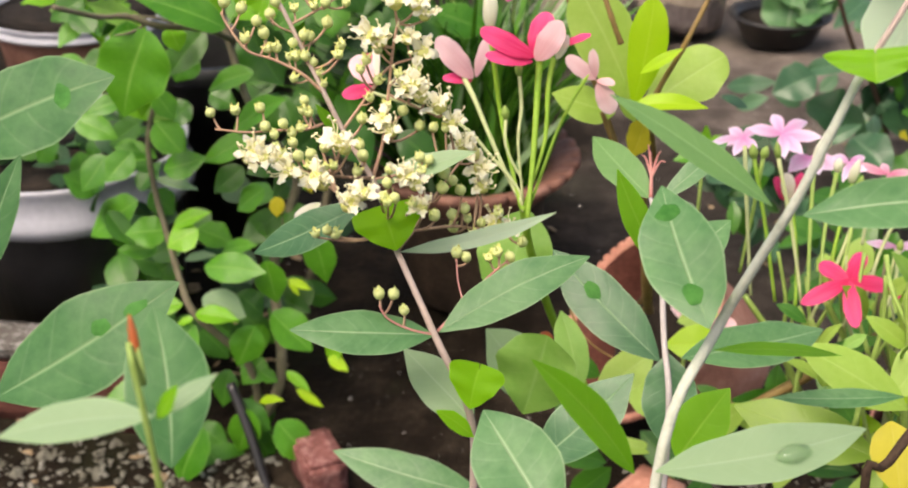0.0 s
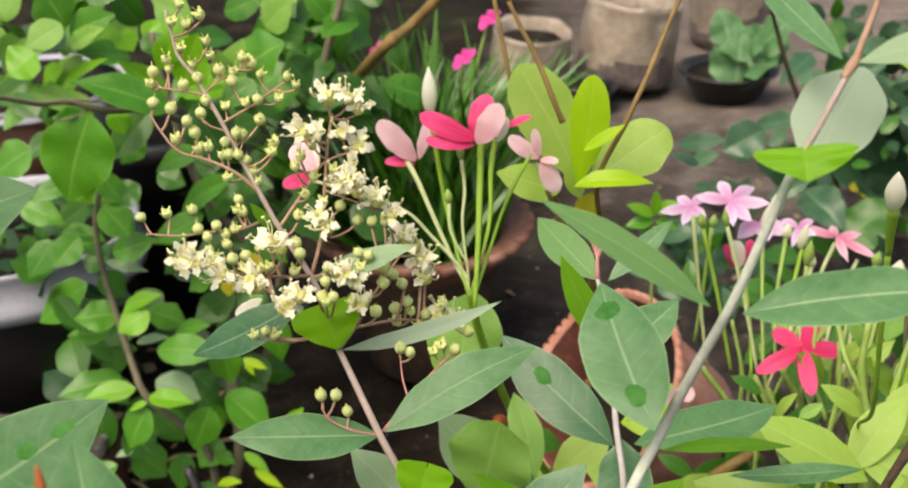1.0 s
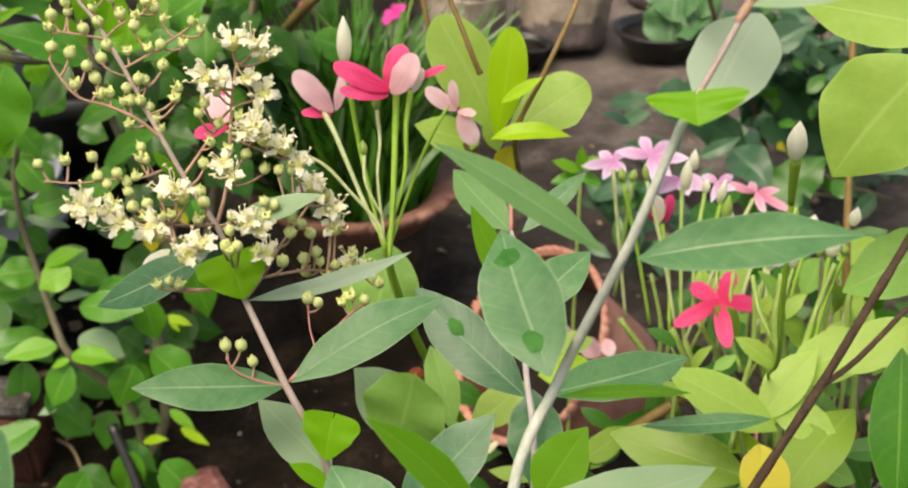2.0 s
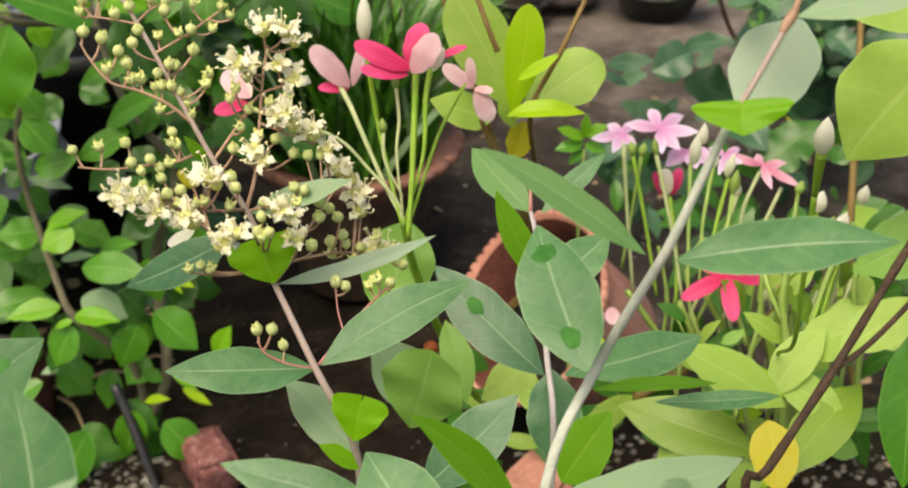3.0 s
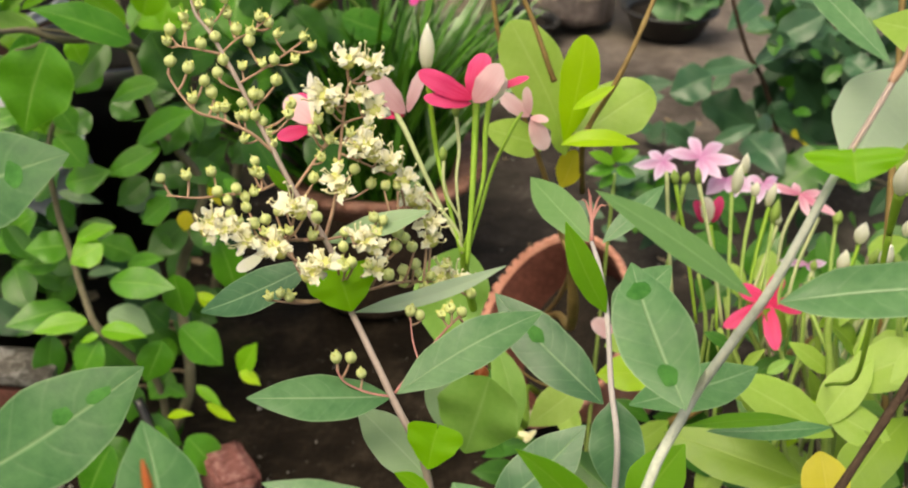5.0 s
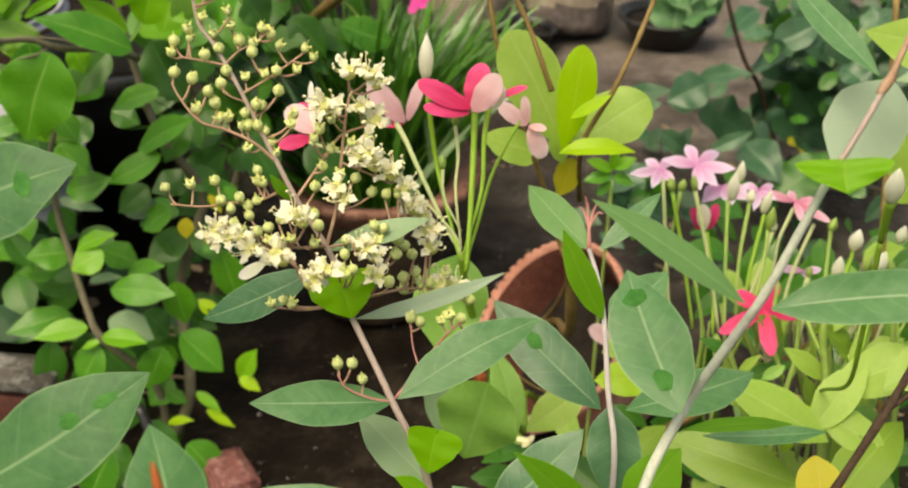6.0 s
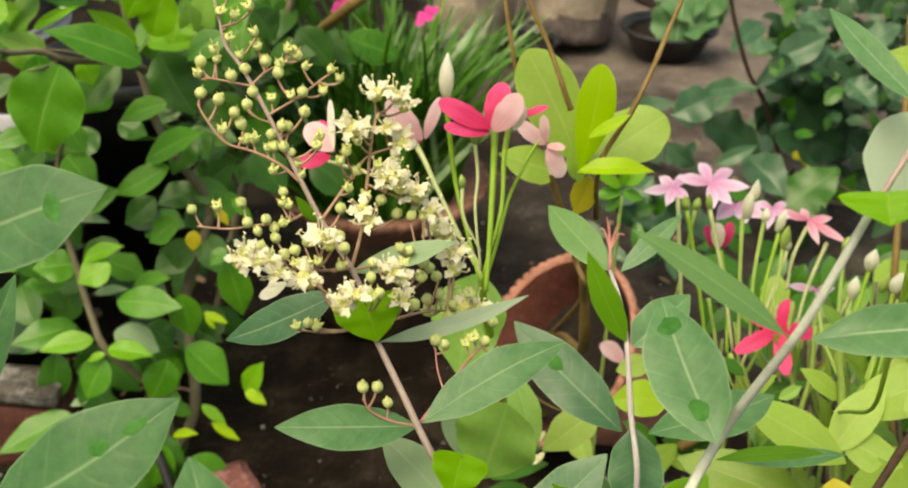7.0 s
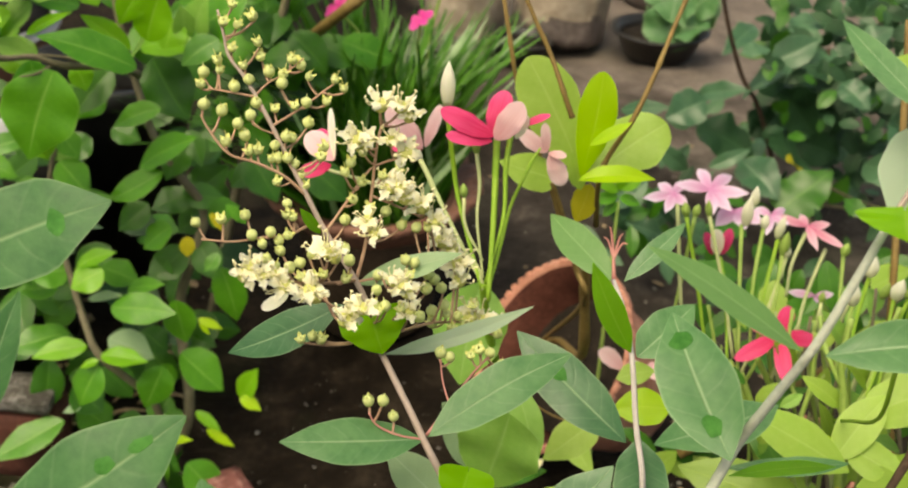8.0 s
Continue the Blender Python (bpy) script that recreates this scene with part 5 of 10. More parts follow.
small_bud(henna, (-0.0084, 0.2671, 0.3727), (-0.36, 0.01, 0.93), 0.00160, (-0.0107, 0.2644, 0.3713))
small_bud(henna, (0.0058, 0.2913, 0.3648), (0.03, -0.31, 0.95), 0.00172, (-0, 0.2937, 0.3672))
small_bud(henna, (0.0066, 0.2753, 0.3649), (0.03, -0.22, 0.97), 0.00167, (0.0022, 0.2743, 0.3676))
small_bud(henna, (-0.0448, 0.2587, 0.3839), (0.24, -0.12, 0.96), 0.00143, (-0.0284, 0.2647, 0.3814))
small_bud(henna, (-0.0136, 0.2817, 0.378), (-0.23, -0.22, 0.95), 0.00190, (-0.0125, 0.2815, 0.3743))
small_bud(henna, (-0.0063, 0.2895, 0.3716), (0.36, -0.15, 0.92), 0.00157, (-0.0057, 0.2896, 0.3695))
small_bud(henna, (-0.0104, 0.2826, 0.3796), (0.26, -0.24, 0.93), 0.00176, (-0.0114, 0.2829, 0.3735))
small_bud(henna, (-0.0553, 0.2817, 0.4242), (0.2, -0.09, 0.97), 0.00160, (-0.0549, 0.2794, 0.4208))
small_bud(henna, (-0.028, 0.2634, 0.4003), (0.37, -0.26, 0.89), 0.00155, (-0.0285, 0.2716, 0.3945))
small_bud(henna, (-0.0186, 0.2819, 0.4046), (0.31, -0.39, 0.87), 0.00158, (-0.0156, 0.2774, 0.394))
small_bud(henna, (-0.0492, 0.252, 0.4085), (0.28, -0.46, 0.84), 0.00164, (-0.0484, 0.2517, 0.4049))
small_bud(henna, (-0.0551, 0.253, 0.4102), (0.19, -0.24, 0.95), 0.00144, (-0.0503, 0.2494, 0.407))
small_bud(henna, (-0.0704, 0.2893, 0.4455), (0.27, 0.12, 0.96), 0.00145, (-0.0703, 0.2871, 0.4405), True)
small_bud(henna, (-0.0753, 0.2874, 0.4421), (-0.02, -0.16, 0.99), 0.00159, (-0.0723, 0.2869, 0.4409), True)
small_bud(henna, (-0.0607, 0.2949, 0.4473), (-0.15, -0.43, 0.89), 0.00164, (-0.0584, 0.2925, 0.441), True)
small_bud(henna, (-0.0677, 0.2931, 0.4501), (0.26, -0.46, 0.85), 0.00149, (-0.0673, 0.2915, 0.4467), True)
small_bud(henna, (-0.0548, 0.2946, 0.4428), (0.3, 0.03, 0.95), 0.00168, (-0.0561, 0.2945, 0.4418), True)
small_bud(henna, (-0.0507, 0.2987, 0.4439), (-0.43, -0.02, 0.9), 0.00182, (-0.0541, 0.2961, 0.4427), True)
small_bud(henna, (-0.0482, 0.2972, 0.4412), (0.45, -0.03, 0.89), 0.00146, (-0.046, 0.2962, 0.4362), True)
small_bud(henna, (-0.0529, 0.2985, 0.4455), (0.3, -0.37, 0.88), 0.00169, (-0.0533, 0.2968, 0.4432), True)
small_bud(henna, (-0.0416, 0.2997, 0.4397), (0.41, -0.03, 0.91), 0.00150, (-0.0424, 0.2995, 0.4379), True)
small_bud(henna, (-0.0392, 0.2986, 0.4377), (-0.2, 0.13, 0.97), 0.00151, (-0.0449, 0.2972, 0.4367), True)
small_bud(henna, (-0.0436, 0.2958, 0.4348), (0.11, -0.26, 0.96), 0.00151, (-0.0491, 0.293, 0.4346), True)
small_bud(henna, (-0.0566, 0.2891, 0.4351), (0.11, -0.49, 0.87), 0.00146, (-0.0559, 0.2869, 0.4319), True)
small_bud(henna, (-0.0516, 0.2914, 0.4351), (-0.11, -0.47, 0.87), 0.00145, (-0.0513, 0.291, 0.4337), True)
small_bud(henna, (-0.0683, 0.2801, 0.4294), (0.08, -0.01, 1), 0.00173, (-0.0675, 0.2785, 0.4265), True)
small_bud(henna, (-0.0626, 0.2807, 0.4264), (-0.33, -0.23, 0.91), 0.00153, (-0.0621, 0.2791, 0.4243), True)
small_bud(henna, (-0.0605, 0.2819, 0.4264), (0.1, -0.2, 0.97), 0.00177, (-0.0598, 0.2793, 0.4233), True)
small_bud(henna, (-0.044, 0.283, 0.4245), (-0.11, -0.48, 0.87), 0.00169, (-0.0501, 0.2812, 0.4186), True)
small_bud(henna, (-0.0433, 0.2843, 0.4268), (-0.33, -0.09, 0.94), 0.00162, (-0.0511, 0.2819, 0.4204), True)
small_bud(henna, (-0.0495, 0.2824, 0.4193), (0.38, -0.14, 0.92), 0.00167, (-0.0491, 0.2806, 0.4169), True)
small_bud(henna, (-0.0482, 0.2809, 0.4168), (-0.23, -0.15, 0.96), 0.00153, (-0.0472, 0.2794, 0.4134), True)
small_bud(henna, (-0.0551, 0.2769, 0.4197), (0.24, -0.18, 0.95), 0.00146, (-0.0518, 0.2795, 0.4184), True)
small_bud(henna, (-0.0671, 0.2613, 0.4166), (-0.25, -0.28, 0.93), 0.00162, (-0.0665, 0.258, 0.4121), True)
small_bud(henna, (-0.0712, 0.2906, 0.4477), (-0.31, -0.03, 0.95), 0.00165, (-0.0713, 0.287, 0.4407), True)
small_bud(henna, (-0.0648, 0.2918, 0.4459), (-0.38, -0.06, 0.92), 0.00144, (-0.0645, 0.2904, 0.4431), True)
small_bud(henna, (-0.0612, 0.2949, 0.4513), (-0.35, -0.12, 0.93), 0.00150, (-0.0656, 0.2909, 0.4446), True)
small_bud(henna, (-0.0662, 0.2952, 0.4557), (0.35, -0.2, 0.92), 0.00152, (-0.0694, 0.2933, 0.4518), True)
small_bud(henna, (-0.0698, 0.2945, 0.4566), (0.25, -0.48, 0.84), 0.00167, (-0.0697, 0.2936, 0.4527), True)
small_bud(henna, (-0.0625, 0.2963, 0.4578), (-0.37, -0.4, 0.84), 0.00176, (-0.0697, 0.2936, 0.4527), True)
small_bud(henna, (-0.0676, 0.2968, 0.4606), (0.16, -0.38, 0.91), 0.00144, (-0.0706, 0.295, 0.4564), True)
small_bud(henna, (-0.0333, 0.2826, 0.4177), (0.43, -0.06, 0.9), 0.00175, (-0.0353, 0.2831, 0.4146), True)
small_bud(henna, (-0.0355, 0.2802, 0.4136), (-0.34, -0.09, 0.94), 0.00157, (-0.0381, 0.2808, 0.411), True)
small_bud(henna, (-0.0309, 0.28, 0.4113), (-0.24, -0.31, 0.92), 0.00168, (-0.0314, 0.2802, 0.4077), True)
small_bud(henna, (-0.0478, 0.2582, 0.3831), (-0.14, -0.28, 0.95), 0.00147, (-0.0284, 0.2647, 0.3814), True)
small_bud(henna, (-0.0426, 0.2592, 0.3827), (0.31, -0.08, 0.95), 0.00173, (-0.0284, 0.2647, 0.3814), True)
small_bud(henna, (-0.0376, 0.2802, 0.4216), (-0.07, 0.08, 0.99), 0.00161, (-0.0353, 0.2831, 0.4146), True)
small_bud(henna, (-0.0361, 0.2814, 0.4238), (0.09, -0.14, 0.99), 0.00170, (-0.0343, 0.2838, 0.4158), True)
small_bud(henna, (-0.0026, 0.2715, 0.3704), (-0.09, -0.46, 0.88), 0.00151, (-0.0005, 0.27, 0.367), True)
small_bud(henna, (-0.0002, 0.2724, 0.3719), (-0.25, -0.48, 0.84), 0.00186, (0.0004, 0.2714, 0.3672), True)
small_bud(henna, (-0.0096, 0.2839, 0.3759), (-0.02, 0.01, 1), 0.00153, (-0.0103, 0.2844, 0.3726), True)
small_bud(henna, (-0.0078, 0.2836, 0.3712), (-0.03, 0.11, 0.99), 0.00180, (-0.0071, 0.2886, 0.3701), True)
small_bud(henna, (-0.0273, 0.2537, 0.3955), (-0.07, -0.22, 0.97), 0.00141, (-0.0296, 0.2662, 0.3848), True)
small_bud(henna, (-0.0219, 0.2609, 0.3919), (-0.3, -0.41, 0.86), 0.00155, (-0.029, 0.2655, 0.3831), True)
small_bud(henna, (-0.0435, 0.2562, 0.4038), (-0.11, 0.1, 0.99), 0.00142, (-0.0438, 0.2575, 0.4011), True)
small_bud(henna, (-0.0413, 0.2565, 0.4042), (-0.22, -0.34, 0.91), 0.00142, (-0.0438, 0.2575, 0.4011), True)
small_bud(henna, (-0.0464, 0.2518, 0.4062), (-0.19, -0.37, 0.91), 0.00151, (-0.0474, 0.2528, 0.4039), True)
small_bud(henna, (-0.0522, 0.2488, 0.411), (-0.42, 0.13, 0.9), 0.00145, (-0.0513, 0.2483, 0.408), True)
small_bud(henna, (-0.036, 0.2603, 0.4009), (0.4, -0.05, 0.92), 0.00164, (-0.0391, 0.2637, 0.3975), True)
small_bud(henna, (-0.0155, 0.2837, 0.4038), (-0.03, 0.15, 0.99), 0.00152, (-0.0146, 0.2782, 0.3938), True)
small_bud(henna, (-0.0235, 0.286, 0.4199), (0.16, -0.34, 0.93), 0.00171, (-0.0259, 0.2839, 0.4107), True)
small_bud(henna, (-0.0279, 0.2825, 0.4197), (0.2, -0.42, 0.89), 0.00151, (-0.0306, 0.2832, 0.4155), True)
small_bud(henna, (-0.0331, 0.2827, 0.4261), (-0.4, -0.35, 0.85), 0.00145, (-0.0301, 0.2854, 0.4214), True)
small_bud(henna, (-0.0523, 0.2727, 0.4125), (-0.1, 0.18, 0.98), 0.00155, (-0.0502, 0.2714, 0.4079), True)
small_bud(henna, (-0.0507, 0.2724, 0.4119), (-0.18, -0.22, 0.96), 0.00151, (-0.0502, 0.2714, 0.4079), True)
small_bud(henna, (-0.0567, 0.2808, 0.4245), (0.23, -0.02, 0.97), 0.00147, (-0.0561, 0.2794, 0.4214), True)
small_bud(henna, (-0.0137, 0.2826, 0.3736), (-0.25, -0.06, 0.97), 0.00193, (-0.0103, 0.2844, 0.3726), True)
small_bud(henna, (-0.0037, 0.29, 0.3684), (0.14, -0.25, 0.96), 0.00199, (-0.0015, 0.2927, 0.3677), True)
small_bud(henna, (-0.0014, 0.2929, 0.3736), (-0.4, -0.44, 0.8), 0.00191, (-0.0015, 0.2927, 0.3677), True)
small_bud(henna, (-0.0198, 0.2652, 0.3995), (-0.08, -0.49, 0.87), 0.00162, (-0.0222, 0.2731, 0.3946), True)
small_bud(henna, (-0.0508, 0.263, 0.4116), (0.43, -0.16, 0.89), 0.00150, (-0.0545, 0.2668, 0.4091), True)
rangoon = thing("flowering_creeper", (0.07, 0.72, 0), "creeper with crimson and blush star flowers and lime-green leaves", "plant")
stem(rangoon, "cane", "cane", [(0.055, 0.735, 0.05), (0.075, 0.7, 0.09), (0.0571, 0.4617, 0.24), (0.0508, 0.4246, 0.296), (0.0464, 0.4091, 0.3294)], 0.00261, 0.00215, "brown jointed cane", knots=5)
stem(rangoon, "cane", "cane", [(0.055, 0.735, 0.05), (0.07, 0.68, 0.11), (0.0502, 0.4234, 0.2938), (0.0432, 0.4045, 0.3213), (0.0352, 0.3969, 0.3482), (0.0297, 0.3944, 0.3639)], 0.00147, 0.00097, "")
stem(rangoon, "cane", "cane", [(0.0523, 0.425, 0.3307), (0.048, 0.402, 0.3609), (0.0503, 0.402, 0.3711), (0.057, 0.4, 0.3863), (0.061, 0.402, 0.395), (0.0668, 0.412, 0.4037), (0.0725, 0.422, 0.4141), (0.0783, 0.432, 0.4242)], 0.00108, 0.00089, "olive-brown jointed cane", knots=4)
stem(rangoon, "cane", "cane", [(0.0351, 0.396, 0.3901), (0.0327, 0.396, 0.3958), (0.03, 0.397, 0.4027), (0.0253, 0.402, 0.4132), (0.0207, 0.404, 0.4218), (0.016, 0.407, 0.4311)], 0.00109, 0.00075, "", knots=3)
stem(rangoon, "cane", "cane", [(0.0395, 0.44, 0.3226), (0.0365, 0.44, 0.3334), (0.0294, 0.436, 0.3533), (0.0208, 0.435, 0.3759), (0.0164, 0.435, 0.3901), (0.0141, 0.437, 0.401), (0.012, 0.44, 0.4114), (0.0094, 0.445, 0.4233)], 0.00102, 0.00086, "", knots=4)
blade(rangoon, "leaf", "obovate", "lime", (0.043, 0.41, 0.3591), (0.0193, 0.4176, 0.4042), (0.21, -0.94, 0.27), 0.0236, 0.12, 0.05, 0.05)
blade(rangoon, "leaf", "obovate", "limebright", (0.041, 0.402, 0.3619), (0.0455, 0.404, 0.4044), (-0.16, -0.99, 0.06), 0.0144, 0.10, 0.05, 0.05)
blade(rangoon, "leaf", "obovate", "lime", (0.0448, 0.414, 0.3563), (0.0765, 0.4263, 0.376), (-0.17, -0.69, 0.71), 0.0234, 0.12, 0.04, 0.10)
blade(rangoon, "leaf", "lance", "limebright", (0.039, 0.394, 0.3656), (0.066, 0.3915, 0.373), (-0.27, -0.48, 0.83), 0.0079, 0.45, 0.30, 0.05)
blade(rangoon, "leaf", "lance", "limebright", (0.0427, 0.398, 0.3782), (0.0568, 0.3964, 0.3891), (-0.51, -0.65, 0.56), 0.0048, 0.30, 0.06, 0.05)
blade(rangoon, "leaf", "ovate", "lime", (0.035, 0.414, 0.3556), (0.011, 0.4117, 0.3653), (0.35, -0.61, 0.71), 0.0158, 0.15, 0.06, 0.05)
blade(rangoon, "leaf", "lance", "lime", (0.0421, 0.406, 0.3557), (0.0382, 0.406, 0.3718), (0.09, -1, 0.02), 0.0075, 0.30, 0.06, 0.05)
blade(rangoon, "leaf", "ovate", "yellow", (0.0473, 0.416, 0.3535), (0.0419, 0.4144, 0.337), (-0.32, -0.93, 0.2), 0.0105, 0.20, 0.06, 0.05, label="yellowed leaf low on the cane")
stem(rangoon, "flower_tube", "freshstalk", [(0.0028, 0.3425, 0.3496), (-0.002, 0.3579, 0.3603), (-0.0062, 0.3712, 0.3715), (-0.0093, 0.375, 0.392), (-0.0104, 0.376, 0.4015)], 0.00065, 0.00109, "")
stem(rangoon, "flower_tube", "freshstalk", [(0.0051, 0.3384, 0.3464), (0.006, 0.3489, 0.3608), (0.0065, 0.3596, 0.3754), (0.0068, 0.3712, 0.3918)], 0.00082, 0.00127, "")
stem(rangoon, "flower_tube", "freshstalk", [(0.004, 0.343, 0.3505), (0.0097, 0.3565, 0.3681), (0.0102, 0.3663, 0.3833), (0.0116, 0.3736, 0.392)], 0.00053, 0.00113, "")
stem(rangoon, "flower_tube", "palestalk", [(0.0034, 0.343, 0.3505), (-0.0029, 0.3554, 0.3559), (-0.0119, 0.3799, 0.3625), (-0.0178, 0.3947, 0.3682), (-0.0227, 0.4042, 0.3727)], 0.00059, 0.00114, "")
stem(rangoon, "flower_tube", "palestalk", [(0.0034, 0.3421, 0.3487), (0.0013, 0.3486, 0.3541), (-0.0091, 0.3561, 0.3632), (-0.0193, 0.361, 0.3716), (-0.0373, 0.3624, 0.3781), (-0.0513, 0.3635, 0.3819)], 0.00059, 0.00067, "")
stem(rangoon, "flower_tube", "freshstalk", [(0.0057, 0.3431, 0.3505), (0.0092, 0.356, 0.3571), (0.0133, 0.3765, 0.3627), (0.0176, 0.3815, 0.3715), (0.0209, 0.3874, 0.3758), (0.0238, 0.3917, 0.3794)], 0.00059, 0.00071, "")
stem(rangoon, "flower_tube", "palestalk", [(0.0033, 0.344, 0.3522), (0.0008, 0.3556, 0.3683), (0.0014, 0.3633, 0.3778), (0.0001, 0.3705, 0.3865)], 0.00041, 0.00075, "")
stem(rangoon, "flower_tube", "palestalk", [(0.0031, 0.347, 0.3573), (-0.0031, 0.3545, 0.3665), (-0.0038, 0.3612, 0.3742)], 0.00036, 0.00067, "")
stem(rangoon, "cane", "freshstalk", [(0.0034, 0.343, 0.3505), (0.0065, 0.3504, 0.3271), (0.0166, 0.3709, 0.2823), (0.0338, 0.4067, 0.2242), (0.05, 0.6, 0.1), (0.075, 0.72, 0)], 0.00138, 0.00204, "")
blade(rangoon, "petal", "petal", "red", (0.0054, 0.364, 0.3957), (-0.0119, 0.3622, 0.4063), (0.38, -0.79, 0.48), 0.0073, 0.12, 0.10, 0.08)
blade(rangoon, "petal", "petal", "red", (0.005, 0.364, 0.3941), (-0.0102, 0.359, 0.3987), (0.41, -0.69, 0.59), 0.0051, 0.12, 0.10, 0.08)
blade(rangoon, "petal", "petal", "red", (0.0046, 0.368, 0.3949), (0.0093, 0.3734, 0.4085), (-0.1, -0.91, 0.39), 0.0083, 0.12, 0.10, 0.08)
blade(rangoon, "petal", "petal", "rose", (0.0058, 0.364, 0.3945), (0.0134, 0.3604, 0.4092), (-0.48, -0.88, 0.03), 0.0089, 0.12, 0.10, 0.08)
blade(rangoon, "petal", "petal", "red", (0.0145, 0.364, 0.3997), (0.0238, 0.364, 0.4042), (-0.27, -0.79, 0.55), 0.0028, 0.12, 0.10, 0.08)
blade(rangoon, "petal", "petal", "white", (0.0127, 0.364, 0.3951), (0.0158, 0.3624, 0.404), (-0.37, -0.93, -0.04), 0.0035, 0.12, 0.10, 0.08)
blade(rangoon, "petal", "petal", "rose", (-0.0189, 0.404, 0.3722), (-0.0313, 0.4021, 0.3887), (0.46, -0.85, 0.25), 0.0089, 0.12, 0.10, 0.08)
blade(rangoon, "petal", "petal", "rose", (-0.018, 0.404, 0.3727), (-0.0127, 0.4032, 0.3896), (-0.22, -0.98, 0.02), 0.0048, 0.12, 0.10, 0.08)
blade(rangoon, "petal", "petal", "red", (-0.0193, 0.404, 0.3713), (-0.0298, 0.4001, 0.3736), (0.4, -0.67, 0.63), 0.0043, 0.12, 0.10, 0.08)
blade(rangoon, "petal", "petal", "rose", (0.0267, 0.392, 0.3777), (0.0165, 0.3908, 0.3869), (0.42, -0.84, 0.35), 0.0061, 0.12, 0.10, 0.08)
blade(rangoon, "petal", "petal", "rose", (0.0266, 0.392, 0.3781), (0.0251, 0.392, 0.3888), (0.07, -1, 0.01), 0.0038, 0.12, 0.10, 0.08)
blade(rangoon, "petal", "petal", "rose", (0.0273, 0.392, 0.3766), (0.0337, 0.3895, 0.3657), (0.19, -0.93, 0.32), 0.0073, 0.12, 0.10, 0.08)
blade(rangoon, "petal", "petal", "rose", (0.0269, 0.392, 0.3772), (0.0335, 0.3901, 0.3773), (-0.21, -0.72, 0.67), 0.0031, 0.12, 0.10, 0.08)
blade(rangoon, "petal", "petal", "red", (-0.0493, 0.3642, 0.3832), (-0.0598, 0.3591, 0.3822), (0.3, -0.72, 0.62), 0.0052, 0.15, 0.08, 0.05)
blade(rangoon, "petal", "petal", "rose", (-0.0484, 0.365, 0.3846), (-0.0581, 0.3735, 0.3914), (-0.08, -0.67, 0.74), 0.0089, 0.15, 0.08, 0.05)
blade(rangoon, "petal", "petal", "white", (-0.0484, 0.3653, 0.3851), (-0.0504, 0.3778, 0.3989), (0.09, -0.73, 0.68), 0.0026, 0.15, 0.08, 0.05)
blade(rangoon, "petal", "petal", "red", (-0.0485, 0.3662, 0.3847), (-0.0544, 0.376, 0.3917), (-0.04, -0.6, 0.8), 0.0048, 0.15, 0.08, 0.05)
blade(rangoon, "petal", "petal", "white", (-0.0571, 0.305, 0.3681), (-0.0654, 0.3026, 0.3639), (-0.06, -0.81, 0.58), 0.0039, 0.15, 0.08, 0.05)
tall_bud(rangoon, (-0.0104, 0.376, 0.4015), (0, 0.05, 1), 0.0157, 0.00259, "white", "creamy white pointed bud")
tall_bud(rangoon, (0.0001, 0.3705, 0.3865), (-0.08, 0, 1), 0.0060, 0.00140, "stalk")
tall_bud(rangoon, (-0.0038, 0.3612, 0.3742), (-0.09, 0, 1), 0.0052, 0.00140, "stalk")
blade(rangoon, "petal", "oblong", "blush", (0.1122, 0.4855, 0.3183), (0.1085, 0.5029, 0.3233), (-0.34, -0.33, 0.88), 0.0057, 0.17279, 0.224698, 0.05)
blade(rangoon, "petal", "oblong", "blush", (0.1122, 0.4855, 0.3183), (0.1267, 0.4971, 0.3219), (0.24, -0.55, 0.8), 0.0057, 0.0634404, 0.233934, 0.05)
blade(rangoon, "petal", "oblong", "blush", (0.1122, 0.4855, 0.3183), (0.1283, 0.4776, 0.3212), (-0.45, -0.69, 0.57), 0.0057, 0.0626144, 0.0608659, 0.05)
blade(rangoon, "petal", "oblong", "blush", (0.1122, 0.4855, 0.3183), (0.1115, 0.4692, 0.3150), (-0.2, -0.19, 0.96), 0.0056, 0.0650347, 0.0993297, 0.05)
blade(rangoon, "petal", "oblong", "blush", (0.1122, 0.4855, 0.3183), (0.0967, 0.4866, 0.3200), (0.01, -0.81, 0.59), 0.0057, 0.151868, 0.0638575, 0.05)
blade(rangoon, "petal", "oblong", "blush", (0.1122, 0.4855, 0.3183), (0.1192, 0.4700, 0.3165), (-0.51, -0.32, 0.8), 0.0057, 0.0628353, 0.0764872, 0.05)
blade(rangoon, "petal", "oblong", "blush", (0.0948, 0.4827, 0.3174), (0.0804, 0.4779, 0.3173), (0.23, -0.72, 0.66), 0.0049, 0.292906, 0.00940114, 0.05)
blade(rangoon, "petal", "oblong", "blush", (0.0948, 0.4827, 0.3174), (0.0892, 0.4673, 0.3158), (0.14, -0.15, 0.98), 0.0048, 0.177157, 0.0448466, 0.05)
blade(rangoon, "petal", "oblong", "blush", (0.0948, 0.4827, 0.3174), (0.1025, 0.4955, 0.3188), (0.27, -0.27, 0.93), 0.0049, 0.182827, 0.100589, 0.05)
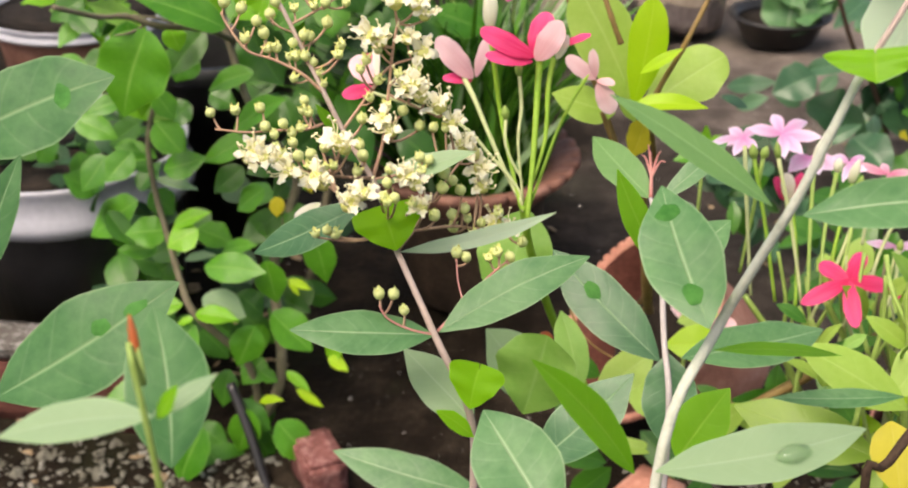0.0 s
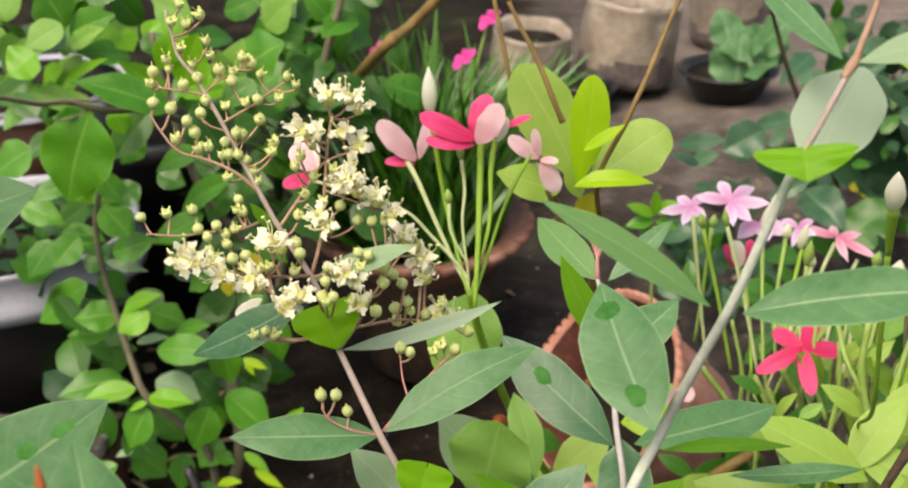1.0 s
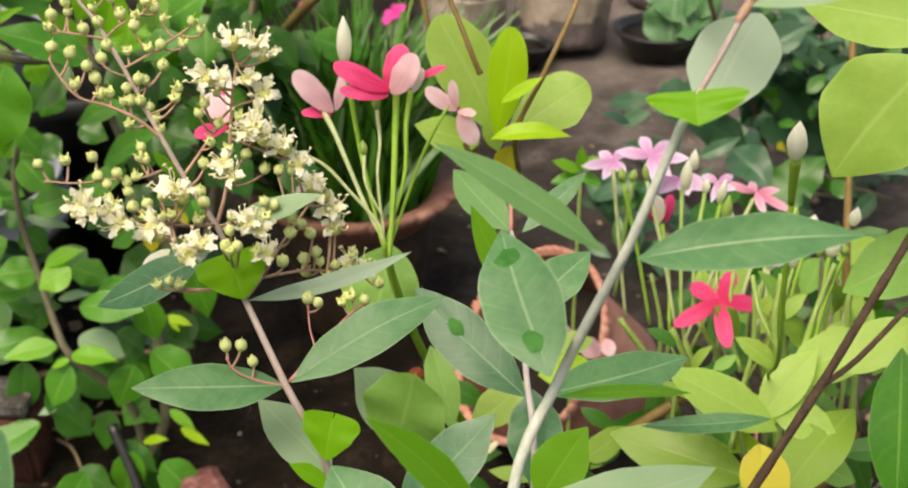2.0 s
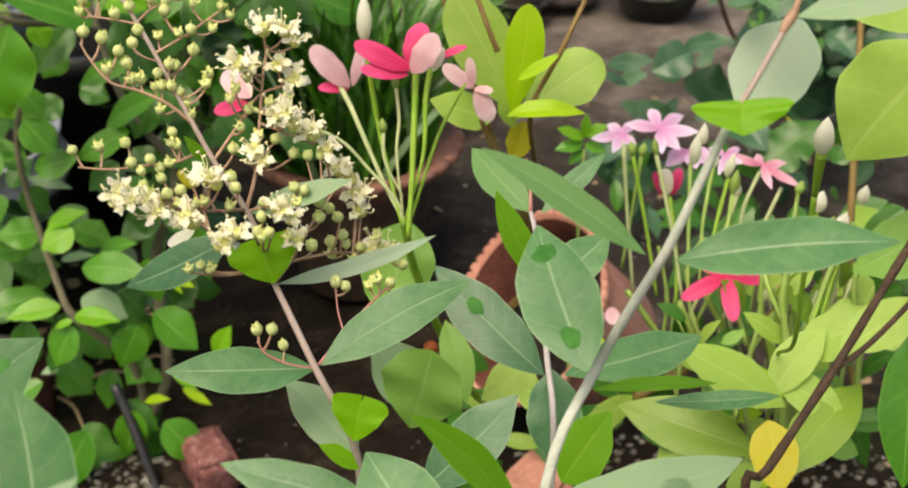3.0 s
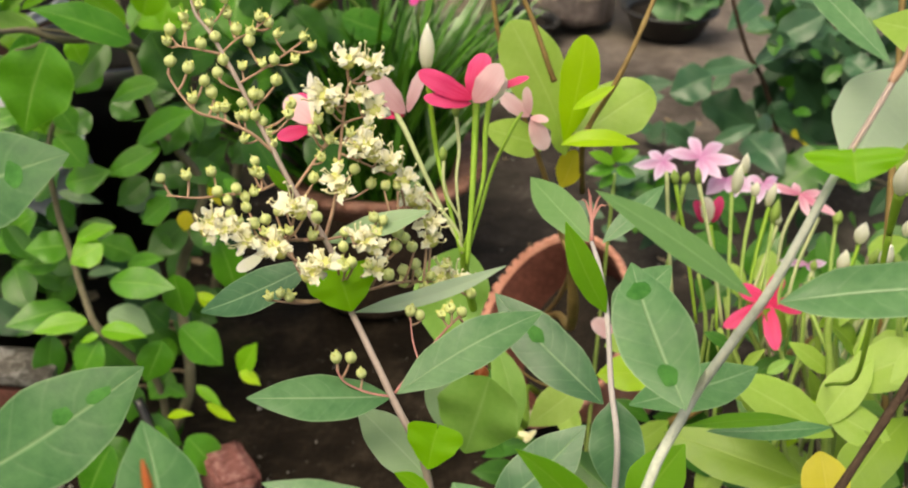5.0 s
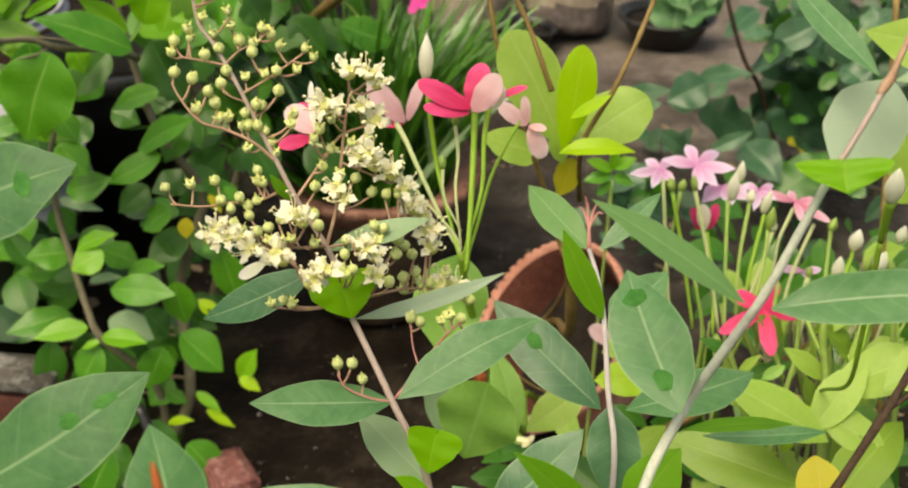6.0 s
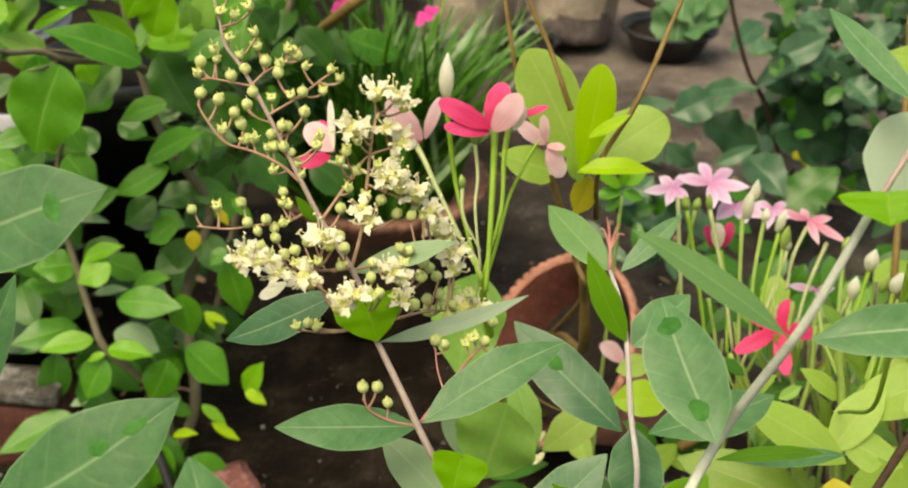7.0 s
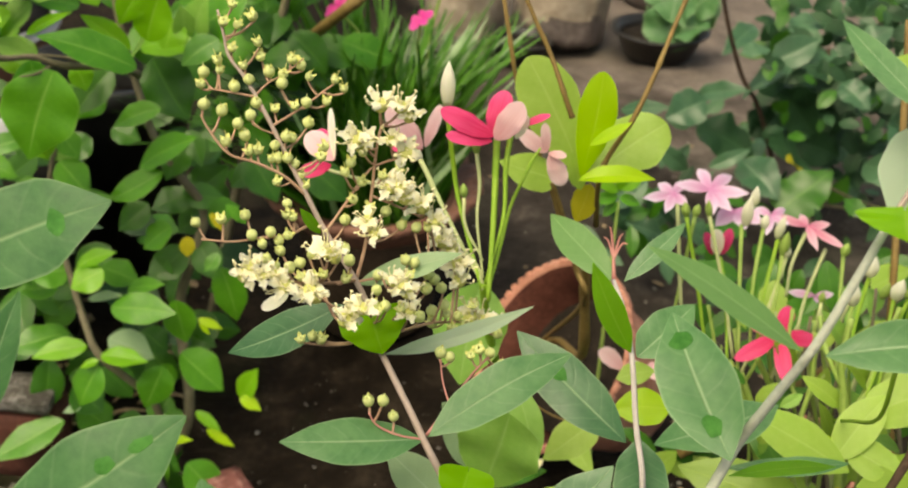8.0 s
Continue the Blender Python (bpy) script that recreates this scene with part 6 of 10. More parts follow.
blade(rangoon, "petal", "oblong", "blush", (0.0948, 0.4827, 0.3174), (0.0892, 0.4924, 0.3175), (-0.56, -0.34, 0.76), 0.0050, 0.128472, 0.0210899, 0.05)
blade(rangoon, "petal", "oblong", "blush", (0.0948, 0.4827, 0.3174), (0.0999, 0.4709, 0.3178), (-0.58, -0.22, 0.79), 0.0049, 0.185484, 0.0269951, 0.05)
blade(rangoon, "petal", "oblong", "blush", (0.1457, 0.4949, 0.3012), (0.1384, 0.5005, 0.3024), (-0.39, -0.66, 0.65), 0.0040, 0.199572, 0.230326, 0.05)
blade(rangoon, "petal", "oblong", "blush", (0.1457, 0.4949, 0.3012), (0.1544, 0.5009, 0.3033), (0.19, -0.56, 0.8), 0.0040, 0.103602, 0.214192, 0.05)
blade(rangoon, "petal", "oblong", "blush", (0.1457, 0.4949, 0.3012), (0.1522, 0.4856, 0.3018), (-0.63, -0.39, 0.67), 0.0040, 0.184908, 0.00435207, 0.05)
blade(rangoon, "petal", "oblong", "blush", (0.1457, 0.4949, 0.3012), (0.1405, 0.4815, 0.2988), (0.03, -0.19, 0.98), 0.0039, 0.192856, 0.121635, 0.05)
blade(rangoon, "petal", "oblong", "blush", (0.1271, 0.4914, 0.3054), (0.1368, 0.4791, 0.3050), (-0.55, -0.46, 0.69), 0.0079, 0.206275, 0.0941572, 0.05)
blade(rangoon, "petal", "oblong", "blush", (0.1271, 0.4914, 0.3054), (0.1169, 0.4789, 0.3045), (0.33, -0.33, 0.89), 0.0079, 0.27825, 0.18141, 0.05)
blade(rangoon, "petal", "oblong", "blush", (0.1271, 0.4914, 0.3054), (0.1279, 0.4743, 0.3051), (-0.36, -0.03, 0.93), 0.0078, 0.16226, 0.0769027, 0.05)
blade(rangoon, "petal", "oblong", "coral", (0.1636, 0.4945, 0.2962), (0.148, 0.4976, 0.3015), (0.02, -0.84, 0.54), 0.0042, 0.105993, 0.206604, 0.05)
blade(rangoon, "petal", "oblong", "coral", (0.1636, 0.4945, 0.2962), (0.1641, 0.5082, 0.296), (-0.34, 0.03, 0.94), 0.0042, 0.127929, 0.0289217, 0.05)
blade(rangoon, "petal", "oblong", "coral", (0.1636, 0.4945, 0.2962), (0.1751, 0.4953, 0.2977), (-0.03, -0.76, 0.65), 0.0042, 0.243101, 0.0219087, 0.05)
blade(rangoon, "petal", "oblong", "coral", (0.1636, 0.4945, 0.2962), (0.1649, 0.4792, 0.2936), (-0.38, -0.19, 0.9), 0.0041, 0.128219, 0.204859, 0.05)
blade(rangoon, "petal", "oblong", "coral", (0.1636, 0.4945, 0.2962), (0.1784, 0.479, 0.2933), (-0.47, -0.57, 0.68), 0.0042, 0.0704962, 0.0324534, 0.05)
blade(rangoon, "petal", "oblong", "blush", (0.1696, 0.4808, 0.2662), (0.1556, 0.4817, 0.2677), (0.02, -0.77, 0.64), 0.0041, 0.0710812, 0.0612124, 0.05)
blade(rangoon, "petal", "oblong", "blush", (0.1696, 0.4808, 0.2662), (0.1786, 0.4815, 0.2674), (-0.04, -0.72, 0.69), 0.0040, 0.194246, 0.107163, 0.05)
blade(rangoon, "petal", "oblong", "blush", (0.1696, 0.4808, 0.2662), (0.1678, 0.4703, 0.2687), (-0.25, 0.26, 0.93), 0.0040, 0.0653606, 0.0613466, 0.05)
blade(rangoon, "petal", "petal", "red", (0.1138, 0.469, 0.2936), (0.1083, 0.4649, 0.3064), (0.25, -0.95, -0.2), 0.0048, 0.15, 0.08, 0.05)
blade(rangoon, "petal", "petal", "white", (0.1149, 0.4644, 0.2956), (0.1125, 0.4641, 0.309), (-0.09, -0.99, -0.04), 0.0063, 0.15, 0.08, 0.05)
blade(rangoon, "petal", "petal", "red", (0.118, 0.4691, 0.2937), (0.1192, 0.4659, 0.3083), (-0.38, -0.91, -0.17), 0.0053, 0.15, 0.08, 0.05)
blade(rangoon, "petal", "petal", "red", (0.1356, 0.4234, 0.2803), (0.125, 0.4353, 0.2828), (-0.42, -0.53, 0.74), 0.0072, 0.0620078, 0.175151, 0.05)
blade(rangoon, "petal", "petal", "red", (0.1356, 0.4234, 0.2803), (0.145, 0.4423, 0.2842), (0.09, -0.24, 0.97), 0.0072, 0.121505, 0.0499635, 0.05)
blade(rangoon, "petal", "petal", "red", (0.1356, 0.4234, 0.2803), (0.154, 0.4254, 0.2772), (0.19, -0.74, 0.64), 0.0072, 0.0746327, 0.0934407, 0.05)
blade(rangoon, "petal", "petal", "red", (0.1356, 0.4234, 0.2803), (0.1365, 0.4042, 0.2703), (-0.22, -0.46, 0.86), 0.0072, 0.128482, 0.105144, 0.05)
blade(rangoon, "petal", "petal", "red", (0.1356, 0.4234, 0.2803), (0.1163, 0.4127, 0.2764), (0.16, -0.59, 0.79), 0.0072, 0.189021, 0.188079, 0.05)
blade(rangoon, "petal", "oblong", "red", (0.1611, 0.4494, 0.2599), (0.1676, 0.4495, 0.2599), (0, -0.73, 0.68), 0.0058, 0.213525, 0.224022, 0.05)
blade(rangoon, "petal", "oblong", "red", (0.1611, 0.4494, 0.2599), (0.1663, 0.4511, 0.2629), (-0.17, -0.71, 0.69), 0.0058, 0.193682, 0.18993, 0.05)
stem(rangoon, "flower_tube", "palestalk", [(0.0994, 0.4392, 0.2614), (0.0958, 0.4501, 0.2926), (0.0927, 0.4607, 0.3231)], 0.00070, 0.00095, "")
stem(rangoon, "flower_tube", "freshstalk", [(0.1099, 0.4381, 0.2594), (0.104, 0.4492, 0.2889), (0.0971, 0.46, 0.3179)], 0.00070, 0.00096, "")
stem(rangoon, "flower_tube", "palestalk", [(0.1193, 0.4292, 0.2642), (0.1142, 0.4447, 0.2912), (0.1073, 0.4601, 0.3182)], 0.00069, 0.00096, "")
stem(rangoon, "flower_tube", "stalk", [(0.1218, 0.4299, 0.2654), (0.1225, 0.4476, 0.2883), (0.1238, 0.4655, 0.3116)], 0.00069, 0.00097, "")
stem(rangoon, "flower_tube", "freshstalk", [(0.1168, 0.4286, 0.263), (0.1178, 0.4462, 0.2788), (0.1162, 0.4642, 0.2951)], 0.00069, 0.00098, "")
stem(rangoon, "flower_tube", "stalk", [(0.0957, 0.4528, 0.265), (0.0986, 0.4566, 0.2919), (0.1009, 0.46, 0.318)], 0.00072, 0.00096, "")
stem(rangoon, "flower_tube", "stalk", [(0.1268, 0.4312, 0.2677), (0.1287, 0.4488, 0.2885), (0.1342, 0.4667, 0.3098)], 0.00069, 0.00098, "")
stem(rangoon, "flower_tube", "freshstalk", [(0.1294, 0.43, 0.2656), (0.1336, 0.4468, 0.285), (0.1409, 0.464, 0.305)], 0.00069, 0.00098, "")
stem(rangoon, "flower_tube", "stalk", [(0.1332, 0.4313, 0.2679), (0.1388, 0.4462, 0.2841), (0.1431, 0.4614, 0.3006)], 0.00069, 0.00098, "")
stem(rangoon, "flower_tube", "palestalk", [(0.1483, 0.46, 0.2779), (0.1526, 0.4736, 0.2868), (0.1611, 0.4876, 0.2961)], 0.00072, 0.00102, "")
stem(rangoon, "flower_tube", "palestalk", [(0.1233, 0.4261, 0.2587), (0.1351, 0.4431, 0.2786), (0.145, 0.4604, 0.2988)], 0.00069, 0.00098, "")
stem(rangoon, "flower_tube", "freshstalk", [(0.1529, 0.384, 0.2861), (0.1602, 0.4068, 0.2958), (0.1713, 0.4302, 0.3067)], 0.00062, 0.00092, "")
stem(rangoon, "flower_tube", "stalk", [(0.1507, 0.3829, 0.2841), (0.1559, 0.4034, 0.2898), (0.1648, 0.4244, 0.2965)], 0.00062, 0.00092, "")
stem(rangoon, "flower_tube", "freshstalk", [(0.1566, 0.3725, 0.2861), (0.1646, 0.3863, 0.3002), (0.1704, 0.4003, 0.3147)], 0.00061, 0.00087, "")
stem(rangoon, "flower_tube", "palestalk", [(0.1479, 0.4099, 0.2708), (0.1575, 0.4341, 0.273), (0.1643, 0.4588, 0.276)], 0.00066, 0.00099, "")
stem(rangoon, "flower_tube", "palestalk", [(0.146, 0.4314, 0.2682), (0.1569, 0.4594, 0.277), (0.1724, 0.4883, 0.2873)], 0.00069, 0.00103, "")
stem(rangoon, "flower_tube", "stalk", [(0.1514, 0.3934, 0.2824), (0.164, 0.435, 0.2847), (0.1775, 0.4782, 0.2899)], 0.00064, 0.00101, "")
stem(rangoon, "flower_tube", "freshstalk", [(0.161, 0.3748, 0.2902), (0.1674, 0.3875, 0.3023), (0.1762, 0.4003, 0.3148)], 0.00061, 0.00087, "")
tall_bud(rangoon, (0.0971, 0.46, 0.3179), (-0.2, 0, 1), 0.0069, 0.00195, "stalk")
tall_bud(rangoon, (0.1009, 0.46, 0.318), (0.19, 0, 1), 0.0059, 0.00184, "stalk")
tall_bud(rangoon, (0.1342, 0.4667, 0.3098), (0.08, 0, 1), 0.0066, 0.00205, "white")
tall_bud(rangoon, (0.145, 0.4604, 0.2988), (-0.15, 0, 1), 0.0062, 0.00204, "white")
tall_bud(rangoon, (0.1643, 0.4588, 0.276), (0.04, 0, 1), 0.0058, 0.00162, "stalk")
tall_bud(rangoon, (0.1775, 0.4782, 0.2899), (0.17, 0, 1), 0.0071, 0.00214, "stalk")
tall_bud(rangoon, (0.1762, 0.4003, 0.3148), (-0.2, 0, 1), 0.0050, 0.00178, "stalk")
tall_bud(rangoon, (0.1073, 0.4601, 0.3182), (-0.18, 0, 1), 0.0081, 0.00155, "stalk")
stem(rangoon, "cane", "stalk", [(0.1283, 0.4428, 0.2073), (0.1133, 0.4372, 0.2378), (0.0968, 0.4392, 0.2613)], 0.00179, 0.00130, "")
stem(rangoon, "cane", "stalk", [(0.1398, 0.4296, 0.2045), (0.1296, 0.4254, 0.2374), (0.118, 0.4286, 0.263)], 0.00175, 0.00128, "")
stem(rangoon, "cane", "stalk", [(0.1427, 0.427, 0.1999), (0.1336, 0.4229, 0.2329), (0.1233, 0.4261, 0.2587)], 0.00175, 0.00128, "")
stem(rangoon, "cane", "stalk", [(0.1502, 0.4378, 0.2188), (0.1404, 0.43, 0.2456), (0.1294, 0.43, 0.2656)], 0.00175, 0.00128, "")
stem(rangoon, "cane", "stalk", [(0.1596, 0.3784, 0.2157), (0.1566, 0.3777, 0.2549), (0.1529, 0.384, 0.2861)], 0.00160, 0.00115, "")
stem(rangoon, "cane", "stalk", [(0.1635, 0.3732, 0.2268), (0.1602, 0.3693, 0.2603), (0.1566, 0.3725, 0.2861)], 0.00156, 0.00113, "")
tall_bud(rangoon, (0.1283, 0.4671, 0.3205), (-0.02, -0.1, 1), 0.0101, 0.00206, "white")
tall_bud(rangoon, (0.1403, 0.4645, 0.3059), (0.15, -0.1, 1), 0.0120, 0.00208, "white")
tall_bud(rangoon, (0.1431, 0.4606, 0.2992), (0.02, -0.1, 1), 0.0126, 0.00234, "stalk")
tall_bud(rangoon, (0.1713, 0.4306, 0.3073), (0.06, -0.1, 1), 0.0102, 0.00295, "white")
tall_bud(rangoon, (0.1643, 0.4244, 0.2964), (-0.03, -0.1, 1), 0.0113, 0.00270, "white")
tall_bud(rangoon, (0.1704, 0.4003, 0.3147), (0.19, -0.1, 1), 0.0095, 0.00277, "white")
tall_bud(rangoon, (0.1246, 0.4628, 0.313), (0.01, -0.1, 1), 0.0148, 0.00258, "white")
tall_bud(rangoon, (0.1793, 0.4061, 0.3249), (0.08, -0.1, 1), 0.0080, 0.00231, "white")
tall_bud(rangoon, (0.1694, 0.4088, 0.3095), (0.17, -0.1, 1), 0.0081, 0.00189, "stalk")
tall_bud(rangoon, (0.1093, 0.256, 0.4199), (-0.12, -0.36, 0.93), 0.0118, 0.00235, "white", "large creamy white bud")
stem(rangoon, "flower_tube", "freshstalk", [(0.1116, 0.262, 0.4047), (0.1104, 0.259, 0.4124), (0.1094, 0.256, 0.4196)], 0.00085, 0.0015, "")
stem(rangoon, "cane", "freshstalk", [(0.146, 0.372, 0.275), (0.130, 0.322, 0.313), (0.1195, 0.280, 0.3461), (0.1149, 0.268, 0.373), (0.1127, 0.264, 0.3925), (0.1116, 0.262, 0.4047)], 0.0006, 0.0008, "")
blade(rangoon, "leaf", "lance", "lime", (0.1392, 0.3327, 0.2815), (0.1009, 0.3437, 0.3005), (0.17, -0.66, 0.73), 0.0173, 0.2, 0.06, 0.05)
blade(rangoon, "leaf", "lance", "olive", (0.1351, 0.3396, 0.254), (0.0845, 0.3608, 0.2608), (-0.1, -0.52, 0.85), 0.0222, 0.2, 0.06, 0.05)
blade(rangoon, "leaf", "lance", "lime", (0.1379, 0.3422, 0.2878), (0.159, 0.3281, 0.2835), (-0.18, -0.52, 0.83), 0.0145, 0.2, 0.06, 0.05)
blade(rangoon, "leaf", "lance", "lime", (0.1452, 0.3506, 0.2921), (0.1771, 0.3501, 0.3106), (-0.45, -0.46, 0.77), 0.0205, 0.2, 0.06, 0.05)
blade(rangoon, "leaf", "lance", "waxy", (0.1321, 0.3186, 0.2971), (0.0889, 0.3183, 0.2969), (-0, -0.34, 0.94), 0.0079, 0.2, 0.06, 0.05)
blade(rangoon, "leaf", "ovate", "yellow", (0.1279, 0.3144, 0.29), (0.129, 0.2939, 0.275), (-0.24, -0.58, 0.78), 0.0159, 0.2, 0.06, 0.05)
blade(rangoon, "leaf", "ovate", "lime", (0.1709, 0.3405, 0.4145), (0.1471, 0.3413, 0.3746), (-0.54, -0.78, 0.31), 0.0369, 0.2, 0.06, 0.05)
blade(rangoon, "leaf", "ovate", "lime", (0.182, 0.3545, 0.419), (0.1414, 0.3887, 0.4193), (-0.5, -0.6, 0.63), 0.0222, 0.2, 0.06, 0.05)
blade(rangoon, "leaf", "ovate", "soft", (0.1912, 0.3493, 0.3473), (0.1592, 0.3501, 0.3282), (-0.43, -0.58, 0.7), 0.0232, 0.2, 0.06, 0.05)
blade(rangoon, "leaf", "lance", "round", (0.1619, 0.2987, 0.3385), (0.1597, 0.2748, 0.2952), (-0.32, -0.82, 0.47), 0.0177, 0.2, 0.06, 0.05)
blade(rangoon, "leaf", "lance", "lime", (0.1339, 0.3366, 0.2831), (0.1543, 0.3487, 0.3049), (-0.35, -0.64, 0.68), 0.0147, 0.2, 0.06, 0.05)
blade(rangoon, "leaf", "lance", "olive", (0.1669, 0.3388, 0.2869), (0.135, 0.3072, 0.2713), (-0.07, -0.39, 0.92), 0.0188, 0.2, 0.06, 0.05)
blade(rangoon, "leaf", "lance", "limebright", (0.1319, 0.3366, 0.2831), (0.1037, 0.3496, 0.2967), (0.07, -0.65, 0.76), 0.0132, 0.2, 0.06, 0.05)
blade(rangoon, "leaf", "lance", "lime", (0.1523, 0.3282, 0.3092), (0.1812, 0.3374, 0.3257), (-0.27, -0.56, 0.79), 0.0163, 0.2, 0.06, 0.05)
blade(rangoon, "leaf", "broad", "soft", (0.0137, 0.318, 0.3149), (0.0053, 0.3139, 0.284), (-0.25, -0.95, 0.19), 0.0291, 0.16, 0.08, 0.12)
blade(rangoon, "leaf", "ovate", "waxy_pale", (0.0097, 0.345, 0.2724), (-0.0081, 0.3424, 0.3004), (0.63, -0.7, 0.33), 0.0217, 0.15, 0.05, 0.06)
blade(rangoon, "leaf", "ovate", "soft", (0.0037, 0.3672, 0.3364), (-0.0026, 0.3447, 0.307), (-0.04, -0.79, 0.61), 0.0263, 0.2, 0.06, 0.12)
blade(rangoon, "leaf", "lance", "soft", (0.0174, 0.3556, 0.3016), (0.0251, 0.3322, 0.2816), (-0.03, -0.66, 0.75), 0.0117, 0.2, 0.06, 0.05)
blade(rangoon, "leaf", "ovate", "lime", (0.053, 0.3677, 0.277), (0.0309, 0.3593, 0.2621), (-0.22, -0.67, 0.71), 0.0152, 0.2, 0.06, 0.05)
blade(rangoon, "leaf", "ovate", "limebright", (0.08, 0.3694, 0.2801), (0.0574, 0.3691, 0.2795), (-0.01, -0.62, 0.79), 0.0150, 0.2, 0.06, 0.05)
blade(rangoon, "leaf", "lance", "lime", (0.0661, 0.4138, 0.2621), (0.0832, 0.4158, 0.2653), (-0.07, -0.63, 0.77), 0.0102, 0.2, 0.06, 0.05)
woody = thing("woody_branch", (0.16, 0.22, 0), "dark rough-barked bare branch leaning across the leaves", "branch")
stem(woody, "branch", "bark", [(0.16, 0.22, 0), (0.12, 0.25, 0.2), (0.1035, 0.2498, 0.3124), (0.1099, 0.2544, 0.3206), (0.1321, 0.277, 0.3408), (0.147, 0.2948, 0.3523), (0.1657, 0.3158, 0.3695), (0.1824, 0.3352, 0.384)], 0.00130, 0.00127, "", knots=13, sides=9)
stem(woody, "twig", "bark", [(0.1313, 0.2763, 0.3396), (0.1437, 0.2844, 0.3438), (0.1621, 0.297, 0.3562), (0.1709, 0.3012, 0.3637)], 0.00100, 0.00069, "")
stem(rangoon, "cane", "cane", [(0.2, 0.6, 0), (0.2194, 0.4708, 0.1531), (0.2105, 0.4741, 0.2214), (0.205, 0.4808, 0.2751), (0.2061, 0.4965, 0.3035), (0.2078, 0.5225, 0.3508), (0.2085, 0.5408, 0.384)], 0.00206, 0.00162, "")
creeper = thing("round_leaved_shrub", (-0.2, 0.66, 0), "leafy shrub with small round glossy green leaves on thin brown stems", "shrub")
stem(creeper, "stem", "oldstem", [(-0.2, 0.66, 0), (-0.2, 0.65, 0.06), (-0.2275, 0.6347, 0.1094), (-0.237, 0.6408, 0.1299), (-0.2456, 0.6514, 0.1583), (-0.2523, 0.6574, 0.1887), (-0.2519, 0.6578, 0.2293), (-0.2406, 0.6665, 0.2645)], 0.00302, 0.00159, "")
stem(creeper, "stem", "oldstem", [(-0.2, 0.66, 0), (-0.18, 0.66, 0.05), (-0.1895, 0.6964, 0.1093), (-0.1758, 0.6979, 0.1554), (-0.1684, 0.7022, 0.1846), (-0.1837, 0.6961, 0.2171), (-0.1959, 0.6973, 0.2409), (-0.2041, 0.702, 0.2707), (-0.2131, 0.7097, 0.306), (-0.2162, 0.7136, 0.3344)], 0.00416, 0.00200, "")
stem(creeper, "stem", "oldstem", [(-0.2043, 0.7064, 0.2784), (-0.2034, 0.6496, 0.3051), (-0.2205, 0.6212, 0.3158), (-0.2347, 0.6093, 0.3251), (-0.2447, 0.5945, 0.3294), (-0.2568, 0.5678, 0.343)], 0.00223, 0.00133, "", knots=5)
stem(creeper, "twig", "oldstem", [(-0.2138, 0.6403, 0.309), (-0.224, 0.6329, 0.3162), (-0.2369, 0.6242, 0.321)], 0.00100, 0.00065, "")
stem(creeper, "twig", "oldstem", [(-0.2253, 0.6173, 0.3191), (-0.233, 0.6096, 0.3156), (-0.2407, 0.6038, 0.3155)], 0.00096, 0.00063, "")
# piece of black plastic hose, listed among the shrub's stems
stem(creeper, "stem", "blackplastic", [(-0.2108, 0.6372, 0.0537), (-0.1983, 0.6236, 0.0302), (-0.1857, 0.6077, 0.0026), (-0.1772, 0.5964, -0.017)], 0.0036, 0.0036, "")
blade(creeper, "leaf", "broad", "round", (-0.1836, 0.627, 0.3137), (-0.2296, 0.6106, 0.3391), (0.55, -0.48, 0.68), 0.0237, 0.30, 0.11, 0.06)
blade(creeper, "leaf", "broad", "roundbright", (-0.2499, 0.6479, 0.3239), (-0.2209, 0.6359, 0.3415), (-0.5, -0.82, 0.27), 0.0067, 0.30, 0.11, 0.05)
blade(creeper, "leaf", "broad", "roundbright", (-0.1972, 0.6688, 0.3092), (-0.2194, 0.655, 0.334), (0.69, -0.68, 0.24), 0.0142, 0.20, 0.04, 0.05)
blade(creeper, "leaf", "broad", "soft", (-0.2442, 0.6479, 0.3073), (-0.2705, 0.6392, 0.3221), (0.49, -0.77, 0.42), 0.0139, 0.30, 0.05, 0.07)
blade(creeper, "leaf", "broad", "round", (-0.2246, 0.6113, 0.3168), (-0.242, 0.6012, 0.266), (0.03, -0.98, 0.19), 0.0432, 0.14, 0.06, 0.07)
blade(creeper, "leaf", "broad", "round", (-0.2439, 0.6322, 0.3143), (-0.2435, 0.6253, 0.277), (0.44, -0.88, 0.17), 0.0263, 0.20, 0.06, 0.05)
blade(creeper, "leaf", "broad", "roundbright", (-0.2353, 0.6218, 0.2797), (-0.2361, 0.6124, 0.2624), (0.09, -0.88, 0.47), 0.0116, 0.20, 0.12, 0.05)
blade(creeper, "leaf", "broad", "roundbright", (-0.2231, 0.6427, 0.3078), (-0.2166, 0.6376, 0.2947), (0.49, -0.71, 0.51), 0.0149, 0.20, 0.09, 0.07)
blade(creeper, "leaf", "broad", "rounddeep", (-0.2068, 0.6583, 0.3011), (-0.2272, 0.6423, 0.2767), (0, -0.83, 0.55), 0.0223, 0.25, 0.04, 0.03)
blade(creeper, "leaf", "broad", "roundbright", (-0.1925, 0.6897, 0.3071), (-0.1791, 0.6871, 0.341), (-0.06, -1, -0.05), 0.0248, 0.25, 0.02, 0.05)
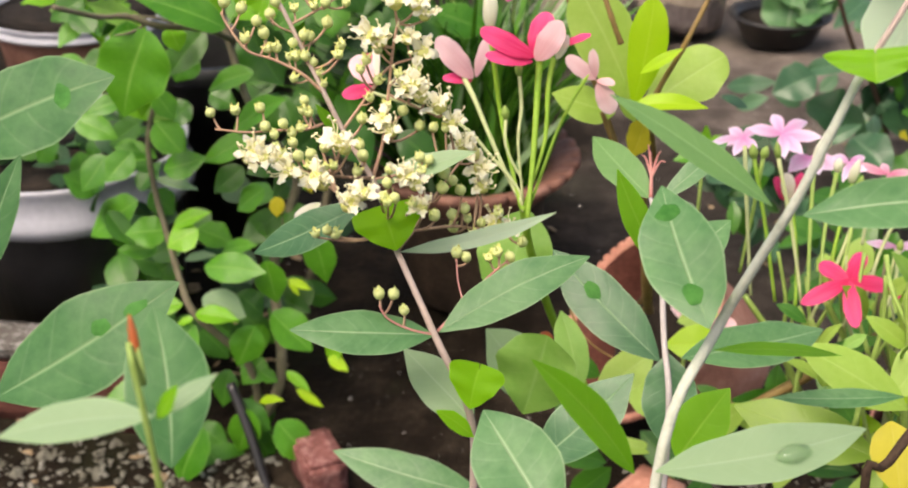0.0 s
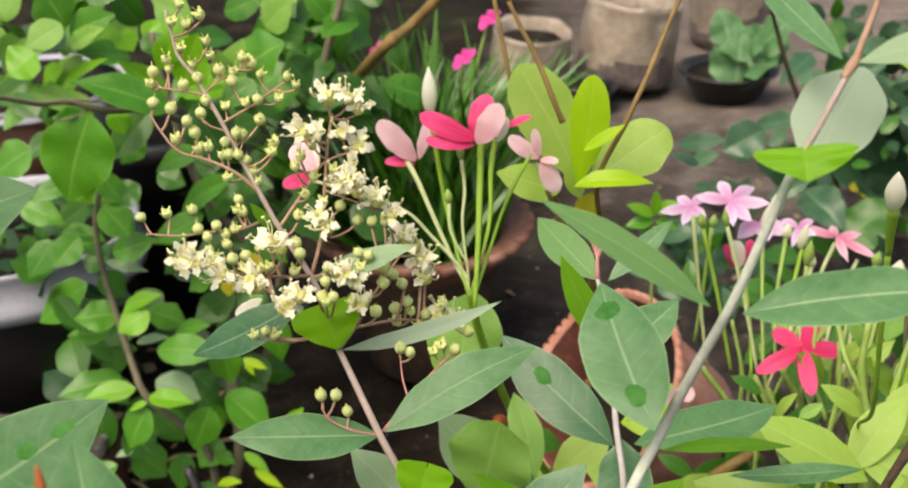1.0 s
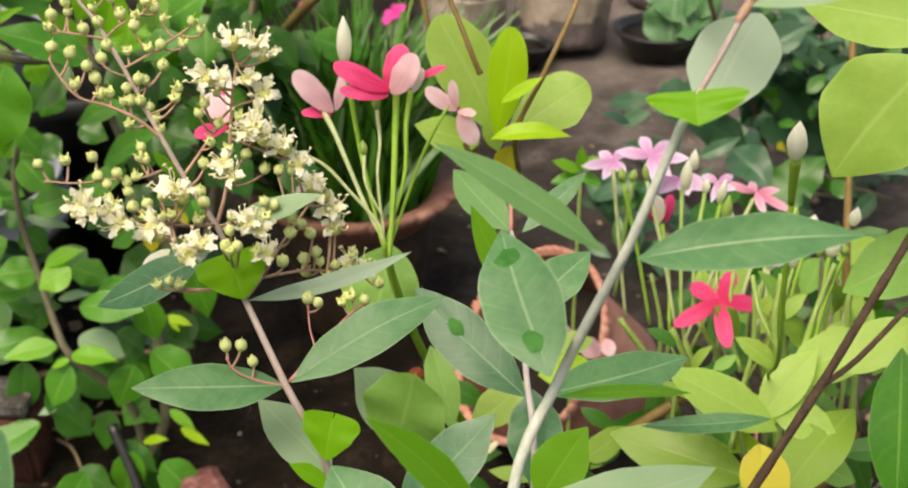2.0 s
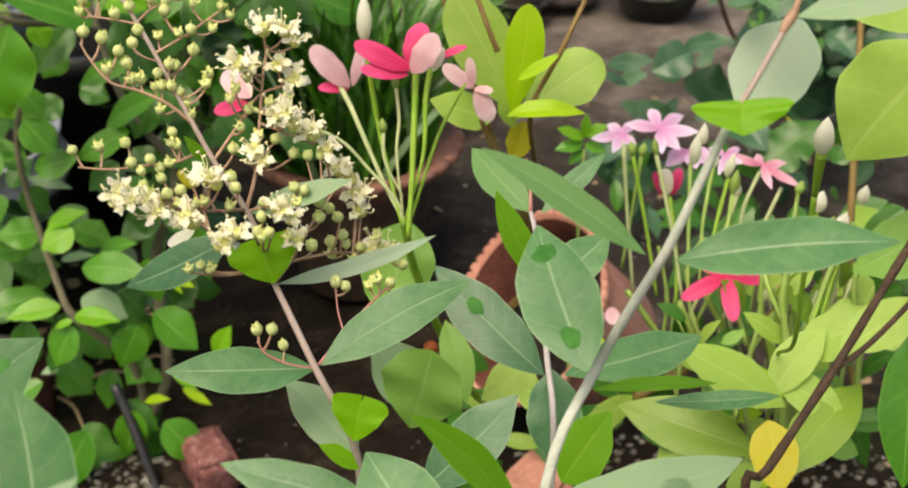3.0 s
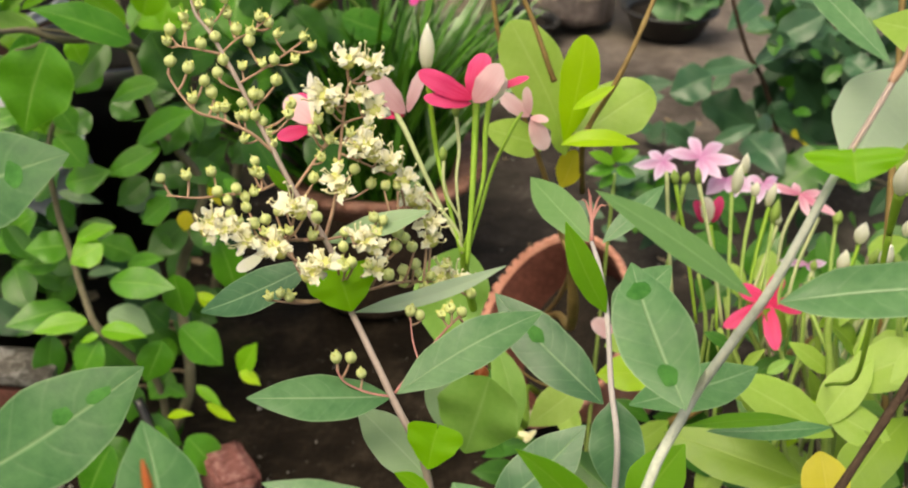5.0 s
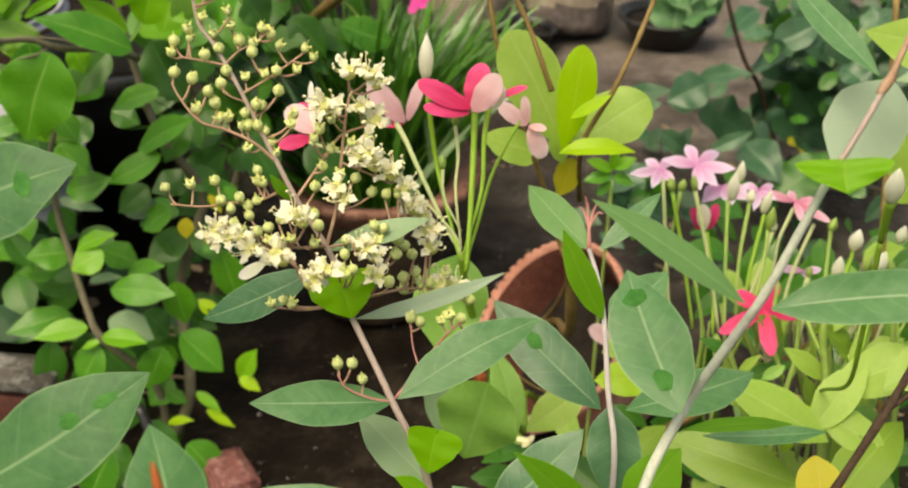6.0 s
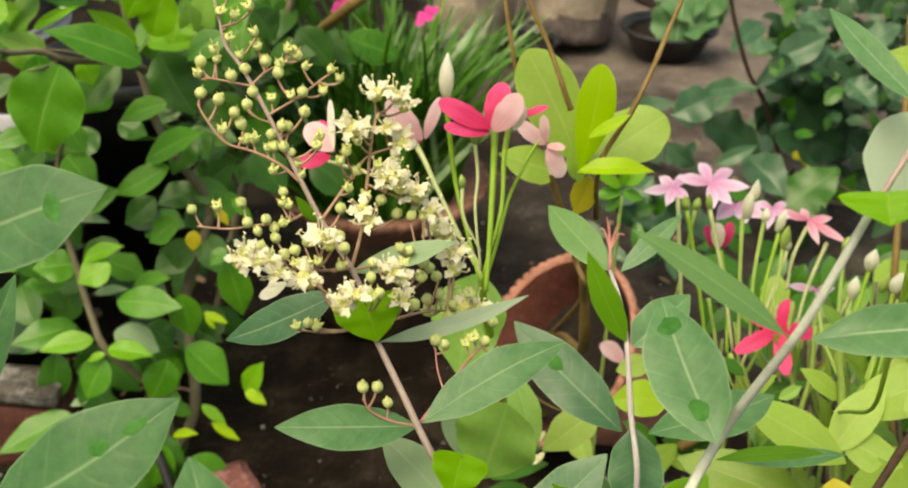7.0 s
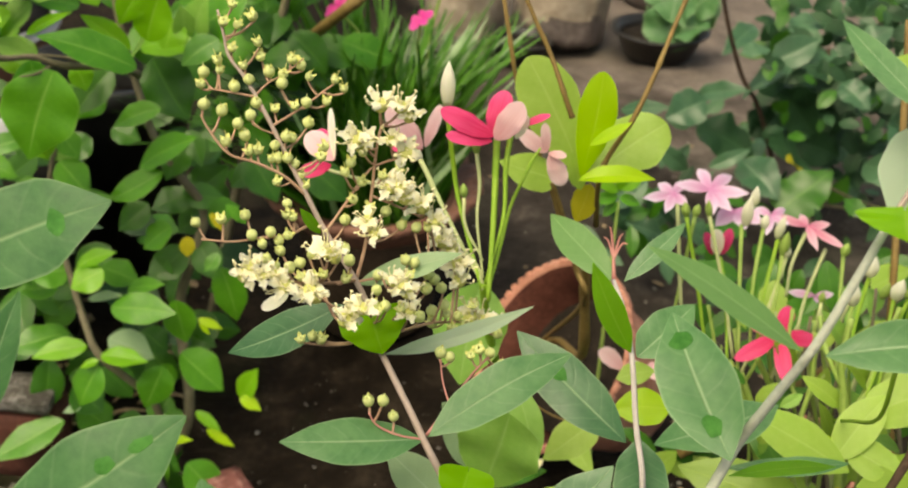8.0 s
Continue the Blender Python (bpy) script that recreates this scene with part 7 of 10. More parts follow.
blade(creeper, "leaf", "broad", "soft", (-0.1763, 0.721, 0.2967), (-0.1764, 0.7167, 0.321), (0.5, -0.85, -0.15), 0.0151, 0.20, 0.07, 0.04)
blade(creeper, "leaf", "broad", "soft", (-0.1734, 0.7315, 0.288), (-0.1626, 0.7225, 0.326), (-0.59, -0.81, -0.02), 0.0243, 0.20, 0.12, 0.02)
blade(creeper, "leaf", "broad", "roundbright", (-0.2046, 0.721, 0.2918), (-0.164, 0.7076, 0.2972), (-0.27, -0.49, 0.83), 0.0218, 0.35, 0.10, 0.04)
blade(creeper, "leaf", "broad", "rounddeep", (-0.2005, 0.7315, 0.2803), (-0.1768, 0.7183, 0.2432), (0.07, -0.92, 0.37), 0.0368, 0.20, 0.04, 0.07)
blade(creeper, "leaf", "broad", "round", (-0.1879, 0.6897, 0.2629), (-0.2191, 0.6854, 0.2517), (-0.17, -0.67, 0.72), 0.0166, 0.35, 0.11, 0.04)
blade(creeper, "leaf", "broad", "round", (-0.2433, 0.6583, 0.2599), (-0.2316, 0.6545, 0.243), (0.53, -0.67, 0.52), 0.0166, 0.20, 0.03, 0.06)
blade(creeper, "leaf", "broad", "round", (-0.2434, 0.6531, 0.2417), (-0.2255, 0.6444, 0.226), (0.27, -0.67, 0.69), 0.0215, 0.15, 0.11, 0.02)
blade(creeper, "leaf", "broad", "round", (-0.2526, 0.6688, 0.2121), (-0.2794, 0.6638, 0.2193), (0.31, -0.53, 0.79), 0.0114, 0.20, 0.05, 0.07)
blade(creeper, "leaf", "broad", "round", (-0.2354, 0.6688, 0.2143), (-0.2285, 0.6643, 0.1995), (0.33, -0.85, 0.41), 0.0147, 0.20, 0.04, 0.02)
blade(creeper, "leaf", "broad", "round", (-0.1848, 0.6688, 0.2284), (-0.2217, 0.6645, 0.2112), (-0.23, -0.71, 0.67), 0.0184, 0.30, 0.04, 0.02)
blade(creeper, "leaf", "broad", "round", (-0.202, 0.6793, 0.2269), (-0.1614, 0.6606, 0.2568), (-0.65, -0.49, 0.58), 0.0216, 0.30, 0.04, 0.05)
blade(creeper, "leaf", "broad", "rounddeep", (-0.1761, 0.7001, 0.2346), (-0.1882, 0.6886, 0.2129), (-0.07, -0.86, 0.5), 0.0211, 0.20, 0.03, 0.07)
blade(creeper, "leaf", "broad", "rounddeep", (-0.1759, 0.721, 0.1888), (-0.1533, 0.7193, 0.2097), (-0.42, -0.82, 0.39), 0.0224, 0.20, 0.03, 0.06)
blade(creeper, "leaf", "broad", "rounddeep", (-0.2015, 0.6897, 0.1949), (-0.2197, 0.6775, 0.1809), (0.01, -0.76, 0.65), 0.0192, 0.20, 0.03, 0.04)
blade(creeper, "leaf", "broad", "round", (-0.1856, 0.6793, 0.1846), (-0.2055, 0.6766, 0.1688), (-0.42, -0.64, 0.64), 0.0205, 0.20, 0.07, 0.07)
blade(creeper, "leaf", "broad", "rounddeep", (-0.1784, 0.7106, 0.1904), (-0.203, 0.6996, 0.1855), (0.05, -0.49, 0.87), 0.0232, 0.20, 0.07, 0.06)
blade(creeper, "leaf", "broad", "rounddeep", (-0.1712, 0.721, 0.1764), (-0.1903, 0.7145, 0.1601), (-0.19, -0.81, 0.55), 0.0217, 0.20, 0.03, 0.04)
blade(creeper, "leaf", "broad", "round", (-0.1512, 0.6583, 0.1767), (-0.1602, 0.6512, 0.1675), (-0.12, -0.72, 0.68), 0.0099, 0.20, 0.07, 0.04)
blade(creeper, "leaf", "broad", "round", (-0.1467, 0.6688, 0.2064), (-0.133, 0.6674, 0.1946), (0.44, -0.67, 0.59), 0.0072, 0.30, 0.11, 0.04)
blade(creeper, "leaf", "broad", "rounddeep", (-0.145, 0.7524, 0.2034), (-0.123, 0.7378, 0.175), (0.37, -0.68, 0.63), 0.0291, 0.20, 0.09, 0.06)
blade(creeper, "leaf", "broad", "rounddeep", (-0.2293, 0.721, 0.2343), (-0.2097, 0.7173, 0.2283), (0.14, -0.57, 0.81), 0.0178, 0.20, 0.07, 0.06)
blade(creeper, "leaf", "broad", "rounddeep", (-0.1736, 0.721, 0.2308), (-0.1492, 0.7134, 0.2288), (-0.11, -0.57, 0.81), 0.0182, 0.30, 0.08, 0.05)
blade(creeper, "leaf", "broad", "roundbright", (-0.2414, 0.6531, 0.1678), (-0.2156, 0.6518, 0.1801), (-0.37, -0.59, 0.72), 0.0119, 0.40, 0.09, 0.04)
blade(creeper, "leaf", "broad", "round", (-0.2486, 0.6583, 0.1614), (-0.2737, 0.6484, 0.1633), (0.26, -0.51, 0.82), 0.0238, 0.15, 0.05, 0.05)
blade(creeper, "leaf", "broad", "round", (-0.2638, 0.674, 0.1377), (-0.2883, 0.6654, 0.142), (0.29, -0.41, 0.86), 0.0173, 0.20, 0.10, 0.06)
blade(creeper, "leaf", "broad", "roundbright", (-0.2233, 0.6479, 0.168), (-0.2433, 0.6399, 0.1582), (-0.11, -0.65, 0.75), 0.0225, 0.15, 0.07, 0.05)
blade(creeper, "leaf", "broad", "round", (-0.2348, 0.6793, 0.152), (-0.2094, 0.6765, 0.1437), (0.23, -0.44, 0.87), 0.0222, 0.20, 0.07, 0.05)
blade(creeper, "leaf", "broad", "round", (-0.2155, 0.6688, 0.1413), (-0.1897, 0.6612, 0.1522), (-0.46, -0.42, 0.79), 0.0126, 0.40, 0.10, 0.05)
blade(creeper, "leaf", "broad", "waxy_pale", (-0.2391, 0.6583, 0.1392), (-0.2156, 0.652, 0.1479), (-0.42, -0.51, 0.75), 0.0073, 0.30, 0.10, 0.05)
blade(creeper, "leaf", "broad", "round", (-0.2201, 0.6427, 0.1434), (-0.1763, 0.6302, 0.1481), (-0.26, -0.66, 0.71), 0.0214, 0.12, 0.06, 0.05)
blade(creeper, "leaf", "broad", "rounddeep", (-0.192, 0.6897, 0.1529), (-0.2039, 0.6869, 0.1359), (-0.32, -0.87, 0.37), 0.0189, 0.20, 0.02, 0.04)
blade(creeper, "leaf", "broad", "round", (-0.1798, 0.6479, 0.1469), (-0.1737, 0.6438, 0.1165), (0.12, -0.98, 0.16), 0.0212, 0.20, 0.05, 0.03)
blade(creeper, "leaf", "broad", "limebright", (-0.1657, 0.6479, 0.1332), (-0.1498, 0.646, 0.1269), (0.19, -0.7, 0.69), 0.0059, 0.30, 0.06, 0.05)
blade(creeper, "leaf", "broad", "limebright", (-0.1651, 0.6479, 0.1309), (-0.1583, 0.6448, 0.1228), (0.45, -0.65, 0.62), 0.0041, 0.30, 0.02, 0.04)
blade(creeper, "leaf", "broad", "round", (-0.1514, 0.6636, 0.1633), (-0.1435, 0.6573, 0.1243), (0.12, -0.98, 0.18), 0.0218, 0.20, 0.10, 0.04)
blade(creeper, "leaf", "broad", "waxy_pale", (-0.2242, 0.6427, 0.1199), (-0.1954, 0.641, 0.1065), (0.32, -0.55, 0.77), 0.0227, 0.20, 0.07, 0.04)
blade(creeper, "leaf", "broad", "roundbright", (-0.2267, 0.6322, 0.1132), (-0.1955, 0.625, 0.1148), (-0.13, -0.35, 0.93), 0.0152, 0.30, 0.06, 0.06)
blade(creeper, "leaf", "broad", "roundbright", (-0.2368, 0.6374, 0.1165), (-0.2703, 0.6271, 0.1132), (0.09, -0.55, 0.83), 0.0156, 0.30, 0.08, 0.05)
blade(creeper, "leaf", "broad", "round", (-0.2624, 0.6793, 0.099), (-0.3021, 0.6604, 0.0958), (0.14, -0.44, 0.89), 0.0225, 0.25, 0.06, 0.06)
blade(creeper, "leaf", "broad", "rounddeep", (-0.2669, 0.7106, 0.1088), (-0.2912, 0.7091, 0.0833), (-0.26, -0.92, 0.3), 0.0265, 0.20, 0.08, 0.03)
blade(creeper, "leaf", "broad", "round", (-0.2292, 0.6322, 0.1048), (-0.2426, 0.6227, 0.0785), (-0.26, -0.86, 0.44), 0.0233, 0.20, 0.06, 0.03)
blade(creeper, "leaf", "broad", "roundbright", (-0.2287, 0.6322, 0.109), (-0.2415, 0.6302, 0.1049), (-0.2, -0.48, 0.85), 0.0065, 0.30, 0.12, 0.07)
blade(creeper, "leaf", "broad", "round", (-0.1889, 0.6374, 0.1018), (-0.2015, 0.6281, 0.0742), (0.16, -0.95, 0.25), 0.0238, 0.15, 0.07, 0.04)
blade(creeper, "leaf", "broad", "round", (-0.1779, 0.6427, 0.1097), (-0.1496, 0.6366, 0.0855), (0.48, -0.54, 0.69), 0.0274, 0.45, 0.05, 0.04)
blade(creeper, "leaf", "broad", "roundbright", (-0.1397, 0.6374, 0.0782), (-0.1273, 0.6352, 0.1039), (-0.57, -0.79, 0.21), 0.0162, 0.30, 0.05, 0.06)
blade(creeper, "leaf", "broad", "limebright", (-0.1386, 0.6322, 0.0825), (-0.1246, 0.6266, 0.0759), (0.1, -0.65, 0.76), 0.0088, 0.40, 0.05, 0.07)
blade(creeper, "leaf", "broad", "roundbright", (-0.1701, 0.6374, 0.0659), (-0.1527, 0.6304, 0.0553), (0.18, -0.65, 0.74), 0.0078, 0.40, 0.04, 0.07)
blade(creeper, "leaf", "broad", "limebright", (-0.1628, 0.6322, 0.055), (-0.1433, 0.629, 0.0445), (0.34, -0.52, 0.78), 0.0073, 0.40, 0.08, 0.05)
blade(creeper, "leaf", "broad", "rounddeep", (-0.2749, 0.6688, 0.0834), (-0.2819, 0.6538, 0.0448), (0.33, -0.9, 0.29), 0.0221, 0.20, 0.05, 0.05)
blade(creeper, "leaf", "broad", "rounddeep", (-0.2425, 0.6793, 0.0686), (-0.2231, 0.6745, 0.0476), (0.47, -0.66, 0.58), 0.0236, 0.20, 0.07, 0.04)
blade(creeper, "leaf", "broad", "waxy_pale", (-0.2504, 0.6479, 0.0594), (-0.2621, 0.6436, 0.0567), (-0.02, -0.48, 0.88), 0.0067, 0.30, 0.05, 0.04)
blade(creeper, "leaf", "broad", "round", (-0.2638, 0.6479, 0.0469), (-0.3093, 0.6256, 0.0288), (-0.07, -0.54, 0.84), 0.0229, 0.25, 0.02, 0.06)
blade(creeper, "leaf", "broad", "round", (-0.1926, 0.6479, 0.0576), (-0.179, 0.645, 0.0514), (0.27, -0.49, 0.83), 0.0106, 0.30, 0.08, 0.04)
blade(creeper, "leaf", "broad", "limebright", (-0.1934, 0.6427, 0.0346), (-0.1748, 0.6366, 0.0422), (-0.46, -0.43, 0.78), 0.0070, 0.40, 0.11, 0.03)
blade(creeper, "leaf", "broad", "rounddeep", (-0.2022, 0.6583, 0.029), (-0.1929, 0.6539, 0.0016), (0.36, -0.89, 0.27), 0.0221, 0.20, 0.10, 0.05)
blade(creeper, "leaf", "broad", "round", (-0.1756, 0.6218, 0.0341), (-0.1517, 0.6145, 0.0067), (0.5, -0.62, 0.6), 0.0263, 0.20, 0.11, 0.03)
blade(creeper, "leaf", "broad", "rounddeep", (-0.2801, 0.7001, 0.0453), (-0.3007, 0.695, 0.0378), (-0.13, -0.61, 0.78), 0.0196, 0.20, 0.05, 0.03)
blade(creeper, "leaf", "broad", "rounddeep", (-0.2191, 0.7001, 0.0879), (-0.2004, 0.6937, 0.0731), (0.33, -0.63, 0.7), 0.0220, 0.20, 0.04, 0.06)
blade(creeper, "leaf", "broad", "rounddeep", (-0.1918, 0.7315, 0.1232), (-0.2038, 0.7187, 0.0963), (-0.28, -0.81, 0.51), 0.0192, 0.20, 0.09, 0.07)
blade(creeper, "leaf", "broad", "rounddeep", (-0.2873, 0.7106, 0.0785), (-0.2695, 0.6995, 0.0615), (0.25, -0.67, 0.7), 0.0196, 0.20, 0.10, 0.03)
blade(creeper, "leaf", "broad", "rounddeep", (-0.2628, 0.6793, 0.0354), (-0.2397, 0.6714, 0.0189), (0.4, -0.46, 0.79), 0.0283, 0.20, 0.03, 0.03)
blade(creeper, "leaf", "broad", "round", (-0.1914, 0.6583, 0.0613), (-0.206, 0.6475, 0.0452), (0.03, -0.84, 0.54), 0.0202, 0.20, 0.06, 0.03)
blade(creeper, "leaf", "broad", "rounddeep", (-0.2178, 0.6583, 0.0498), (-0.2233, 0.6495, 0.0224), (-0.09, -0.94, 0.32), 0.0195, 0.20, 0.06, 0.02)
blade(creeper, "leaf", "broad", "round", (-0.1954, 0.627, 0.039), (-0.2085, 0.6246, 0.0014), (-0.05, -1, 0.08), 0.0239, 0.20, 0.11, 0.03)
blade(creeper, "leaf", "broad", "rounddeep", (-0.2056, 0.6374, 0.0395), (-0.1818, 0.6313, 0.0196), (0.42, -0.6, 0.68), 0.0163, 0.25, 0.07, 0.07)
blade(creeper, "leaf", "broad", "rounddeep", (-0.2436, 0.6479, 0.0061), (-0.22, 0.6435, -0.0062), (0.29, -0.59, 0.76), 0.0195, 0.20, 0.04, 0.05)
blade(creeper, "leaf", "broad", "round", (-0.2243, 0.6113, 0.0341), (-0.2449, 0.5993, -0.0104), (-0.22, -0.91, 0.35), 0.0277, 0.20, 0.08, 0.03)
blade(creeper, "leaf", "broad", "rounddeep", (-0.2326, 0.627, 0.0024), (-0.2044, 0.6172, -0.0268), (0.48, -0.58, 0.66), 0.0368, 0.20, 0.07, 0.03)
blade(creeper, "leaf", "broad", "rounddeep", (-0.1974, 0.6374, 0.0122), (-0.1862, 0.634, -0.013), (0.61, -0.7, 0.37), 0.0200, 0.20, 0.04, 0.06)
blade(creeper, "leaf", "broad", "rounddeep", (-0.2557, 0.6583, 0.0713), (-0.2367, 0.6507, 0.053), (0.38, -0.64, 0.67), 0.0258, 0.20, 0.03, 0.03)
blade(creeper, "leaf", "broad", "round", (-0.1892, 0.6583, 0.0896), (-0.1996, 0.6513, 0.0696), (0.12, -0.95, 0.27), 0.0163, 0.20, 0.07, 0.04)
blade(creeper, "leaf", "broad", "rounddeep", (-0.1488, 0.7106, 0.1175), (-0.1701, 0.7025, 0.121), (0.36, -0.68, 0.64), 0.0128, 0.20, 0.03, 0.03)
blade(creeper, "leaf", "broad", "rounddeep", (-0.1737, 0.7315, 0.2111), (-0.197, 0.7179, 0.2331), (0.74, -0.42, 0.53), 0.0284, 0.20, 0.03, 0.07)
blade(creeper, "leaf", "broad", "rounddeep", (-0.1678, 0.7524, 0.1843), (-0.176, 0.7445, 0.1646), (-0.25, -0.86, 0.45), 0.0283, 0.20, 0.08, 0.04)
blade(creeper, "leaf", "broad", "round", (-0.3045, 0.6688, 0.2353), (-0.2754, 0.6648, 0.2245), (0.2, -0.61, 0.77), 0.0186, 0.15, 0.05, 0.04)
blade(creeper, "leaf", "broad", "roundbright", (-0.2623, 0.6531, 0.2601), (-0.2482, 0.651, 0.2438), (0.57, -0.59, 0.57), 0.0149, 0.20, 0.10, 0.04)
blade(creeper, "leaf", "broad", "soft", (-0.2613, 0.6793, 0.2522), (-0.2368, 0.6674, 0.2329), (0.3, -0.6, 0.74), 0.0196, 0.15, 0.08, 0.06)
blade(creeper, "leaf", "broad", "round", (-0.25, 0.6688, 0.2302), (-0.2302, 0.664, 0.2158), (0.2, -0.82, 0.54), 0.0218, 0.20, 0.04, 0.02)
blade(creeper, "leaf", "broad", "round", (-0.26, 0.6479, 0.2229), (-0.2759, 0.6365, 0.2065), (0.09, -0.86, 0.51), 0.0191, 0.20, 0.02, 0.04)
blade(creeper, "leaf", "broad", "round", (-0.2827, 0.6583, 0.2148), (-0.2984, 0.6459, 0.1952), (-0.04, -0.83, 0.56), 0.0191, 0.20, 0.07, 0.02)
blade(creeper, "leaf", "broad", "round", (-0.2447, 0.6583, 0.2063), (-0.2149, 0.6552, 0.2187), (-0.32, -0.76, 0.57), 0.0197, 0.20, 0.06, 0.06)
blade(creeper, "leaf", "broad", "round", (-0.2778, 0.6688, 0.2186), (-0.2508, 0.6661, 0.2116), (0.12, -0.67, 0.73), 0.0141, 0.30, 0.04, 0.03)
blade(creeper, "leaf", "broad", "waxy_pale", (-0.2541, 0.6688, 0.1942), (-0.2259, 0.6651, 0.1903), (0.03, -0.6, 0.8), 0.0085, 0.30, 0.11, 0.04)
blade(creeper, "leaf", "broad", "round", (-0.2633, 0.6583, 0.2533), (-0.2857, 0.6466, 0.2488), (0.17, -0.61, 0.77), 0.0142, 0.30, 0.07, 0.07)
blade(creeper, "leaf", "broad", "round", (-0.2768, 0.6845, 0.1691), (-0.3159, 0.6804, 0.1433), (-0.36, -0.67, 0.65), 0.0292, 0.20, 0.09, 0.06)
blade(creeper, "leaf", "broad", "round", (-0.2514, 0.6688, 0.2745), (-0.2697, 0.6661, 0.2595), (-0.26, -0.84, 0.47), 0.0259, 0.20, 0.04, 0.02)
blade(creeper, "leaf", "broad", "round", (-0.2233, 0.6793, 0.2849), (-0.2357, 0.6733, 0.2616), (-0.25, -0.9, 0.36), 0.0271, 0.20, 0.05, 0.04)
blade(creeper, "leaf", "broad", "round", (-0.2942, 0.6793, 0.2695), (-0.3182, 0.6746, 0.2548), (-0.21, -0.78, 0.59), 0.0276, 0.20, 0.04, 0.03)
blade(creeper, "leaf", "broad", "rounddeep", (-0.335, 0.7106, 0.2339), (-0.3489, 0.702, 0.2597), (0.86, -0.38, 0.34), 0.0292, 0.20, 0.06, 0.07)
blade(creeper, "leaf", "broad", "rounddeep", (-0.2774, 0.7106, 0.1633), (-0.2625, 0.7096, 0.145), (0.54, -0.69, 0.48), 0.0210, 0.20, 0.06, 0.02)
blade(creeper, "leaf", "broad", "rounddeep", (-0.3257, 0.7315, 0.151), (-0.3465, 0.7248, 0.1675), (0.65, -0.37, 0.67), 0.0261, 0.20, 0.06, 0.02)
blade(creeper, "leaf", "broad", "rounddeep", (-0.3484, 0.7315, 0.1964), (-0.3691, 0.7293, 0.1738), (-0.41, -0.79, 0.45), 0.0266, 0.20, 0.11, 0.02)
blade(creeper, "leaf", "broad", "rounddeep", (-0.2824, 0.721, 0.2119), (-0.3045, 0.717, 0.1953), (-0.12, -0.92, 0.38), 0.0192, 0.20, 0.03, 0.03)
blade(creeper, "leaf", "broad", "rounddeep", (-0.2471, 0.7315, 0.2218), (-0.2639, 0.7265, 0.208), (-0.23, -0.79, 0.56), 0.0210, 0.20, 0.02, 0.07)
blade(creeper, "leaf", "broad", "round", (-0.2446, 0.6479, 0.3589), (-0.2553, 0.6449, 0.3819), (0.63, -0.75, 0.2), 0.0272, 0.15, 0.07, 0.02)
blade(creeper, "leaf", "broad", "round", (-0.2452, 0.6531, 0.3512), (-0.216, 0.648, 0.3645), (-0.32, -0.88, 0.36), 0.0203, 0.25, 0.11, 0.05)
blade(creeper, "leaf", "broad", "soft", (-0.2417, 0.6374, 0.3611), (-0.2614, 0.6268, 0.3511), (0.09, -0.76, 0.64), 0.0193, 0.20, 0.07, 0.04)
blade(creeper, "leaf", "broad", "soft", (-0.2437, 0.6479, 0.3452), (-0.2209, 0.6414, 0.3583), (-0.47, -0.76, 0.45), 0.0127, 0.30, 0.09, 0.07)
blade(creeper, "leaf", "broad", "roundbright", (-0.2168, 0.6583, 0.3514), (-0.2096, 0.6559, 0.3395), (0.54, -0.7, 0.46), 0.0159, 0.20, 0.04, 0.03)
blade(creeper, "leaf", "broad", "roundbright", (-0.1922, 0.6897, 0.3399), (-0.2069, 0.6848, 0.3181), (0.14, -0.98, 0.12), 0.0177, 0.20, 0.10, 0.04)
blade(creeper, "leaf", "broad", "soft", (-0.2168, 0.7315, 0.3501), (-0.193, 0.7288, 0.3376), (0.17, -0.85, 0.51), 0.0230, 0.20, 0.03, 0.04)
blade(creeper, "leaf", "broad", "rounddeep", (-0.2358, 0.7524, 0.3293), (-0.2503, 0.7441, 0.3549), (0.54, -0.84, 0.03), 0.0203, 0.20, 0.09, 0.02)
blade(creeper, "leaf", "broad", "round", (-0.184, 0.7315, 0.3121), (-0.162, 0.7281, 0.2972), (0.27, -0.77, 0.58), 0.0268, 0.15, 0.03, 0.04)
blade(creeper, "leaf", "broad", "round", (-0.1687, 0.7419, 0.2999), (-0.1397, 0.7358, 0.3219), (-0.54, -0.66, 0.53), 0.0424, 0.12, 0.11, 0.05)
blade(creeper, "leaf", "broad", "round", (-0.1523, 0.7106, 0.3022), (-0.1752, 0.6994, 0.2885), (-0.04, -0.74, 0.67), 0.0189, 0.30, 0.10, 0.05)
blade(creeper, "leaf", "broad", "roundbright", (-0.1816, 0.721, 0.3107), (-0.1869, 0.7108, 0.2924), (0.16, -0.88, 0.44), 0.0218, 0.20, 0.05, 0.06)
blade(creeper, "leaf", "broad", "soft", (-0.1577, 0.7733, 0.3204), (-0.1363, 0.7674, 0.3411), (-0.48, -0.84, 0.26), 0.0276, 0.20, 0.04, 0.03)
blade(creeper, "leaf", "broad", "roundbright", (-0.1589, 0.7837, 0.3376), (-0.1277, 0.7737, 0.3456), (-0.38, -0.71, 0.59), 0.0197, 0.30, 0.10, 0.05)
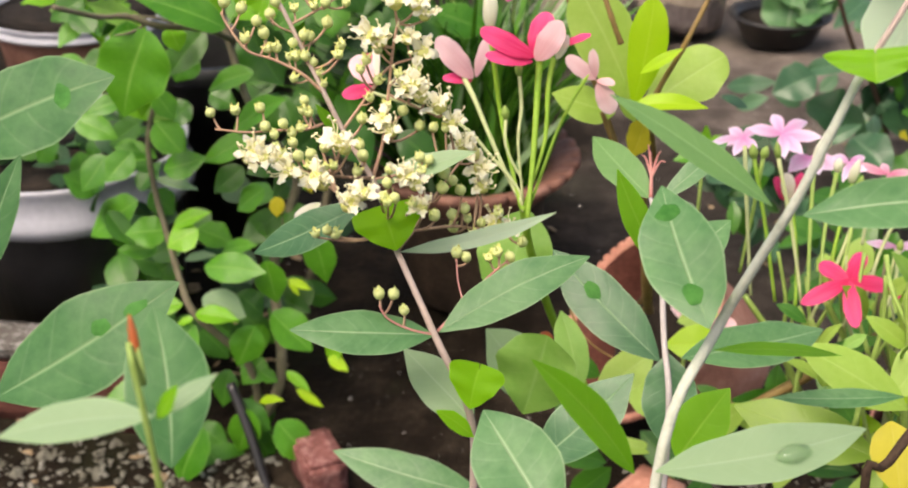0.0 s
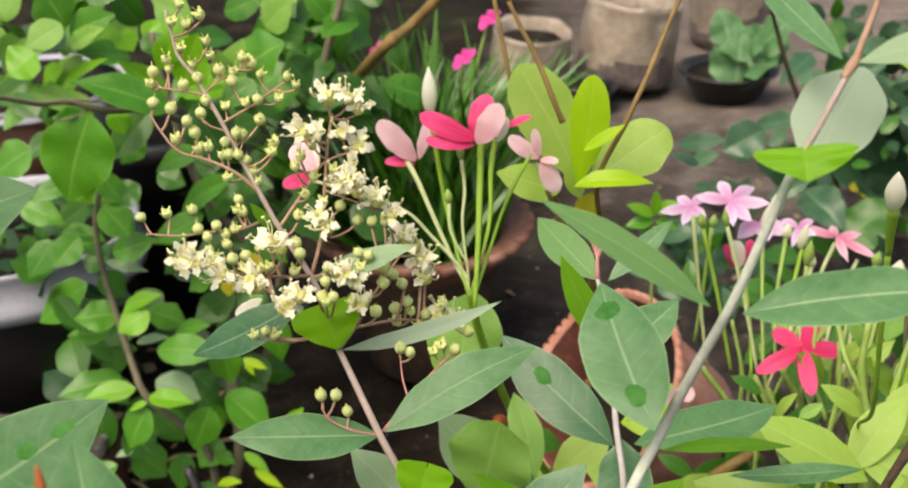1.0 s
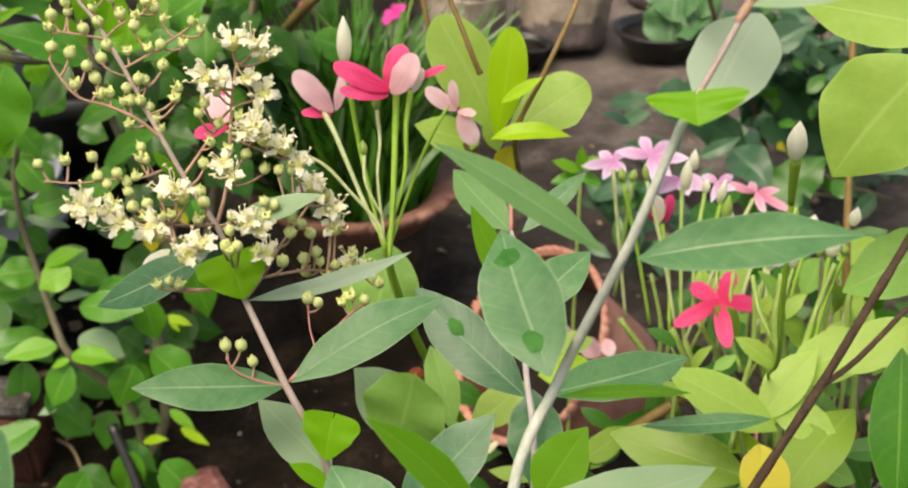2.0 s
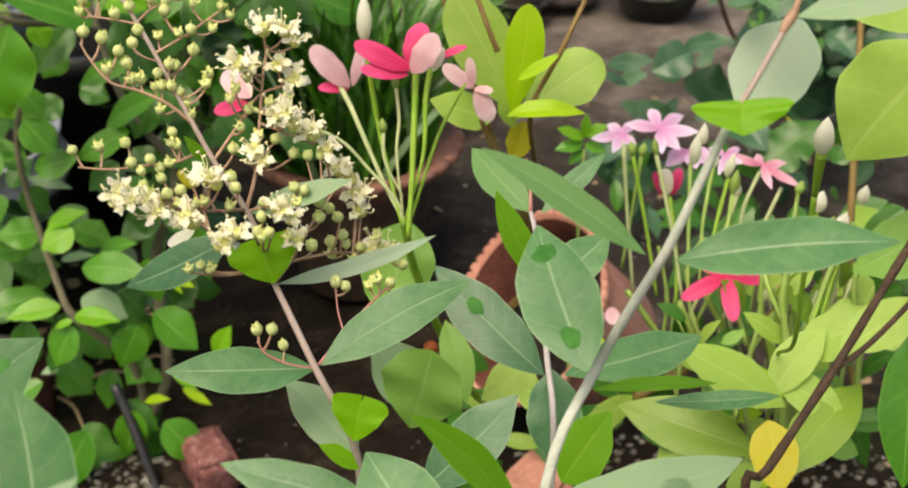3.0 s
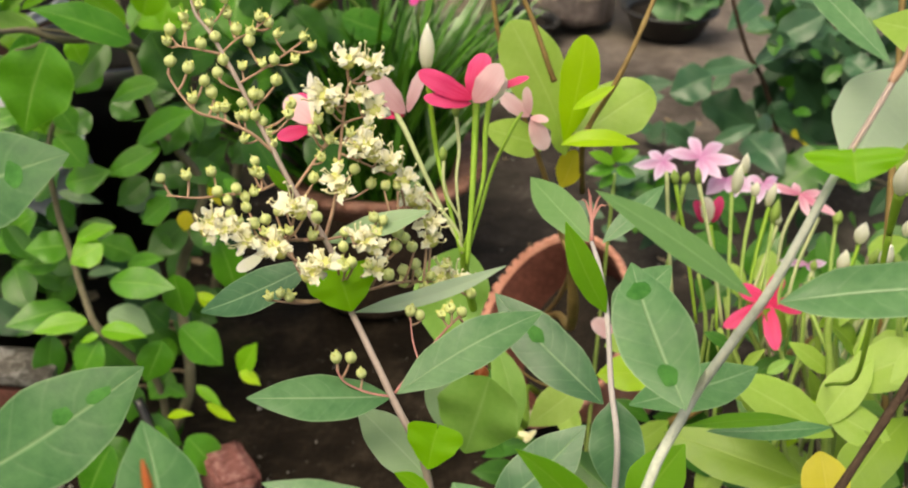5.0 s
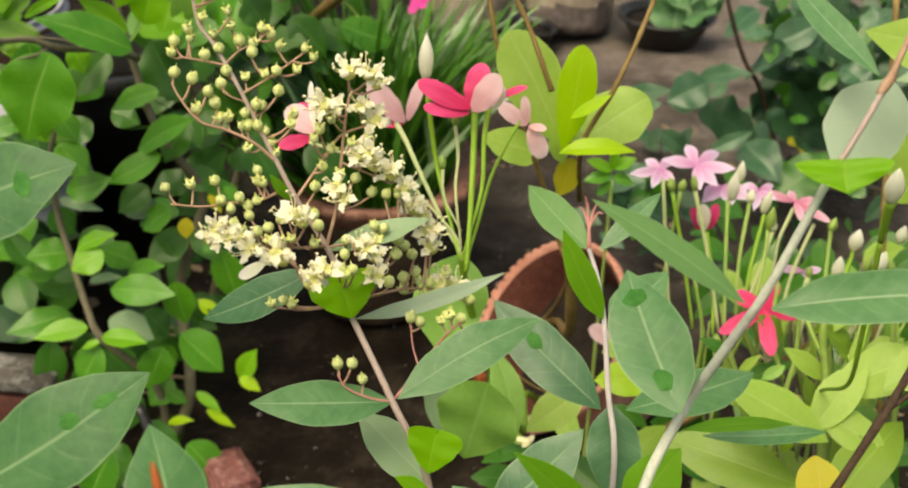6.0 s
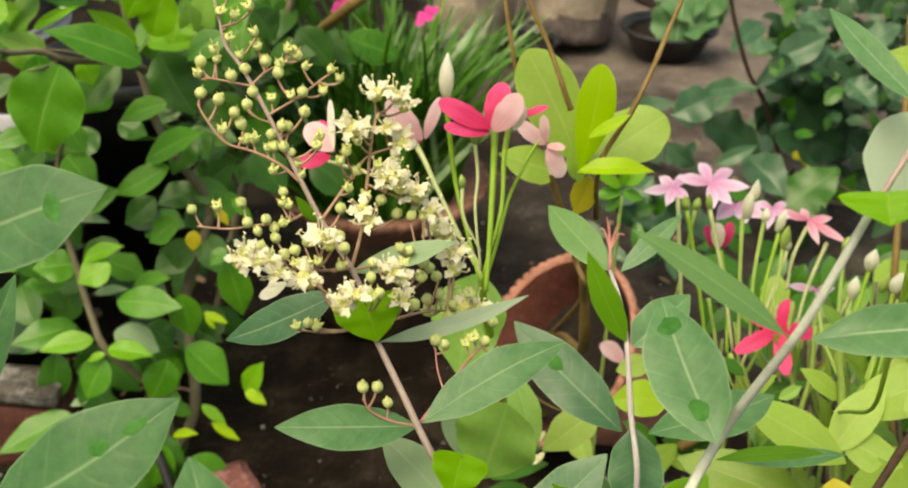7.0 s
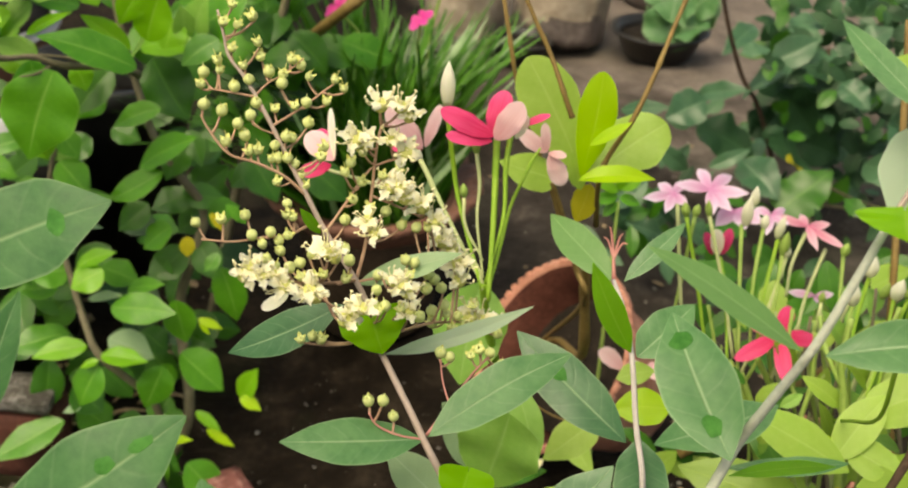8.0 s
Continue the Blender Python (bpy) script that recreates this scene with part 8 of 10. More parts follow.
blade(creeper, "leaf", "broad", "round", (-0.1315, 0.7733, 0.3119), (-0.1497, 0.7722, 0.3186), (0.22, -0.86, 0.45), 0.0189, 0.20, 0.06, 0.06)
blade(creeper, "leaf", "broad", "rounddeep", (-0.2255, 0.7315, 0.3293), (-0.2174, 0.7235, 0.3142), (0.24, -0.8, 0.55), 0.0173, 0.20, 0.06, 0.04)
blade(creeper, "leaf", "broad", "rounddeep", (-0.1463, 0.7837, 0.2945), (-0.1309, 0.779, 0.2749), (0.29, -0.85, 0.43), 0.0251, 0.20, 0.10, 0.06)
blade(creeper, "leaf", "broad", "rounddeep", (-0.2632, 0.7315, 0.3545), (-0.2333, 0.729, 0.3599), (-0.19, -0.68, 0.71), 0.0234, 0.20, 0.09, 0.04)
blade(creeper, "leaf", "broad", "roundbright", (-0.2648, 0.6479, 0.342), (-0.28, 0.638, 0.3314), (-0.06, -0.68, 0.73), 0.0283, 0.20, 0.05, 0.07)
blade(creeper, "leaf", "broad", "yellow", (-0.1668, 0.645, 0.1962), (-0.1677, 0.6424, 0.1826), (0.12, -0.98, 0.18), 0.0101, 0.20, 0.06, 0.05, label="yellowed old leaf")
blade(creeper, "leaf", "broad", "yellow", (-0.1552, 0.66, 0.2052), (-0.147, 0.6574, 0.1935), (0.47, -0.73, 0.49), 0.0059, 0.20, 0.06, 0.05, label="yellowed old leaf")
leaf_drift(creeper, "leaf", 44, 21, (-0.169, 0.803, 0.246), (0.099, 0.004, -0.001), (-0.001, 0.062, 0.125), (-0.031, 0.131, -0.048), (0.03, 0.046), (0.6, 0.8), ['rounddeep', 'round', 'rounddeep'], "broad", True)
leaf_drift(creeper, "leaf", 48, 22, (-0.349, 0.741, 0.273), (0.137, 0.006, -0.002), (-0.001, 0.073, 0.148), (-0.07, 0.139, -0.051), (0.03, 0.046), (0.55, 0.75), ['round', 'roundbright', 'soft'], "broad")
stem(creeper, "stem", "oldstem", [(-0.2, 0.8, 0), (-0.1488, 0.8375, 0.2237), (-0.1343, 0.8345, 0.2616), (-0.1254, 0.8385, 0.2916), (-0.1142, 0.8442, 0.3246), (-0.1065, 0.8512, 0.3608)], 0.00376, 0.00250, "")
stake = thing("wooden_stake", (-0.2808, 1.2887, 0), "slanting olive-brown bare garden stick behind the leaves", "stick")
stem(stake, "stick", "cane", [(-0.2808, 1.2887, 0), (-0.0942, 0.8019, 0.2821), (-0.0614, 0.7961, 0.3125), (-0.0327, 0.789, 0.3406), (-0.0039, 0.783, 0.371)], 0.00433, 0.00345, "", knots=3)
# dark leaves behind the stems; the shrub's inner shade is their colour
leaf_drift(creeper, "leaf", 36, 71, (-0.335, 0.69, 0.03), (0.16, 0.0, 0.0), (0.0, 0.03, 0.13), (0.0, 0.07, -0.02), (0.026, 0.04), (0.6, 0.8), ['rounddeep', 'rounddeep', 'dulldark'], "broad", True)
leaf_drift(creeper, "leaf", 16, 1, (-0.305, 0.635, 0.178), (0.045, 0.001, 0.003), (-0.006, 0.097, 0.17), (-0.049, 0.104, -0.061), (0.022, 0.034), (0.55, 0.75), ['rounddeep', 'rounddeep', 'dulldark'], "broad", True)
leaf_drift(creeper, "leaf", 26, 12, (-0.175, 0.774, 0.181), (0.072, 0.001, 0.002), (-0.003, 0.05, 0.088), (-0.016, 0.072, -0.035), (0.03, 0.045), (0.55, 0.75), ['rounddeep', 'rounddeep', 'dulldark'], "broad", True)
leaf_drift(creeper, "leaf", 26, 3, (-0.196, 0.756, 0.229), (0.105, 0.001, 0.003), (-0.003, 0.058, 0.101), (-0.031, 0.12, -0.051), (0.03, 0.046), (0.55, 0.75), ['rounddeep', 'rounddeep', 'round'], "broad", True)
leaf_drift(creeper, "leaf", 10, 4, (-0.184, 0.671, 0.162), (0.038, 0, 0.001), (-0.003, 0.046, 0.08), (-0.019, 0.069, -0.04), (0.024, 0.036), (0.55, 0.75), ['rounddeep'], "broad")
bush = thing("broad_leaved_bush", (0.34, 1.12, 0), "dull dark green bush with broad leaves", "bush")
blade(bush, "leaf", "ovate", "dull", (0.2289, 0.9939, 0.1579), (0.1916, 0.9801, 0.1446), (0.07, -0.79, 0.61), 0.0346, 0.31568, 0.0652362, 0.0970261)
blade(bush, "leaf", "ovate", "dull", (0.2246, 1.0184, 0.1523), (0.2627, 0.9901, 0.1716), (-0.66, -0.5, 0.57), 0.0186, 0.403807, 0.112926, 0.123003)
blade(bush, "leaf", "ovate", "dull", (0.2713, 1.0249, 0.1546), (0.2983, 0.9903, 0.189), (-0.71, 0.13, 0.69), 0.0499, 0.356904, 0.0398942, 0.0643919)
blade(bush, "leaf", "ovate", "dull", (0.3103, 1.0386, 0.1608), (0.3363, 1.0109, 0.1989), (-0.84, -0.04, 0.54), 0.0382, 0.203651, 0.159758, 0.131462)
blade(bush, "leaf", "ovate", "dull", (0.2584, 1.0118, 0.1961), (0.2872, 1.0177, 0.2014), (-0.08, -0.42, 0.9), 0.0167, 0.179955, 0.174402, 0.182372)
blade(bush, "leaf", "ovate", "dull", (0.288, 1.0157, 0.1874), (0.3278, 1.0192, 0.212), (-0.28, -0.78, 0.56), 0.0301, 0.449674, 0.0935384, 0.0599263)
blade(bush, "leaf", "ovate", "dull", (0.2305, 0.9558, 0.1092), (0.2643, 0.9539, 0.1303), (-0.31, -0.85, 0.42), 0.0134, 0.371169, 0.192458, 0.110992)
blade(bush, "leaf", "ovate", "dull", (0.2654, 0.9798, 0.1053), (0.2896, 0.9339, 0.0919), (-0.36, -0.43, 0.83), 0.0360, 0.431785, 0.117406, 0.147731)
blade(bush, "leaf", "ovate", "dull", (0.1562, 1.0156, 0.1365), (0.1945, 0.9911, 0.1524), (-0.6, -0.58, 0.55), 0.0169, 0.172734, 0.0884497, 0.075525)
blade(bush, "leaf", "ovate", "dull", (0.1886, 0.9745, 0.1186), (0.2213, 0.9805, 0.0937), (0.3, -0.94, 0.17), 0.0180, 0.346409, 0.139481, 0.107087)
blade(bush, "leaf", "ovate", "dull", (0.1578, 0.9341, 0.0623), (0.1937, 0.9312, 0.0496), (0.19, -0.7, 0.69), 0.0236, 0.396255, 0.0270478, 0.182289)
blade(bush, "leaf", "ovate", "dull", (0.4311, 1.0287, 0.1354), (0.3926, 0.9609, 0.135), (0.06, -0.04, 1), 0.0271, 0.204257, 0.054547, 0.182223)
blade(bush, "leaf", "ovate", "dull", (0.383, 0.9914, 0.1005), (0.4073, 0.9377, 0.1039), (-0.66, -0.25, 0.71), 0.0330, 0.406799, 0.135422, 0.0959615)
blade(bush, "leaf", "ovate", "dull", (0.3073, 1.0438, 0.2083), (0.3483, 1.0611, 0.2149), (0.06, -0.47, 0.88), 0.0261, 0.22674, 0.0498834, 0.144286)
blade(bush, "leaf", "ovate", "dull", (0.3694, 1.03, 0.1985), (0.3971, 1.0315, 0.2208), (-0.51, -0.53, 0.67), 0.0271, 0.179503, 0.127272, 0.118572)
blade(bush, "leaf", "ovate", "dull", (0.397, 1.042, 0.161), (0.4291, 1.0214, 0.1529), (-0.27, -0.68, 0.68), 0.0270, 0.220201, 0.064952, 0.146387)
blade(bush, "leaf", "ovate", "dull", (0.2779, 1.0563, 0.2087), (0.2431, 1.0122, 0.2009), (0.2, -0.32, 0.93), 0.0226, 0.353043, 0.164344, 0.122272)
blade(bush, "leaf", "ovate", "dull", (0.208, 0.9388, 0.0506), (0.2531, 0.9631, 0.0264), (0.57, -0.28, 0.77), 0.0374, 0.359318, 0.117653, 0.133321)
blade(bush, "leaf", "ovate", "dull", (0.3493, 1.0003, 0.1758), (0.3683, 0.9705, 0.1663), (-0.3, -0.46, 0.84), 0.0257, 0.29438, 0.171633, 0.181239)
blade(bush, "leaf", "heart", "rounddeep", (0.2927, 0.9334, 0.0784), (0.3406, 0.9529, 0.1128), (-0.31, -0.58, 0.75), 0.0462, 0.167361, 0.0719535, 0.128588)
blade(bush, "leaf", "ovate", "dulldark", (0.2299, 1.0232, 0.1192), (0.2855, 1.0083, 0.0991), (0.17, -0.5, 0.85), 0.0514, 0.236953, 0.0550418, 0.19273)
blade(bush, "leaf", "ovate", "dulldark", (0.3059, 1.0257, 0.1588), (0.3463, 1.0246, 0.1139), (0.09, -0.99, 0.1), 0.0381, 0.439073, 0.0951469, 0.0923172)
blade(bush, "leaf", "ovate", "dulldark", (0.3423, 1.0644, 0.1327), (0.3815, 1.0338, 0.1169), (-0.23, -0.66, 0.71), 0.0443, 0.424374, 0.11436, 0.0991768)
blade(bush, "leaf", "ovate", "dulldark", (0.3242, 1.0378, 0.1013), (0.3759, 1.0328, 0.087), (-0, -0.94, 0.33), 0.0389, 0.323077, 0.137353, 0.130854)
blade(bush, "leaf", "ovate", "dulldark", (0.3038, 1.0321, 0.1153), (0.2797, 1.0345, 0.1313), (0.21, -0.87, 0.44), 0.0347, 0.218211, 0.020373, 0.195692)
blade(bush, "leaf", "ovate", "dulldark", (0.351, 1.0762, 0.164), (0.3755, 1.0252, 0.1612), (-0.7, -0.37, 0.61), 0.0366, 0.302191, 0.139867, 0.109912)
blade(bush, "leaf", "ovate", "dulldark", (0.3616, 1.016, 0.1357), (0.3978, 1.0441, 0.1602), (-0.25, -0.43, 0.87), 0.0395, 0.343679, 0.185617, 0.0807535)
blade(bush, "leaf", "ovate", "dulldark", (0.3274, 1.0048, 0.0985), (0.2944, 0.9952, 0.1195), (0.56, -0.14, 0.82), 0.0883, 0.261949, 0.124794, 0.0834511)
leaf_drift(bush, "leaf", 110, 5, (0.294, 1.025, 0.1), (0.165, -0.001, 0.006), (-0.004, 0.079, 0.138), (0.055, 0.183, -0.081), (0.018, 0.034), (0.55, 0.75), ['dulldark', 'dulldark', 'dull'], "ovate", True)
blade(bush, "leaf", "ovate", "yellow", (0.2996, 0.9595, 0.1158), (0.3188, 0.9788, 0.1033), (0.6, -0.08, 0.79), 0.0179, 0.391453, 0.161225, 0.15899)
stem(bush, "stem", "bark", [(0.34, 1.12, 0), (0.3225, 1.0416, 0.0499), (0.2872, 1.0227, 0.1364), (0.265, 1.02, 0.1711), (0.2461, 1.0097, 0.2127), (0.2343, 1.0056, 0.2453), (0.2199, 0.9934, 0.284)], 0.00256, 0.00172, "")
stem(bush, "stem", "oldstem", [(0.34, 1.12, 0), (0.4275, 1.0193, 0.0358), (0.3827, 0.9998, 0.0602), (0.3364, 0.9723, 0.0906)], 0.00198, 0.00133, "")
stem(bush, "stem", "bark", [(0.34, 1.12, 0), (0.3868, 1.0829, 0.0446), (0.367, 1.0937, 0.1029), (0.3702, 1.109, 0.1703)], 0.00295, 0.00199, "")
leaf_drift(bush, "leaf", 26, 6, (0.126, 0.87, 0.063), (0.078, -0.001, 0.003), (-0.002, 0.037, 0.064), (0.014, 0.087, -0.049), (0.022, 0.036), (0.4, 0.55), ['dull', 'dulldark', 'rounddeep'], "lance")
leaf_drift(bush, "leaf", 30, 7, (0.171, 0.702, 0.094), (0.165, -0.001, 0.006), (-0.002, 0.047, 0.082), (0.031, 0.117, -0.077), (0.022, 0.034), (0.45, 0.6), ['dulldark', 'rounddeep'], "ovate")
leaf_drift(rangoon, "leaf", 26, 8, (0.105, 0.39, 0.196), (0.107, 0.001, 0.003), (-0.002, 0.03, 0.053), (0.016, 0.061, -0.055), (0.022, 0.036), (0.32, 0.45), ['lime', 'limebright', 'rounddeep', 'rounddeep'], "lance")
leaf_drift(rangoon, "leaf", 16, 9, (0.014, 0.422, 0.171), (0.093, 0.001, 0.003), (-0.002, 0.027, 0.048), (0.002, 0.061, -0.055), (0.022, 0.036), (0.35, 0.5), ['lime', 'rounddeep', 'rounddeep'], "lance")
stem(rangoon, "cane", "stalk", [(0.1966, 0.4297, 0.205), (0.195, 0.4307, 0.2472), (0.189, 0.4377, 0.2795)], 0.00108, 0.00077, "")
stem(rangoon, "cane", "stalk", [(0.1217, 0.4244, 0.1953), (0.1222, 0.4257, 0.2378), (0.1346, 0.4329, 0.2707)], 0.00108, 0.00077, "")
stem(rangoon, "cane", "oldstem", [(0.2072, 0.431, 0.2073), (0.1955, 0.4319, 0.2491), (0.1888, 0.4388, 0.2814)], 0.00108, 0.00077, "")
stem(rangoon, "cane", "palestalk", [(0.1971, 0.4253, 0.1972), (0.1872, 0.4264, 0.2395), (0.1928, 0.4335, 0.2723)], 0.00108, 0.00077, "")
stem(rangoon, "cane", "palestalk", [(0.1737, 0.4223, 0.192), (0.1714, 0.4237, 0.2346), (0.178, 0.4309, 0.2675)], 0.00108, 0.00077, "")
stem(rangoon, "cane", "stalk", [(0.1727, 0.4299, 0.2053), (0.1577, 0.4308, 0.2471), (0.1553, 0.4378, 0.2795)], 0.00108, 0.00077, "")
stem(rangoon, "cane", "stalk", [(0.168, 0.4227, 0.1925), (0.1656, 0.424, 0.2351), (0.159, 0.431, 0.2676)], 0.00108, 0.00077, "")
stem(rangoon, "cane", "palestalk", [(0.1759, 0.4338, 0.212), (0.1562, 0.4345, 0.2534), (0.1578, 0.4414, 0.2858)], 0.00108, 0.00077, "")
stem(rangoon, "cane", "oldstem", [(0.2004, 0.4375, 0.2188), (0.1845, 0.4381, 0.2601), (0.182, 0.445, 0.2922)], 0.00108, 0.00077, "")
stem(rangoon, "cane", "oldstem", [(0.1762, 0.4309, 0.2071), (0.1542, 0.4317, 0.2486), (0.1534, 0.4387, 0.281)], 0.00108, 0.00077, "")
stem(rangoon, "cane", "palestalk", [(0.1838, 0.4357, 0.2155), (0.1641, 0.4363, 0.2568), (0.1715, 0.4433, 0.2893)], 0.00108, 0.00077, "")
stem(rangoon, "cane", "oldstem", [(0.2032, 0.4234, 0.194), (0.1846, 0.4245, 0.2361), (0.1861, 0.4316, 0.2689)], 0.00108, 0.00077, "")
stem(rangoon, "cane", "palestalk", [(0.1925, 0.4272, 0.2007), (0.1758, 0.4282, 0.2426), (0.184, 0.4354, 0.2754)], 0.00108, 0.00077, "")
stem(rangoon, "cane", "palestalk", [(0.1515, 0.4282, 0.2021), (0.1377, 0.4292, 0.244), (0.1473, 0.4363, 0.2768)], 0.00108, 0.00077, "")
stem(rangoon, "cane", "cane", [(0.1059, 0.4415, 0.1994), (0.141, 0.4441, 0.2258), (0.1721, 0.4464, 0.2513)], 0.00275, 0.00186, "")
grass = thing("grassy_lily", (-0.062, 0.872, 0.085), "clump of long arching dark green grassy leaves", "plant")
GRASS_FOOT = (-0.062, 0.872, 0.085)
GRASS_LOOKS = ["grass", "grassdeep", "grasspale"]
rnd = random.Random(21)
tuft = bmesh.new()
for i in range(560):
    turn, r = rnd.uniform(0, 6.283), rnd.uniform(0, 0.05)
    foot = Vector(GRASS_FOOT) + Vector((r * math.cos(turn), r * math.sin(turn), 0))
    size, lean = rnd.uniform(0.11, 0.225), rnd.choice((0.25, 0.5, 0.9)) * rnd.uniform(0.3, 1)
    dx, dy = math.cos(turn) * lean, math.sin(turn) * lean - 0.05
    if dx > 0:
        dx, size = dx * 0.4, size * 0.85
    if rnd.random() < 0.3:
        dx -= 0.4
    if dy < 0:
        dy *= 0.35
    tip = foot + Vector((dx, dy, 1)).normalized() * size
    look_of, face = rnd.choice(("grass", "grass", "grassdeep")), (-dx + rnd.uniform(-0.25, 0.25), -dy + rnd.uniform(-0.25, 0.25), 0.6)
    wide, curl = rnd.uniform(0.0035, 0.007), rnd.uniform(0.08, 0.4)
    if i % 5 == 0:
        out = rnd.uniform(-1.9, 1.2)
        tip = foot + Vector((math.cos(out) * 0.085, math.sin(out) * 0.06, 0)) * rnd.uniform(0.3, 1.1) + Vector((0, 0, rnd.uniform(0.13, 0.185)))
        look_of, face, curl = "grasspale" if i % 3 == 0 else "grass", (0.1 - math.cos(out) * 0.3, -0.5, 0.8), rnd.uniform(0.2, 0.4)
    if i < 300:
        blade(grass, "blade", "strap", look_of, foot, tip, face, wide, 0.5, curl, 0.02, half=1, rows=9)
    else:
        m, size = blade_pose(foot, tip, face)
        add_blade(tuft, "strap", size, wide, 0.5, curl, 0.02, i, 9, 1, Matrix.Translation(foot) @ m, GRASS_LOOKS.index(look_of))
tagged(part("tuft", tuft, GRASS_LOOKS, grass), kind="stuff")
blade(grass, "petal", "petal", "magenta", (-0.0285, 0.8692, 0.2676), (-0.0195, 0.8652, 0.2735), (0.1, -0.7, 0.7), 0.007, 0.1, 0.1)
blade(grass, "petal", "petal", "magenta", (-0.0285, 0.8692, 0.2676), (-0.0257, 0.8709, 0.2731), (0.1, -0.7, 0.7), 0.007, 0.1, 0.1)
blade(grass, "petal", "petal", "magenta", (-0.0285, 0.8692, 0.2676), (-0.0358, 0.8687, 0.2651), (0.1, -0.7, 0.7), 0.007, 0.1, 0.1)
blade(grass, "petal", "petal", "magenta", (-0.0285, 0.8692, 0.2676), (-0.0358, 0.8617, 0.2607), (0.1, -0.7, 0.7), 0.007, 0.1, 0.1)
blade(grass, "petal", "petal", "magenta", (-0.0285, 0.8692, 0.2676), (-0.0257, 0.8595, 0.2659), (0.1, -0.7, 0.7), 0.007, 0.1, 0.1)
stem(grass, "stalk", "stalk", [(-0.0346, 0.8747, 0.105), (-0.0315, 0.8719, 0.2263), (-0.0285, 0.8692, 0.2676)], 0.0012, 0.001)
blade(grass, "petal", "petal", "magenta", (-0.0912, 0.8528, 0.2793), (-0.0822, 0.8488, 0.2852), (0.1, -0.7, 0.7), 0.007, 0.1, 0.1)
blade(grass, "petal", "petal", "magenta", (-0.0912, 0.8528, 0.2793), (-0.0884, 0.8545, 0.2847), (0.1, -0.7, 0.7), 0.007, 0.1, 0.1)
blade(grass, "petal", "petal", "magenta", (-0.0912, 0.8528, 0.2793), (-0.0985, 0.8523, 0.2767), (0.1, -0.7, 0.7), 0.007, 0.1, 0.1)
blade(grass, "petal", "petal", "magenta", (-0.0912, 0.8528, 0.2793), (-0.0985, 0.8453, 0.2723), (0.1, -0.7, 0.7), 0.007, 0.1, 0.1)
blade(grass, "petal", "petal", "magenta", (-0.0912, 0.8528, 0.2793), (-0.0884, 0.8431, 0.2775), (0.1, -0.7, 0.7), 0.007, 0.1, 0.1)
stem(grass, "stalk", "stalk", [(-0.0346, 0.8747, 0.105), (-0.0629, 0.8637, 0.2321), (-0.0912, 0.8528, 0.2793)], 0.0012, 0.001)
blade(grass, "petal", "petal", "magenta", (-0.01, 0.9025, 0.2889), (-0.001, 0.8985, 0.2948), (0.1, -0.7, 0.7), 0.007, 0.1, 0.1)
blade(grass, "petal", "petal", "magenta", (-0.01, 0.9025, 0.2889), (-0.0072, 0.9042, 0.2943), (0.1, -0.7, 0.7), 0.007, 0.1, 0.1)
blade(grass, "petal", "petal", "magenta", (-0.01, 0.9025, 0.2889), (-0.0173, 0.9021, 0.2864), (0.1, -0.7, 0.7), 0.007, 0.1, 0.1)
blade(grass, "petal", "petal", "magenta", (-0.01, 0.9025, 0.2889), (-0.0173, 0.895, 0.2819), (0.1, -0.7, 0.7), 0.007, 0.1, 0.1)
blade(grass, "petal", "petal", "magenta", (-0.01, 0.9025, 0.2889), (-0.0072, 0.8928, 0.2872), (0.1, -0.7, 0.7), 0.007, 0.1, 0.1)
stem(grass, "stalk", "stalk", [(-0.0346, 0.8747, 0.105), (-0.0223, 0.8886, 0.237), (-0.01, 0.9025, 0.2889)], 0.0012, 0.001)
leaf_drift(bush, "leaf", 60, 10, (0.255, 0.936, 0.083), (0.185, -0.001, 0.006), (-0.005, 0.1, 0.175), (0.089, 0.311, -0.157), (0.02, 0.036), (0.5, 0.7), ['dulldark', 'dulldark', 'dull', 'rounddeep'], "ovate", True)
leaf_drift(bush, "leaf", 14, 11, (0.16, 0.981, 0.057), (0.108, -0.001, 0.004), (-0.003, 0.048, 0.084), (0.031, 0.178, -0.09), (0.02, 0.036), (0.4, 0.6), ['dull', 'dulldark'], "lance")
fallen_0 = thing("fallen_petal", (0.0844, 0.4947, 0.211), "withered pale pink petal caught among the leaves", "petal", "fallen petals")
blade(fallen_0, "petal", "petal", "rose", (0.0844, 0.4947, 0.211), (0.0717, 0.495, 0.221), (0.38, -0.77, 0.51), 0.0092, 0.3, 0.06, 0.05)
fallen_1 = thing("fallen_petal", (0.0957, 0.4923, 0.2072), "withered pale pink petal caught among the leaves", "petal", "fallen petals")
blade(fallen_1, "petal", "petal", "rose", (0.0957, 0.4923, 0.2072), (0.0865, 0.4917, 0.2159), (0.45, -0.79, 0.43), 0.0105, 0.3, 0.06, 0.05)
fallen_2 = thing("fallen_petal", (0.099, 0.4963, 0.2145), "withered pale pink petal caught among the leaves", "petal", "fallen petals")
blade(fallen_2, "petal", "petal", "rose", (0.099, 0.4963, 0.2145), (0.1007, 0.4879, 0.2098), (-0.17, -0.5, 0.85), 0.0077, 0.3, 0.06, 0.05)
